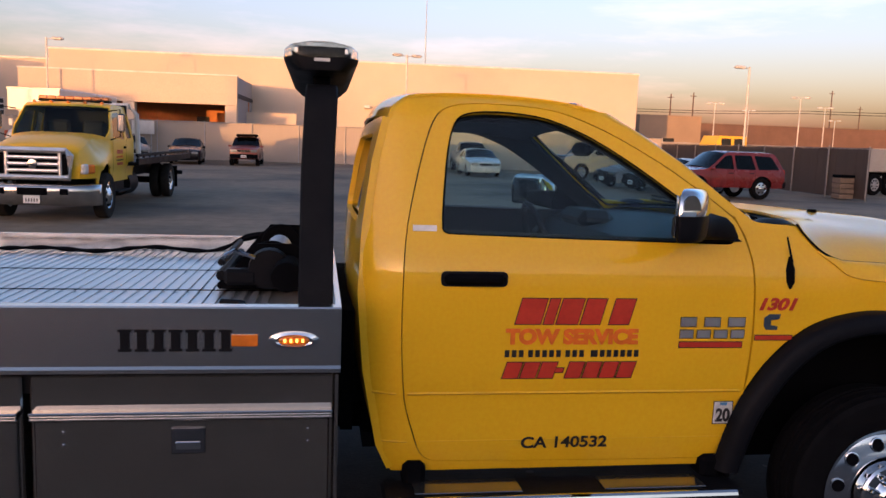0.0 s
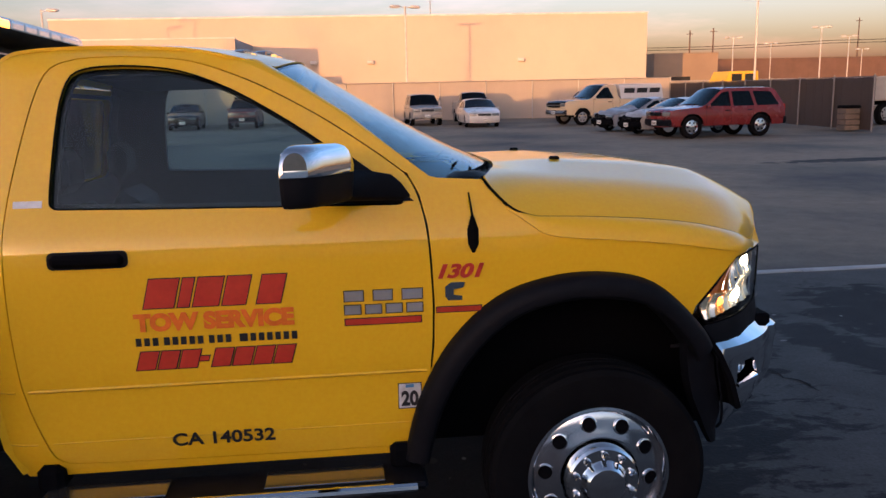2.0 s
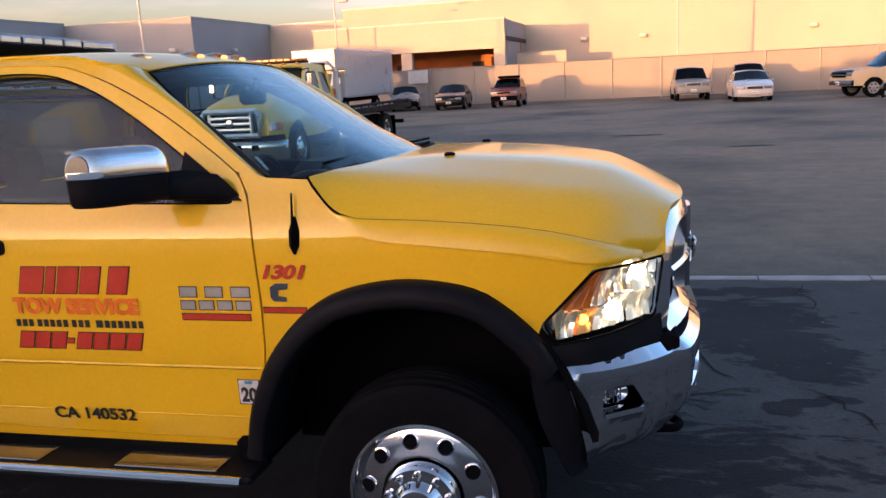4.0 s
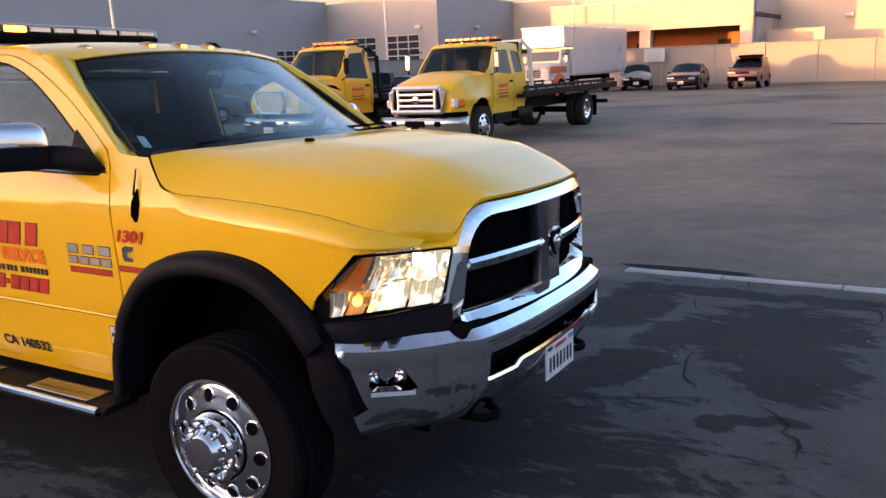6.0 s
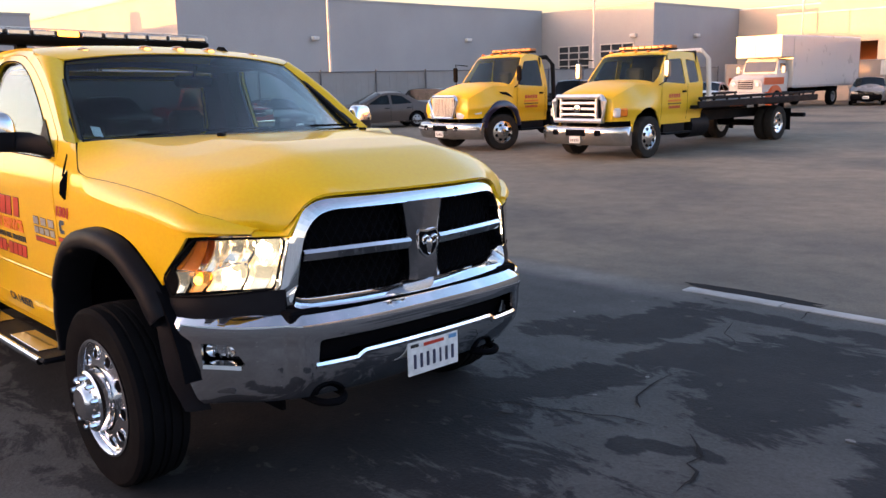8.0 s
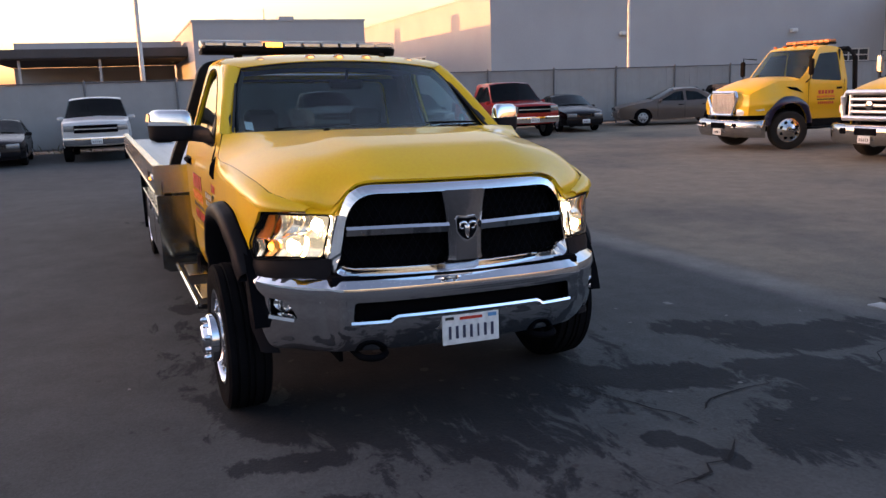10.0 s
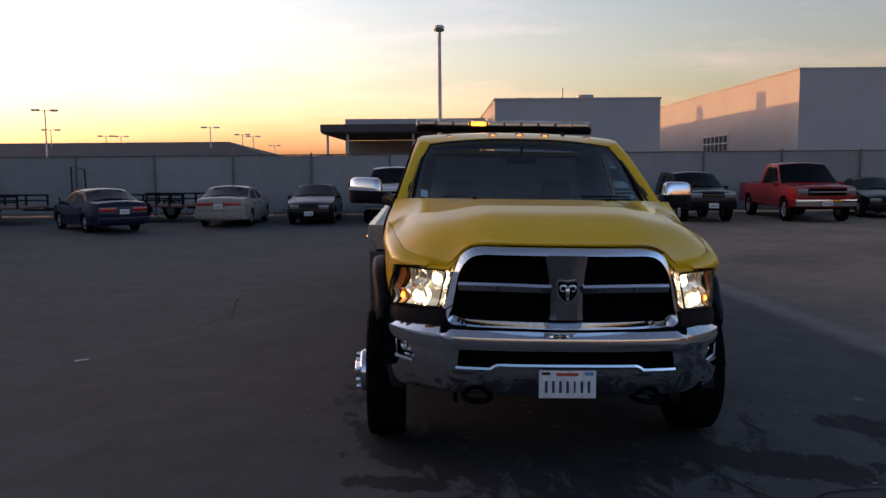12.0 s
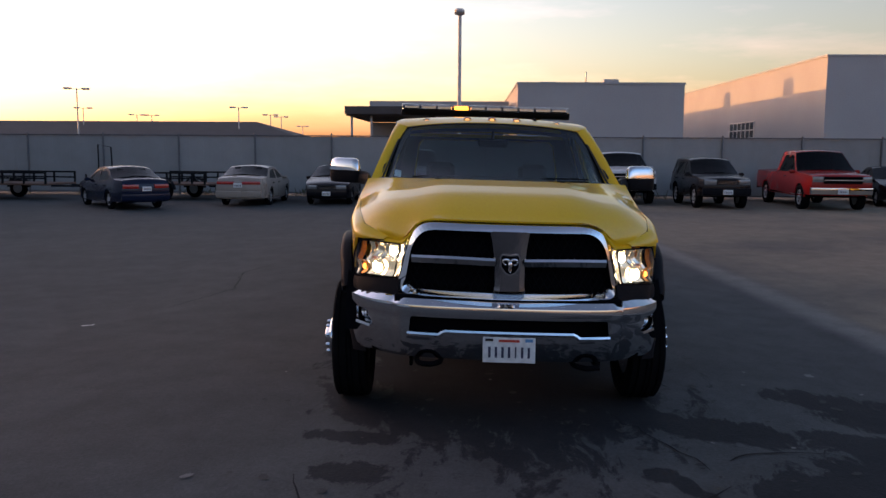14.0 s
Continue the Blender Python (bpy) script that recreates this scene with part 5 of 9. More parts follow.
# ---------------------------------------------------------------- the two older rollback trucks and the box truck
def light_bar(parent, x, z, span, material=BEACON_OLD):
    b = part("light_bar", Geo().box(x, 0, z, 0.28, span, 0.05, 0.02), DARK_STEEL, parent)
    for k in range(8):
        part("beacon_lens", Geo().box(x, -span / 2 + span * (k + 0.5) / 8, z + 0.06, 0.24, span / 8 - 0.006, 0.075, 0.02), material, b)
    part("mount", Geo().box(x, -0.5, z - 0.06, 0.1, 0.06, 0.1).box(x, 0.5, z - 0.06, 0.1, 0.06, 0.1), DARK_STEEL, b)
    return b


def rollback(name, m, style, label):
    """A medium-duty car carrier: bonnet and cab from the side view, grille, bumper, and a flat bed."""
    ext = style == "chrome_bar"
    cabx = -2.35 if ext else -1.75
    spec = dict(L=2 * 1.25, W=2.32, mid=1.1, belt=1.62, z0=0.72, r=0.47, axles=(0.0,), bow=0.05, nose=0.34 if ext else 0.42, tail=0.0, tumble=0.2, tuck=0.06, arch=1.2, step=0.2)
    c = thing(name, m, label, "tow truck", "yellow tow trucks")
    H = 2.35 if ext else 2.46
    hood_front, hood_back = (1.42, 1.67) if ext else (1.42, 1.69)
    drop = -0.09 if ext else -0.07
    prof = [(cabx, 0.85, "rear_wall"), (cabx, 1.7, "rear_wall"), (cabx + 0.06, H - 0.1, "roof"), (cabx + 0.25, H, "roof"), (-1.15, H + 0.02, "roof"), (-0.92, H - 0.06, "windshield"), (-0.36, hood_back, "hood"), (0.1, hood_back - 0.03, "hood"),
            (0.8, hood_front + 0.03, "hood"), (0.98, hood_front - 0.08, "front_fascia"), (1.04, 1.1, "front_fascia"), (1.02, 0.86, "")]
    prof = soft_profile(prof)

    def S(x, z):
        w = 1.03 if x < -0.3 else 1.03 + 0.05 * math.sin(min(1, (x + 0.3) / 0.6) * math.pi / 2)
        if x > -0.55 and z > 1.15:
            w -= 0.34 * ease(0.0, 0.62, z - 1.10) * ease(-0.1, 0.75, x + 0.55)
        if x > 0.45:
            w -= 0.26 * ((x - 0.45) / 0.6) ** 2
        if z > 1.62:
            w -= 0.22 * (z - 1.62) * (1 - ease(-0.7, -0.2, x))
        if z < 1.0:
            w -= 0.04
        return w
    arch = []
    for i in range(13):
        a = math.pi - math.pi * i / 12
        arch.append((0.58 * math.cos(a), 0.62 + 0.52 * math.sin(a)))
    outline = [(cabx, 0.72), (-0.62, 0.72)] + arch + [(0.62, 0.86)] + [p[:2] for p in reversed(prof)]
    wins = [[(-0.62, 1.68), (-0.98, H - 0.16), (-1.55, H - 0.13), (-1.58, 1.62)]]
    if ext:
        wins.append([(-1.74, 1.64), (-1.72, H - 0.15), (-2.16, H - 0.2), (-2.2, 1.66)])
    wins = [rounded(w, 0.07, 3) for w in wins]
    side = sheet(outline, wins, lambda u, v: (u, -S(u, v), v), 0.09, 0.03)
    part("cab_side", side, YELLOW_DULL, c, "", 50)
    part("cab_side", side.mirrored(), YELLOW_DULL, c, "", 50)
    for w in wins:
        g = sheet(shrunk(w, -0.01), [], lambda u, v: (u, -S(u, v) + 0.012, v), 0.4, 0.006)
        part("side_window", g, GLASS_TINT, c)
        part("side_window", g.mirrored(), GLASS_TINT, c)
    i, n = 0, len(prof)
    while i < n - 1:
        kind, j = prof[i][2], i
        while j < n - 1 and prof[j][2] == kind:
            j += 1
        rows = []
        for q in range(i, j + 1):
            x, z = prof[q][:2]
            a, b = prof[max(q - 1, 0)], prof[min(q + 1, n - 1)]
            d = Vector((b[0] - a[0], b[1] - a[1])).normalized()
            nx, nz = -d.y, d.x
            w = S(x, z)
            bow = 0.09 if kind in ("windshield", "front_fascia") else (0.1 if kind == "hood" else 0.04)
            if kind == "rear_wall":
                bow = 0.0
            rows.append([(x + nx * bow * (1 - s * s), w * s, z + nz * bow * (1 - s ** 4)) for s in (-1, -0.93, -0.8, -0.55, -0.2, 0.2, 0.55, 0.8, 0.93, 1)])
        g = Geo().loft(rows)
        part(kind, Geo().add(*thicken(g.v, [tuple(reversed(f)) for f in g.f], 0.012)), GLASS if kind == "windshield" else YELLOW_DULL, c, "", 60)
        i = j
    for s in (-1, 1):
        for dx in (-0.56, -1.66):
            part("door_seam", Geo().loft([[(dx - 0.006, s * (S(dx, z) + 0.003), z), (dx + 0.006, s * (S(dx, z) + 0.003), z)] for z in (0.8, 1.0, 1.2, 1.4, 1.6, 1.66)]), SOFT_BLACK, c)
        part("door_handle", Geo().box(-1.5, s * 1.045, 1.45, 0.16, 0.03, 0.05, 0.01), SOFT_BLACK, c)
        mi = part("mirror_arm", Geo().tube([(-0.5, s * 1.0, 1.62), (-0.42, s * 1.22, 1.7), (-0.42, s * 1.22, 2.26), (-0.6, s * 0.93, 2.22)], 0.016, 6), SOFT_BLACK, c)
        part("mirror_head", Geo().box(-0.42, s * 1.24, 1.98, 0.08, 0.17, 0.40, 0.035), DARK_CHROME if ext else SOFT_BLACK, mi)
        part("step", Geo().box(-1.2, s * 0.98, 0.50, 1.1, 0.26, 0.05, 0.015).box(-1.2, s * 0.92, 0.62, 0.9, 0.1, 0.2), DARK_STEEL, c)
        part("fuel_tank", Geo().lathe([(0.02, -2.7), (0.3, -2.69), (0.3, -1.9), (0.02, -1.89)], (0, s * 0.75, 0.62), "x", 20), DARK_STEEL, c)
        # door decals: red name in slanting bars, orange line
        for row, (zz, hh, ww, mt) in enumerate(((1.36, 0.09, 0.5, DECAL_RED), (1.25, 0.05, 0.56, DECAL_ORANGE), (1.18, 0.03, 0.56, INK), (1.1, 0.06, 0.5, DECAL_RED))):
            k = (5, 10, 12, 8)[row]
            for q in range(k):
                u = -1.1 - ww / 2 + ww * (q + 0.5) / k
                part("decal_bar", Geo().box(u, s * (S(u, zz) + 0.004), zz, ww / k * 0.72, 0.004, hh), mt, c)
        make_wheel(c, 0.0, s * 0.98, 0.47, 0.26, 0.29, ALU, s, -18 if not ext else 0, 8, 0.06, DUSTY_RUBBER)
        for yy in (0.70, 0.99):
            make_wheel(c, -6.35, s * yy, 0.47, 0.25, 0.29, ALU, s, 0, 8, -0.05, DUSTY_RUBBER)
        part("mud_flap", Geo().box(-6.95, s * 0.85, 0.55, 0.02, 0.6, 0.6), SOFT_BLACK, c)
        lampx = 0.98 if ext else 0.9
        if ext:
            part("headlight", Geo().box(lampx - 0.045, s * 0.80, 1.05, 0.15, 0.30, 0.20, 0.03, Matrix.Rotation(s * -0.42, 4, "Z")), CLEAR_LENS_BODY, c)
            part("turn_lamp", Geo().box(lampx - 0.165, s * 0.935, 1.05, 0.20, 0.14, 0.18, 0.03, Matrix.Rotation(s * -0.7, 4, "Z")), AMBER_LENS, c)
        else:
            lamp_rows = [[(px, s * py, z0_), (px + 0.03, s * (py + 0.012), (z0_ + z1_) / 2), (px, s * py, z1_), (px - 0.10, s * (py - 0.06), z1_), (px - 0.10, s * (py - 0.06), z0_)] for px, py, z0_, z1_ in ((1.10, 0.46, 0.86, 1.02), (1.06, 0.62, 0.85, 1.03), (0.97, 0.78, 0.86, 1.06), (0.84, 0.91, 0.89, 1.09), (0.70, 0.99, 0.96, 1.09))]
            part("headlight", Geo().loft(lamp_rows, True, True), CLEAR_LENS_BODY, c, "", 60)
            band_ = [[((0.58 + dr) * math.cos(a), s * (S((0.58 + dr) * math.cos(a), 0.62 + (0.52 + dr) * math.sin(a)) + off), 0.62 + (0.52 + dr) * math.sin(a)) for dr, off in ((-0.01, 0.02), (0.05, 0.03), (0.13, 0.022), (0.15, 0.004))] for a in [math.pi * q / 20 for q in range(21)]]
            part("lower_fender", Geo().add(*thicken(Geo().loft(band_).v, Geo().loft(band_).f, 0.012)), NAVY, c, "navy blue wheel-arch panel", 60)
            part("hood_vent", Geo().prism([(-0.42, 1.36), (-0.10, 1.46), (-0.04, 1.52), (-0.26, 1.50)], lambda u, v, w: (u, s * (S(u, v) + 0.020 - w), v), 0.024), SOFT_BLACK, c)
            part("bumper_strip", Geo().tube([(1.315 - 0.10 * t * t - 0.20 * abs(t) ** 5, s * 1.17 * abs(t), 0.60 - 0.05 * (1 - abs(t)) ** 2) for t in (0.45, 0.6, 0.75, 0.88, 0.97)], 0.016, 6), TRIM_WHITE, c)
    # grille
    if ext:
        fr = Geo().tube([(1.17, -0.66, 0.97), (1.17, -0.68, 1.40), (1.16, -0.60, 1.49), (1.16, 0.60, 1.49), (1.17, 0.68, 1.40), (1.17, 0.66, 0.97)], 0.075, 8, True, 0.8).moved(Matrix.Translation((0, 0, drop)))
        gr = part("grille", fr, SATIN, c, "broad chrome grille with three bars")
        part("grille_backing", Geo().box(1.10, 0, 1.22 + drop, 0.12, 1.28, 0.5), SOFT_BLACK, gr)
        for zz in (1.10, 1.225, 1.35):
            part("grille_bar", Geo().box(1.185, 0, zz + drop, 0.07, 0.96, 0.066, 0.02, Matrix.Rotation(-0.25, 4, "Y")), SATIN, gr)
        part("emblem", Geo().lathe([(0.09, 0), (0.09, 0.02), (0.02, 0.03)], (1.21, 0, 1.225 + drop), "x", 16), DARK_CHROME, gr)
        for s in (-1, 1):
            part("grille_post", Geo().box(1.18, s * 0.49, 1.22 + drop, 0.07, 0.07, 0.48, 0.02), SATIN, gr)
    else:
        fr = Geo().tube([(1.16, -0.38, 0.94), (1.16, -0.54, 1.38), (1.12, -0.42, 1.49), (1.12, 0.42, 1.49), (1.16, 0.54, 1.38), (1.16, 0.38, 0.94)], 0.05, 8, True, 0.8).moved(Matrix.Translation((0, 0, drop)))
        gr = part("grille", fr, CHROME, c, "tapered chrome grille of upright bars")
        part("grille_backing", Geo().box(1.10, 0, 1.2 + drop, 0.09, 0.86, 0.5), SOFT_BLACK, gr)
        for k in range(15):
            u = -0.4 + 0.8 * k / 14
            part("grille_bar", Geo().box(1.155, u, 1.2 + drop, 0.025, 0.03, 0.52, 0.006), SATIN, gr)
    bw, rows = 1.17, []
    for t in range(25):
        s = -1 + t / 12
        px = 1.30 - 0.10 * s * s - 0.20 * abs(s) ** 5
        rows.append([(px - 0.20, bw * s, 0.33), (px - 0.10, bw * s, 0.34), (px - 0.045, bw * s, 0.40), (px - 0.015, bw * s, 0.50), (px, bw * s, 0.60), (px - 0.002, bw * s, 0.66), (px - 0.02, bw * s, 0.71), (px - 0.06, bw * s, 0.745), (px - 0.18, bw * s, 0.755)])
    bp = part("front_bumper", Geo().loft(rows, True, True), BUMPER_OLD, c, "", 60)
    part("bumper_opening", Geo().box(1.285, 0, 0.615, 0.05, 0.56, 0.14, 0.02).box(1.27, -0.58, 0.615, 0.05, 0.16, 0.12, 0.02).box(1.27, 0.58, 0.615, 0.05, 0.16, 0.12, 0.02), SOFT_BLACK, bp)
    make_plate(c, 1.315, 0.0, 0.46, 1)
    light_bar(c, -1.5, H + 0.09, 1.5)
    for k in range(5):
        part("roof_marker", Geo().box(-1.0, -0.7 + 0.35 * k, H + 0.05, 0.1, 0.07, 0.05, 0.02), AMBER_LENS, c)
    for yy in (-0.38, 0.38):
        part("seat", Geo().box(-1.3, yy, 1.3, 0.5, 0.5, 0.2, 0.06).box(-1.55, yy, 1.65, 0.16, 0.5, 0.75, 0.06), CAB_CLOTH, c)
    part("dashboard", Geo().box(-0.55, 0, 1.52, 0.35, 1.7, 0.25, 0.07), CAB_PLASTIC, c)
    part("cab_lining", Geo().box(cabx + 0.16, 0, 1.65, 0.05, 1.84, 1.5, 0.02).box(-1.4, 0, H - 0.06, 0.9, 1.6, 0.03, 0.01), CAB_CLOTH, c)
    part("cab_floor", Geo().box(-1.2, 0, 0.85, 2.0, 1.8, 0.12), SOFT_BLACK, c)
    # frame and bed
    for s in (-1, 1):
        part("frame_rail", Geo().box(-3.2, s * 0.42, 0.78, 8.4, 0.08, 0.24), DARK_STEEL, c)
        part("bed_side", Geo().box(-5.1, s * 1.24, 1.12, 6.6, 0.06, 0.16, 0.01), DARK_STEEL, c)
        part("bed_rail", Geo().box(-5.1, s * 1.20, 1.27, 6.4, 0.05, 0.07, 0.01), DARK_STEEL, c)
        for q in range(11):
            part("stake", Geo().box(-8.2 + 0.62 * q, s * 1.20, 1.22, 0.05, 0.04, 0.12), DARK_STEEL, c)
        part("wheel_guard", Geo().box(-6.35, s * 0.86, 1.02, 1.3, 0.6, 0.03), DARK_STEEL, c)
    part("bed_deck", Geo().box(-5.1, 0, 1.07, 6.6, 2.42, 0.08, 0.01), DARK_STEEL, c)
    part("rear_bumper", Geo().box(-8.0, 0, 0.62, 0.12, 2.2, 0.12, 0.02).box(-8.0, -0.4, 0.8, 0.1, 0.1, 0.4).box(-8.0, 0.4, 0.8, 0.1, 0.1, 0.4), DARK_STEEL, c)
    hb = Geo().tube([(cabx - 0.2, -1.1, 1.1), (cabx - 0.18, -1.06, 2.2), (cabx - 0.1, -0.9, 2.4), (cabx - 0.1, 0.9, 2.4), (cabx - 0.18, 1.06, 2.2), (cabx - 0.2, 1.1, 1.1)], 0.06, 8)
    part("headboard", hb, TRIM_WHITE if ext else DARK_STEEL, c)
    part("winch", Geo().lathe([(0.05, -0.5), (0.16, -0.49), (0.1, -0.4), (0.1, 0.4), (0.16, 0.49), (0.05, 0.5)], (cabx - 0.45, 0, 1.3), "y", 16).box(cabx - 0.45, 0, 1.15, 0.3, 1.1, 0.12, 0.02), DARK_STEEL, c)
    part("rear_axle", Geo().lathe([(0.02, -1.0), (0.09, -0.99), (0.09, 0.99), (0.02, 1.0)], (-6.35, 0, 0.47), "y", 12), SOFT_BLACK, c)
    part("front_axle", Geo().lathe([(0.02, -1.0), (0.07, -0.99), (0.07, 0.99), (0.02, 1.0)], (0, 0, 0.47), "y", 12), SOFT_BLACK, c)
    return c


rollback("car_carrier_truck", pose(-6.02, 17.95, 0, 0, 0, 270.5), "chrome_bar", "yellow extended-cab car carrier with a broad chrome grille and dark bed")
rollback("car_carrier_truck", pose(-10.38, 17.86, 0, 0, 0, 268.5), "upright_bar", "yellow car carrier with a tapered chrome grille and turned front wheels")


def box_truck(m):
    c = thing("box_truck", m, "old box truck with orange and white cab and white body", "truck")
    part("cargo_box", Geo().box(-4.6, 0, 2.28, 7.4, 2.44, 2.5, 0.04), P_WHITE, c)
    part("attic", Geo().box(-0.30, 0, 3.0, 1.2, 2.42, 1.04, 0.04), P_WHITE, c)
    part("box_trim", Geo().box(-4.6, -1.225, 1.05, 7.4, 0.02, 0.1).box(-4.6, 1.225, 1.05, 7.4, 0.02, 0.1).box(0.30, 0, 3.5, 0.05, 2.44, 0.08), GALV, c)
    part("cab", Geo().loft([[(x, -w, 0.85), (x, -w, zt - 0.75 if x < -0.05 else zt - 0.2), (x, -w + tin, zt - 0.06), (x, -w + tin + 0.1, zt), (x, w - tin - 0.1, zt), (x, w - tin, zt - 0.06), (x, w, zt - 0.75 if x < -0.05 else zt - 0.2), (x, w, 0.85)]
                             for x, w, zt, tin in ((-0.85, 1.0, 2.42, 0.14), (-0.1, 1.0, 2.42, 0.14), (0.12, 1.0, 1.72, 0.1), (1.2, 0.9, 1.58, 0.1), (1.36, 0.86, 1.45, 0.1))], True, True), P_WHITE, c)
    part("windshield", Geo().box(0.06, 0, 2.04, 0.03, 1.6, 0.5, 0.01, Matrix.Rotation(-0.28, 4, "Y")), PANE_DARK, c)
    for s in (-1, 1):
        part("hood_stripe", Geo().box(0.45, s * 0.985, 1.36, 1.7, 0.03, 0.34, 0.01, Matrix.Rotation(s * -0.06, 4, "Z")), P_ORANGE, c)
        part("fender", Geo().lathe([(0.40, -0.16), (0.60, -0.15), (0.62, 0.0), (0.60, 0.12), (0.4, 0.14)], (0.35, s * 0.95, 0.55), "y", 24), P_ORANGE, c)
        part("headlight", Geo().lathe([(0.11, 0), (0.11, 0.05), (0.03, 0.07)], (1.36, s * 0.62, 1.2), "x", 14), CLEAR_LENS_BODY, c)
        make_wheel(c, 0.35, s * 1.0, 0.46, 0.26, 0.27, GALV, s, 0, 8, 0.05)
        make_wheel(c, -5.6, s * 1.0, 0.46, 0.28, 0.27, GALV, s, 0, 8, -0.04)
        part("mirror", Geo().box(0.0, s * 1.2, 1.9, 0.06, 0.18, 0.32, 0.02).box(0.0, s * 1.08, 1.9, 0.03, 0.2, 0.03), TRIM_WHITE, c)
        part("side_window", Geo().box(-0.4, s * 0.965, 2.0, 0.5, 0.03, 0.4, 0.01, Matrix.Rotation(s * 0.18, 4, "X")), PANE_DARK, c)
    gr = part("grille", Geo().box(1.37, 0, 1.2, 0.05, 0.8, 0.42, 0.02), SOFT_BLACK, c)
    for k in range(4):
        part("grille_bar", Geo().box(1.40, 0, 1.06 + 0.1 * k, 0.03, 0.8, 0.03), TRIM_WHITE, gr)
    part("front_bumper", Geo().box(1.5, 0, 0.72, 0.14, 2.2, 0.24, 0.04), P_WHITE, c)
    part("frame", Geo().box(-3.2, 0, 0.85, 8.6, 0.9, 0.22), SOFT_BLACK, c)
    return c


box_truck(pose(-15.6, 44.2, 0, 0, 0, 268) @ Matrix.Scale(1.06, 4))

# ---------------------------------------------------------------- the yellow tow truck in the middle of the yard
# its own axes: x ahead from the front axle, y to its left, z up
hero = thing("tow_truck", pose(2.2, 4.11, 0, 0, 0, 1.8), "bright yellow flatbed tow truck with chrome grille and aluminium bed", "tow truck")
SAG = 0.0227


def hpart(name, geo, material, parent=None, label="", sharp=32):
    """A part of the tow truck; the body leans a little to its left on the springs."""
    g = Geo().add([(p[0], p[1], p[2] - SAG * p[1]) for p in geo.v], geo.f)
    return part(name, g, material, parent or hero, label, sharp)


def both(name, geo, material, parent=None, label="", sharp=32):
    return hpart(name, geo, material, parent, label, sharp), hpart(name, geo.mirrored(), material, parent, label, sharp)


def smooth_path(pts, n):
    """Points along a soft curve through the given ones."""
    P = [Vector(p) for p in pts]
    out, k = [], len(P) - 1
    for i in range(n + 1):
        f = min(k - 1e-6, k * i / n)
        j = int(f)
        t = f - j
        p0, p1, p2, p3 = P[max(j - 1, 0)], P[j], P[j + 1], P[min(j + 2, k)]
        out.append(tuple(0.5 * ((2 * p1) + (p2 - p0) * t + (2 * p0 - 5 * p1 + 4 * p2 - p3) * t * t + (3 * p1 - p0 - 3 * p2 + p3) * t ** 3)))
    return out


FLANK = [(0.45, 0.905), (0.56, 0.940), (0.62, 0.965), (0.72, 0.975), (0.852, 0.980), (0.872, 0.991), (1.10, 1.000), (1.26, 1.002), (1.34, 0.998), (1.42, 0.978), (1.50, 0.945), (1.56, 0.925), (1.96, 0.79), (2.0, 0.755), (2.05, 0.66)]
NOSE = [(-0.3, 0.0), (0.0, 0.006), (0.26, 0.022), (0.40, 0.045), (0.55, 0.075), (0.62, 0.143), (0.70, 0.262), (0.85, 0.45)]


def table(rows, x):
    if x <= rows[0][0]:
        return rows[0][1]
    for (a, p), (b, q) in zip(rows, rows[1:]):
        if x <= b:
            return p + (q - p) * (x - a) / (b - a)
    return rows[-1][1]


def SK(x, z):
    """Half the truck's width on its flank."""
    w = table(FLANK, z) - table(NOSE, x)
    if x < -1.98:
        w -= 0.075 * ((-1.98 - x) / 0.18) ** 2
    return w


def flank(u, v):
    return (u, -SK(u, v), v)


def wide(p):
    return (-1.13 + (p[0] + 1.13) * 1.018, 1.78 + (p[1] - 1.78) * 1.018)


def soft_loop(pts):
    """A closed outline with two points of a soft curve laid between each pair; every third point is a given one."""
    out, n = [], len(pts)
    for i in range(n):
        p0, p1, p2, p3 = [Vector(pts[q % n]) for q in (i - 1, i, i + 1, i + 2)]
        reach = (p2 - p1).length
        g1, g2 = [g * min(1.0, 0.9 * reach / max(g.length, 1e-6)) for g in ((p2 - p0) * 0.5, (p3 - p1) * 0.5)]
        for t in (0.0, 1 / 3, 2 / 3):
            out.append(tuple((2 * t ** 3 - 3 * t ** 2 + 1) * p1 + (t ** 3 - 2 * t ** 2 + t) * g1 + (3 * t ** 2 - 2 * t ** 3) * p2 + (t ** 3 - t ** 2) * g2))
    return out


# side view, right flank
DOOR = soft_loop([wide(p) for p in [(-1.985, 1.53), (-1.945, 1.72), (-1.90, 1.88), (-1.855, 1.955), (-1.77, 1.985), (-1.60, 1.990), (-1.40, 1.972), (-1.22, 1.910), (-1.07, 1.835), (-0.92, 1.746), (-0.69, 1.580), (-0.645, 1.50), (-0.622, 1.40), (-0.612, 1.286), (-0.605, 1.12), (-0.61, 0.966), (-0.635, 0.75), (-0.67, 0.63), (-0.72, 0.590),
        (-1.86, 0.605), (-1.915, 0.64), (-1.95, 0.73), (-1.985, 0.86), (-2.003, 1.106), (-2.0, 1.386)]])
WINDOW = soft_loop([wide(p) for p in [(-1.855, 1.51), (-1.845, 1.68), (-1.825, 1.84), (-1.79, 1.928), (-1.72, 1.955), (-1.58, 1.958), (-1.43, 1.938), (-1.26, 1.872), (-1.07, 1.760), (-0.87, 1.620), (-0.70, 1.492), (-0.70, 1.475), (-0.73, 1.470), (-1.83, 1.490)]])
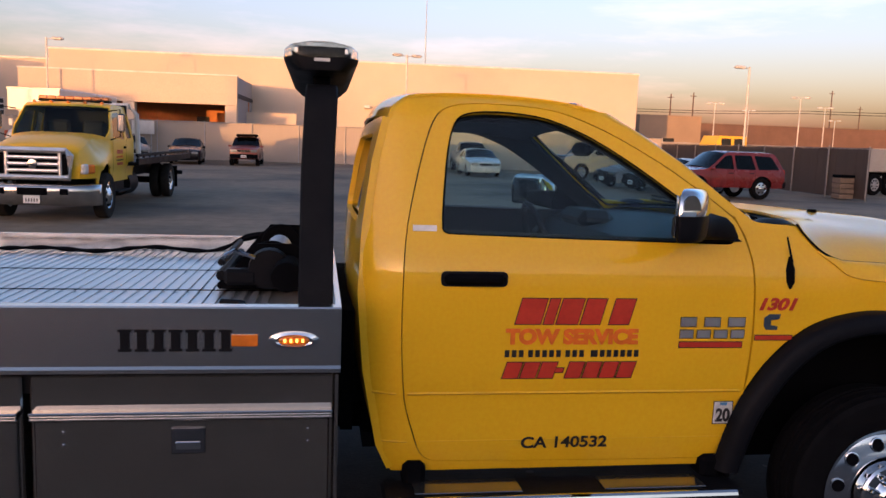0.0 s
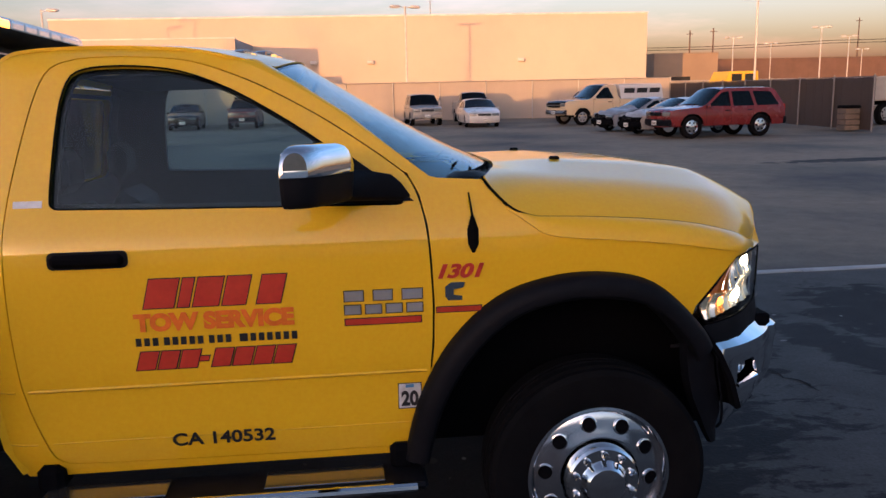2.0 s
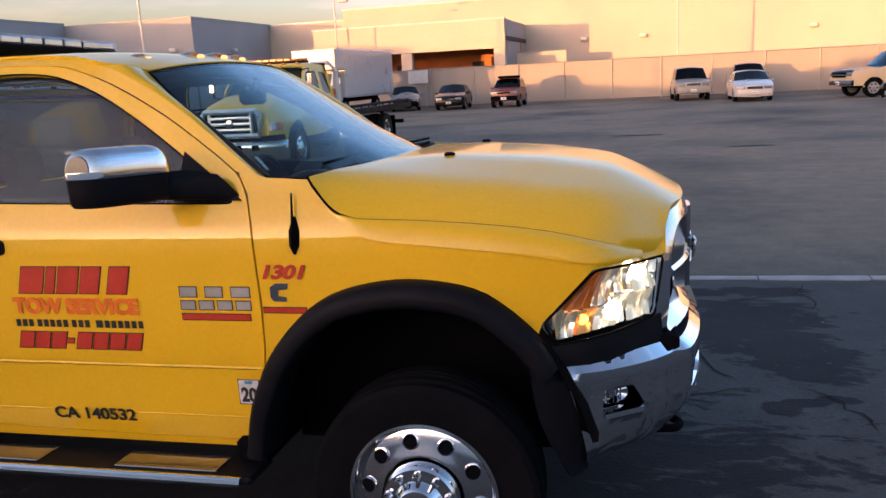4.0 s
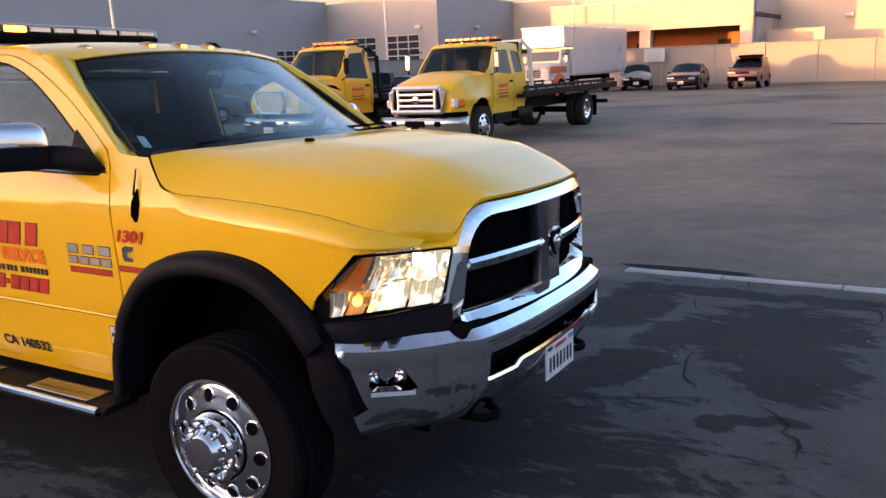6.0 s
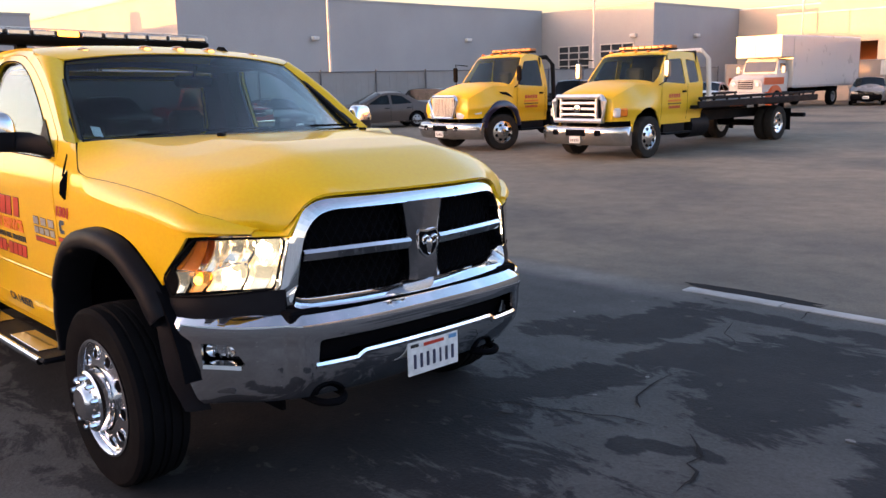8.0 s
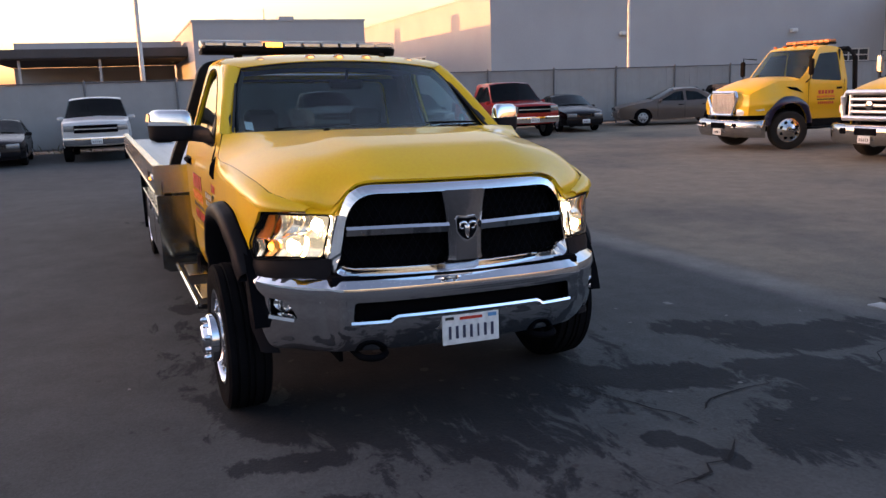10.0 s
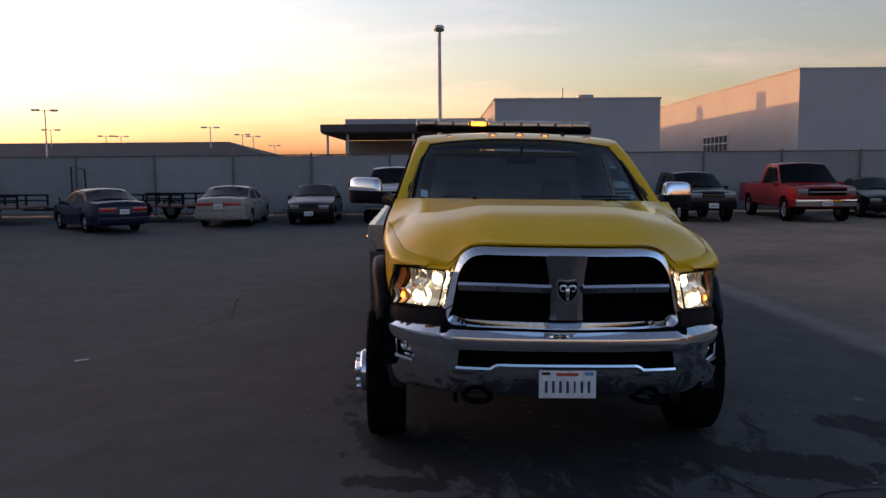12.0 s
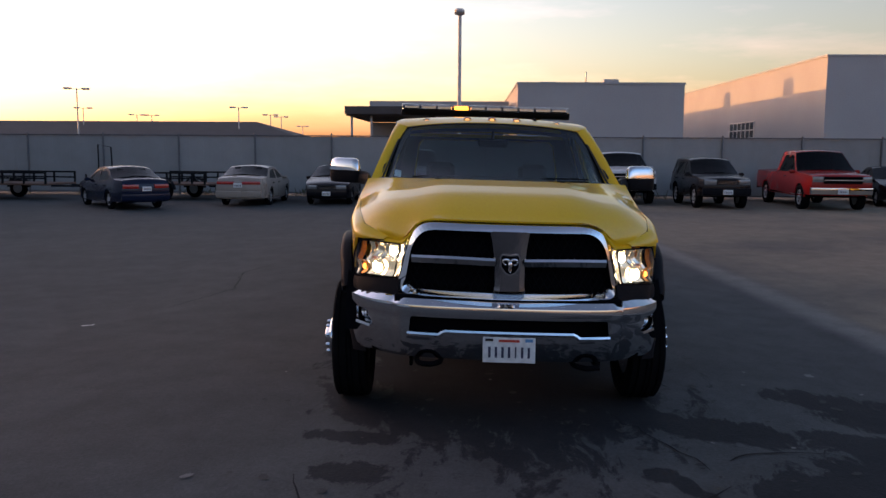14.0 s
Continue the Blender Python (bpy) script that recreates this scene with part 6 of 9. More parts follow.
CABOUT = [wide(p) for p in [(-0.705, 0.562), (-2.02, 0.562), (-2.075, 0.66), (-2.13, 0.95), (-2.155, 1.25), (-2.14, 1.50), (-2.10, 1.76), (-2.06, 1.92), (-2.02, 1.985), (-1.94, 2.012), (-1.70, 2.022), (-1.42, 2.008), (-1.25, 1.972), (-1.10, 1.905), (-0.90, 1.785), (-0.60, 1.560)]]
CABOUT = CABOUT[:1] + smooth_path(CABOUT[1:], 42)
door = hpart("door", sheet(shrunk(DOOR, 0.0045), [WINDOW], flank, 0.055, 0.018), YELLOW, None, "yellow door with red and orange lettering")
hpart("door", sheet(shrunk(DOOR, 0.0045), [WINDOW], flank, 0.08, 0.018).mirrored(), YELLOW)
frame_out = CABOUT + list(reversed(DOOR[:31])) + list(reversed(DOOR[54:]))
fr_side = sheet(frame_out, [], flank, 0.055, 0.02)
both("cab_side_frame", fr_side, YELLOW)
trim = sheet(shrunk(DOOR, -0.03), [shrunk(WINDOW, 0.014)], lambda u, v: (u, -SK(u, v) + 0.045, v), 0.1, 0.02)
both("door_trim", trim, CAB_PLASTIC)
both("pillar_trim", sheet(frame_out, [], lambda u, v: (u, -SK(u, v) + 0.075, v), 0.08, 0.012), CAB_PLASTIC)
pane = sheet(shrunk(WINDOW, -0.012), [], lambda u, v: (u, -SK(u, v) + 0.016, v), 0.12, 0.005)
both("side_window", pane, GLASS)
both("window_seal", Geo().tube([(u, -SK(u, v) - 0.001, v) for u, v in refine(shrunk(WINDOW, 0.003), 0.06)], 0.0035, 6, True), SOFT_BLACK)
# fender
ARCH = smooth_path([wide(p) for p in [(-0.72, 0.56), (-0.665, 0.78), (-0.55, 0.99), (-0.38, 1.145), (-0.18, 1.208), (0.02, 1.210), (0.20, 1.155), (0.37, 0.995), (0.44, 0.85), (0.478, 0.70), (0.495, 0.56)]], 44)
HOODCUT = smooth_path([wide(p) for p in [(-0.423, 1.550), (-0.395, 1.510), (-0.330, 1.445), (-0.258, 1.411), (-0.193, 1.398), (-0.02, 1.383), (0.26, 1.352), (0.50, 1.305), (0.672, 1.248)]], 26)
LAMPBACK = [(0.385, 1.046), (0.55, 1.222), (0.66, 1.228), (0.695, 1.230)]
FTOP = []
for i, (cx, cz) in enumerate(HOODCUT):
    k = min(1.0, max(0.0, (i / 26 - 0.22) / 0.35))
    FTOP.append((cx, cz - max(0.004, min(0.05 * k * k * (3 - 2 * k), (cz - 1.234) * 0.75))))
top_arch = [p for p in ARCH if p[1] > 0.62 and p[0] < 0.372]
fender_out = [wide(p) for p in [(-0.608, 1.286), (-0.601, 1.12), (-0.606, 0.966), (-0.631, 0.75), (-0.660, 0.66)]] + top_arch + LAMPBACK + list(reversed([p for p in FTOP if p[0] < 0.692])) + [wide(p) for p in [(-0.575, 1.556), (-0.682, 1.582), (-0.640, 1.50), (-0.618, 1.40)]]
fd = sheet(fender_out, [], flank, 0.05, 0.015)
fender = hpart("fender", fd, YELLOW, None, "", 70)
hpart("fender", fd.mirrored(), YELLOW, None, "", 70)
# hood; its front edge follows the top of the grille and the lamps
BROW = [(0, 1.364), (0.42, 1.364), (0.48, 1.360), (0.52, 1.345), (0.557, 1.315), (0.594, 1.270), (0.628, 1.240), (0.90, 1.238)]
HOODIN = []
for i, (cx, cz) in enumerate(HOODCUT):
    k = min(1.0, max(0.0, (i / 26 - 0.25) / 0.6))
    k = k * k * (3 - 2 * k)
    HOODIN.append((cx + 0.004 * k, -(SK(cx, cz) - 0.062 * k), cz + 0.016 * k * (1 - 0.9 * max(0, i / 26 - 0.8) / 0.2)))
crown = []
for (cx, cz), (_, fz), rim_in in zip(HOODCUT[6:], FTOP[6:], HOODIN[6:]):
    foot, knee, rim_in = Vector((cx, -SK(cx, fz) - 0.0012, fz - 0.006)), Vector((cx, -SK(cx, cz), cz + 0.004)), Vector(rim_in) - Vector((0, 0.003, 0))
    crown.append([tuple(foot * (1 - t) ** 2 + knee * 2 * t * (1 - t) + rim_in * t ** 2) for t in (0, 0.15, 0.3, 0.45, 0.6, 0.8, 1.0)])
g = Geo().loft(crown)
both("fender_crown", Geo().add(*thicken(g.v, [tuple(reversed(f)) for f in g.f], -0.01)), YELLOW, None, "", 75)
rows = []
for i, (cx, cz) in enumerate(HOODCUT):
    s = i / 26
    hx = -0.265 + 1.105 * s
    hz = table([(0, 1.578), (0.25, 1.573), (0.55, 1.551), (0.78, 1.512), (0.93, 1.443), (1.0, 1.366)], s)
    inner = HOODIN[i]
    yc, cz = -inner[1], inner[2]
    row = []
    lead = min(1.0, max(0.0, (s - 0.85) / 0.15))
    lead = lead * lead * (3 - 2 * lead)
    for j in range(33):
        u = -1 + j / 16
        au = abs(u)
        k = 1 - au ** 2.3
        dome = 0.015 * (1 - min(1, max(0, (au - 0.47) / 0.06)) ** 2 * (3 - 2 * min(1, max(0, (au - 0.47) / 0.06)))) - 0.006 * math.exp(-((au - 0.66) / 0.07) ** 2)
        z = cz + (hz - 0.022 - cz) * (1 - au ** (5.0 - 1.3 * s)) + dome * min(1.0, 0.15 + 3 * (1 - s)) * min(1.0, 0.2 + 3 * s) * min(1, (1 - au) * 8)
        x = cx + (hx - cx) * (1 - au ** (2.6 + 1.5 * s))
        fx = 0.872 - 0.14 * (yc * au / 0.70) ** 2.4
        row.append((x + (fx - x) * lead * (1 - au ** 10), yc * u, z + (table(BROW, yc * au) - z) * lead))
    rows.append(row)
g = Geo().loft(rows)
hood = hpart("hood", Geo().add(*thicken(g.v, [tuple(f) for f in g.f], 0.012)), YELLOW, None, "", 50)
for yy in (-0.42, 0.42):
    hpart("washer_nozzle", Geo().box(-0.02, yy, 1.577, 0.04, 0.03, 0.02, 0.006), SOFT_BLACK, hood)
both("hood_gap", Geo().tube([(x, y - 0.006, z + 0.006) for x, y, z in HOODIN], 0.0045, 6), SOFT_BLACK)
# strip between hood edge and lamps
front_edge = rows[-1]
lampy = [(0.38, 0.96), (0.46, 0.945), (0.55, 0.905), (0.62, 0.85), (0.69, 0.765), (0.74, 0.70), (0.79, 0.625)]
nose = []
for p in [crown[-1][0], crown[-1][3]] + front_edge[0:4]:
    u = table([(0.62, 0.79), (0.70, 0.74), (0.765, 0.69), (0.85, 0.62)], abs(p[1]))
    nose.append([p, (u + 0.002, -table(lampy, u) - 0.002, 1.222)])
both("nose_strip", Geo().add(*thicken(*(lambda q: (q.v, q.f))(Geo().loft(nose)), 0.01)), YELLOW)
# roof, rear wall, pillars
rail = [(-1.125, 1.943, 0.68), (-1.25, 1.974, 0.0), (-1.42, 2.008, 0), (-1.70, 2.022, 0), (-1.94, 2.012, 0), (-2.02, 1.985, 0), (-2.06, 1.92, 0)]
edge = [(x, z, w or SK(x, z), cr, fw) for (x, z, w), cr, fw in zip(rail, (0.045, 0.048, 0.036, 0.030, 0.026, 0.024, 0.02), (0.075, 0.03, 0, 0, -0.02, -0.035, -0.045))]
rows = []
for i in range(len(edge) - 1):
    p0, p1, p2, p3 = edge[max(i - 1, 0)], edge[i], edge[i + 1], edge[min(i + 2, len(edge) - 1)]
    for t in (0, 0.2, 0.4, 0.6, 0.8) + ((1.0,) if i == len(edge) - 2 else ()):
        x, z, w, cr, fw = [b + 0.5 * t * (c - a + t * (2 * a - 5 * b + 4 * c - d + t * (3 * (b - c) + d - a))) for a, b, c, d in zip(p0, p1, p2, p3)]
        rows.append([(x + fw * (1 - abs(u) ** 2.3), w * u, z + cr * (1 - abs(u) ** 2.3)) for u in [-1 + q / 12 for q in range(25)]])
g = Geo().loft(rows)
hpart("roof", Geo().add(*thicken(g.v, g.f, -0.012)), YELLOW, None, "", 50)
hpart("headliner", Geo().loft([[(x, u * 0.72, z - 0.05 + 0.04 * (1 - u * u)) for u in (-1, -0.5, 0, 0.5, 1)] for x, z in ((-1.15, 1.94), (-1.4, 1.975), (-2.0, 1.965))]), CAB_PLASTIC)
rear_x = lambda z: table([(0.5, -2.0), (0.66, -2.075), (0.95, -2.13), (1.25, -2.155), (1.5, -2.14), (1.76, -2.10), (1.92, -2.06), (2.0, -2.0)], z)
half = [(-SK(rear_x(z), z), z) for z in (0.562, 0.66, 0.95, 1.25, 1.5, 1.76, 1.92)]
rw = rounded([(-0.66, 1.50), (0.66, 1.50), (0.60, 1.86), (-0.60, 1.86)], 0.06)
hpart("cab_rear_wall", sheet(half + [(-y, z) for y, z in reversed(half)], [rw], lambda u, v: (rear_x(v) - 0.02 * (1 - (u / 0.9) ** 2), u, v), 0.12, 0.03), YELLOW)
hpart("rear_wall_trim", sheet(shrunk(half + [(-y, z) for y, z in reversed(half)], 0.03), [shrunk(rw, -0.012)], lambda u, v: (rear_x(v) + 0.035, u, v), 0.15, 0.012), CAB_PLASTIC)
rg = hpart("rear_window", sheet(shrunk(rw, -0.01), [], lambda u, v: (rear_x(v) - 0.005, u, v), 0.3, 0.006), GLASS_MID)
WSIDE = [(-1.125, 0.68, 1.943), (-1.00, 0.735, 1.843), (-0.852, 0.778, 1.722), (-0.712, 0.812, 1.607), (-0.585, 0.83, 1.522)]
ASIDE = [(-1.25, 1.972), (-1.10, 1.905), (-0.90, 1.785), (-0.74, 1.665), (-0.60, 1.560)]
pil = []
for (wx, wy, wz), (ax, az), full in zip(WSIDE, ASIDE, (1, 1, 1, 0.8, 0.25)):
    foot, knee, rim_in = Vector((ax, -SK(ax, az), az)), Vector(((ax + wx) / 2 + 0.032 * full, -(SK(ax, az) * 0.96 + wy * 0.04), (az + wz) / 2 + 0.034 * full)), Vector((wx, -wy, wz))
    pil.append([tuple(foot * (1 - t) ** 2 + knee * 2 * t * (1 - t) + rim_in * t ** 2) for t in (0, 0.2, 0.4, 0.6, 0.8, 1.0)])
g = Geo().loft(pil)
both("windshield_pillar", Geo().add(*thicken(g.v, g.f, -0.015)), YELLOW, None, "", 60)
g = Geo().loft([[(x - 0.02, y + 0.025, z - 0.028) for x, y, z in r] for r in pil])
both("pillar_trim", Geo().add(*thicken(g.v, g.f, -0.008)), CAB_PLASTIC)
WMID = [(-1.05, 0.0, 1.988), (-0.86, 0.0, 1.872), (-0.655, 0.0, 1.750), (-0.455, 0.0, 1.643), (-0.265, 0.0, 1.555)]
rows = [[(wx + (cx - wx) * (1 - abs(u) ** 2.3), wy * u, wz + (cz - wz) * (1 - abs(u) ** 2.3)) for u in [-1 + q / 24 for q in range(49)]] for (wx, wy, wz), (cx, _, cz) in zip(smooth_path(WSIDE, 16), smooth_path(WMID, 16))]
g = Geo().loft(rows)
hpart("windshield", Geo().add(*thicken(g.v, g.f, 0.005)), GLASS)
rim = [rows[0][q] for q in range(49)] + [rows[i][48] for i in range(1, 17)] + [rows[16][q] for q in range(47, -1, -1)] + [rows[i][0] for i in range(15, 0, -1)]
hpart("windshield_seal", Geo().tube(rim, 0.007, 6, True), SOFT_BLACK)
# cowl with wipers
cowl = []
for q in range(17):
    u = -1 + q / 8
    x, y, z = rows[16][3 * q]
    h = (-0.46 + 0.20 * (1 - abs(u) ** 2.6), 0.92 * u, 1.545 + 0.03 * (1 - u * u))
    cowl.append([(x - 0.01, y, z - 0.012), ((x + h[0]) / 2, (y + h[1]) / 2, z - 0.02), (h[0] + 0.01, h[1], h[2] - 0.016)])
hpart("cowl_panel", Geo().loft(cowl), BLACK_PLASTIC)
for y0, y1 in ((-0.62, 0.06), (0.02, 0.66)):
    wp = hpart("wiper", Geo().tube([(-0.40, y0 + 0.02, 1.548), (-0.36, (y0 + y1) / 2, 1.566), (-0.37, y1, 1.570)], 0.007, 6), SOFT_BLACK)
    hpart("wiper_blade", Geo().tube([(-0.47, y0, 1.572), (-0.385, (y0 + y1) / 2, 1.590), (-0.37, y1, 1.590)], 0.006, 5), SOFT_BLACK, wp)
both("cowl_corner_cover", Geo().lathe([(0.0, 0.02), (0.05, 0.016), (0.085, 0.0), (0.02, -0.01)], (-0.44, -0.80, 1.545), "z", 16), BLACK_PLASTIC)
# roof markers
for i, yy in enumerate((-0.53, -0.20, 0.0, 0.20, 0.53)):
    xx = -1.27 + 0.075 * (1 - (yy / 0.6) ** 2)
    base = 1.976 + 0.046 * (1 - (yy / 0.76) ** 2)
    dome = [[(xx - 0.10 + 0.17 * t, yy + 0.044 * k * math.cos(math.pi * q / 8), base - 0.010 + 0.038 * h * math.sin(math.pi * q / 8)) for q in range(9)] for t, k, h in ((0, 0.12, 0.1), (0.12, 0.5, 0.5), (0.3, 0.8, 0.85), (0.5, 0.97, 1.0), (0.64, 1.0, 1.0), (0.76, 0.97, 0.90), (0.88, 0.85, 0.68), (0.96, 0.6, 0.4), (1, 0.2, 0.1))]
    mk = hpart("roof_marker", Geo().loft(dome[:5], True, True), MARKER_LENS, None, "silvered roof marker lamp with a lit amber nose", 80)
    hpart("marker_nose", Geo().loft(dome[4:], True, True), AMBER_GLASS, mk, "amber lens, lit from within", 80)
    hpart("bulb", Geo().box(xx + 0.040, yy, base + 0.004, 0.026, 0.034, 0.018, 0.007), GLOW_MARKER, mk)
hpart("roof_aerial", Geo().loft([[(-1.36 + 0.12 * t, 0.36 + w * 0.03 * k, 2.020 + h * k) for w, h in ((-1, 0), (0, 0.045), (1, 0))] for t, k in ((0, 1), (0.6, 0.9), (1, 0.2))], True, True), SOFT_BLACK)
# interior
for yy in (-0.42, 0.42):
    st = hpart("seat", Geo().box(-1.50, yy, 0.98, 0.52, 0.54, 0.2, 0.07).box(-1.90, yy, 1.20, 0.14, 0.52, 0.50, 0.07, Matrix.Rotation(-0.16, 4, "Y")), CAB_CLOTH)
    hpart("headrest", Geo().box(-1.975, yy, 1.58, 0.09, 0.26, 0.17, 0.04), CAB_CLOTH, st)
hpart("centre_console", Geo().box(-1.4, 0, 1.0, 0.6, 0.26, 0.34, 0.05), CAB_PLASTIC)
hpart("dashboard", Geo().loft([[(x, y, z) for y in (-0.91, -0.5, 0, 0.5, 0.91)] for x, z in ((-0.95, 1.05), (-1.0, 1.30), (-0.93, 1.43), (-0.72, 1.485), (-0.50, 1.50), (-0.34, 1.50))]), CAB_PLASTIC)
hpart("instrument_hood", Geo().box(-0.86, 0.40, 1.47, 0.2, 0.42, 0.1, 0.04), CAB_PLASTIC)
sw = [(-1.14 - 0.06 * math.sin(a), 0.40 + 0.19 * math.cos(a), 1.36 + 0.18 * math.sin(a)) for a in [2 * math.pi * q / 24 for q in range(24)]]
swo = hpart("steering_wheel", Geo().tube(sw, 0.016, 8, True), CAB_PLASTIC)
hpart("steering_hub", Geo().box(-1.12, 0.40, 1.36, 0.06, 0.16, 0.12, 0.03).tube([(-1.11, 0.22, 1.37), (-1.11, 0.58, 1.37)], 0.014, 6).tube([(-1.1, 0.4, 1.34), (-0.85, 0.4, 1.25)], 0.03, 8), CAB_PLASTIC, swo)
hpart("cab_floor", Geo().box(-1.4, 0, 0.66, 1.5, 1.8, 0.06), SOFT_BLACK)
hpart("firewall", Geo().box(-0.62, 0, 1.02, 0.05, 1.76, 0.84), SOFT_BLACK)
hpart("rear_view_mirror", Geo().box(-1.03, 0.0, 1.84, 0.04, 0.24, 0.07, 0.02).tube([(-1.03, 0, 1.86), (-0.99, 0, 1.93)], 0.01, 6), SOFT_BLACK)
hpart("windshield_sticker", Geo().box(-0.668, -0.735, 1.588, 0.004, 0.05, 0.06, 0.0, Matrix.Rotation(radians(-40), 4, "Y") @ Matrix.Rotation(radians(15), 4, "Z")), PLATE_WHITE)
# door fittings
hd = hpart("door_handle", Geo().box(-1.745, -1.014, 1.320, 0.235, 0.03, 0.044, 0.014), SOFT_BLACK, door, "black door handle")
hpart("handle_recess", Geo().prism(rounded([(-1.874, 1.291), (-1.616, 1.291), (-1.616, 1.349), (-1.874, 1.349)], 0.022, 5), lambda u, v, w: (u, -SK(u, v) - 0.0005 - w, v), 0.005), BLACK_PLASTIC, door)
hpart("door_handle", Geo().box(-1.745, 1.012, 1.320, 0.235, 0.028, 0.042, 0.013), SOFT_BLACK)
for s in (-1, 1):
    def head(rows_):
        """A boxy shell lofted upwards through sections of (z, inner y, outer y, depth)."""
        secs = []
        for z, yi, yo, depth in rows_:
            sec = []
            for q in range(28):
                a = 2 * math.pi * q / 28
                ca, sa = math.cos(a), math.sin(a)
                y = (yi + yo) / 2 + (yo - yi) / 2 * math.copysign(abs(ca) ** 0.45, ca)
                x = -0.985 - 0.60 * (y - 1.16) + depth * (0.32 + 0.68 * (sa > 0)) * math.copysign(abs(sa) ** 0.6, sa)
                sec.append((x, s * y, z))
            secs.append(sec)
        geo = Geo()
        geo.loft([r + r[:1] for r in (secs if s < 0 else [list(reversed(r)) for r in secs])])
        for r, up in ((secs[0], 0), (secs[-1], 1)):
            k = len(geo.v)
            geo.v += r
            geo.f.append(tuple(range(k, k + 28)) if (up > 0) == (s > 0) else tuple(range(k + 27, k - 1, -1)))
        return geo
    mir = head([(1.497, 1.06, 1.276, 0.058), (1.500, 1.048, 1.290, 0.068), (1.512, 1.042, 1.298, 0.075), (1.555, 1.040, 1.300, 0.080), (1.592, 1.040, 1.302, 0.082)])
    arm = []
    for y, xa, xb, za, zb in ((1.13, -1.02, -0.93, 1.500, 1.591), (1.06, -1.0, -0.87, 1.497, 1.592), (1.0, -0.96, -0.78, 1.490, 1.592), (0.965, -0.91, -0.69, 1.482, 1.572), (0.945, -0.885, -0.660, 1.478, 1.520)):
        arm.append([(xa, s * y, za + 0.012), (xa + 0.012, s * y, za), (xb - 0.012, s * y, za), (xb, s * y, za + 0.012), (xb - 0.006, s * y, zb - 0.03), (xb - 0.04, s * y, zb), (xa + 0.03, s * y, zb), (xa, s * y, zb - 0.02)])
    mir.loft(arm if s < 0 else [list(reversed(r)) for r in arm], True, True)
    mb = hpart("mirror", mir, BLACK_PLASTIC, None, "large black tow mirror with a chrome cap", 60)
    cap = head([(1.594, 1.038, 1.304, 0.084), (1.612, 1.040, 1.303, 0.084), (1.640, 1.044, 1.298, 0.080), (1.664, 1.052, 1.288, 0.074), (1.678, 1.062, 1.275, 0.064), (1.687, 1.076, 1.258, 0.048), (1.690, 1.10, 1.235, 0.030)])
    hpart("mirror_cap", cap, CHROME, mb, "", 60)
    hpart("mirror_glass", Geo().box(0, 0, 0, 0.008, 0.22, 0.155, 0.004).moved(Matrix.Translation((-1.020, s * 1.168, 1.590)) @ Matrix.Rotation(s * 0.54, 4, "Z")), CHROME, mb)
    dome = [(-0.036 * math.cos(math.pi * q / 12), 0.052 * math.sin(math.pi * q / 12) ** 0.8) for q in range(13)]
    hpart("turn_lamp", Geo().prism(dome, lambda u, v, w: (-1.034 + u, s * (1.312 - w - 0.22 * v - 0.45 * u * (u > 0)), 1.616 + v), 0.02), SMOKED_LENS, mb, "smoked turn lamp let into the cap")
    hpart("window_corner", Geo().prism([(-0.652, 1.477), (-0.91, 1.477), (-0.885, 1.650)], lambda u, v, w: (u, s * (SK(u, v) + 0.006 - w), v), 0.02), BLACK_PLASTIC, mb)
# aerial on the right fender
aer = hpart("aerial", Geo().loft([[(-0.452 + dx * k, -SK(-0.45, 1.33 + h) - 0.028 * k * d, 1.322 + h) for dx, d in ((-0.022, 0), (0, 1), (0.022, 0))] for h, k in ((-0.03, 0.25), (0.0, 0.9), (0.05, 1.0), (0.085, 0.5), (0.10, 0.3))], True, True), SOFT_BLACK)
hpart("mast", Geo().tube([(-0.452, -1.0, 1.40), (-0.462, -0.965, 1.50)], [0.005, 0.003], 6), SOFT_BLACK, aer)
# wheel-arch flares
rows = []
for x, z in ARCH:
    if x > 0.3 and z < 0.885:
        continue
    c = Vector((0.0, 0.50))
    p = Vector((x, z))
    d = (c - p).normalized()
    sec = []
    for k, off in ((0.0, -0.002), (0.006, 0.040), (0.025, 0.062), (0.070, 0.072), (0.085, 0.062), (0.088, -0.10)):
        q = p + d * k
        sec.append((q.x, -(max(SK(min(x, 0.40), min(max(z, 0.6), 1.25)), 0.96) + (off + 0.012) * (1 - 0.75 * ease(0.30, 0.48, x) * ease(-1.0, -0.72, -z))), q.y))
    rows.append(sec)
g = Geo().loft(rows)
both("wheel_arch_flare", Geo().add(*thicken(g.v, g.f, 0.012)), BLACK_PLASTIC, None, "", 60)
liner = Geo().loft([[(-0.04 + 0.60 * math.cos(a), -y, 0.5 + 0.66 * math.sin(a)) for y in (0.99, 0.55)] for a in [math.pi * (1.0 - 0.93 * q / 16) for q in range(17)]])
both("wheel_well_liner", Geo().add(*thicken(liner.v, liner.f, 0.02)), SOFT_BLACK)
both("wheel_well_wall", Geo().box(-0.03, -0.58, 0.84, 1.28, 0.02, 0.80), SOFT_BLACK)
# plain black block that fills the engine bay
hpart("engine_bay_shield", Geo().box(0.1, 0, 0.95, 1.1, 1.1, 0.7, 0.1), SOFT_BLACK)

# ---------------------------------------------------------------- tow truck: front end
def lamp_skin(inset, back):
    return lambda u, v: (u - back, -(table(lampy, u) - inset), v)


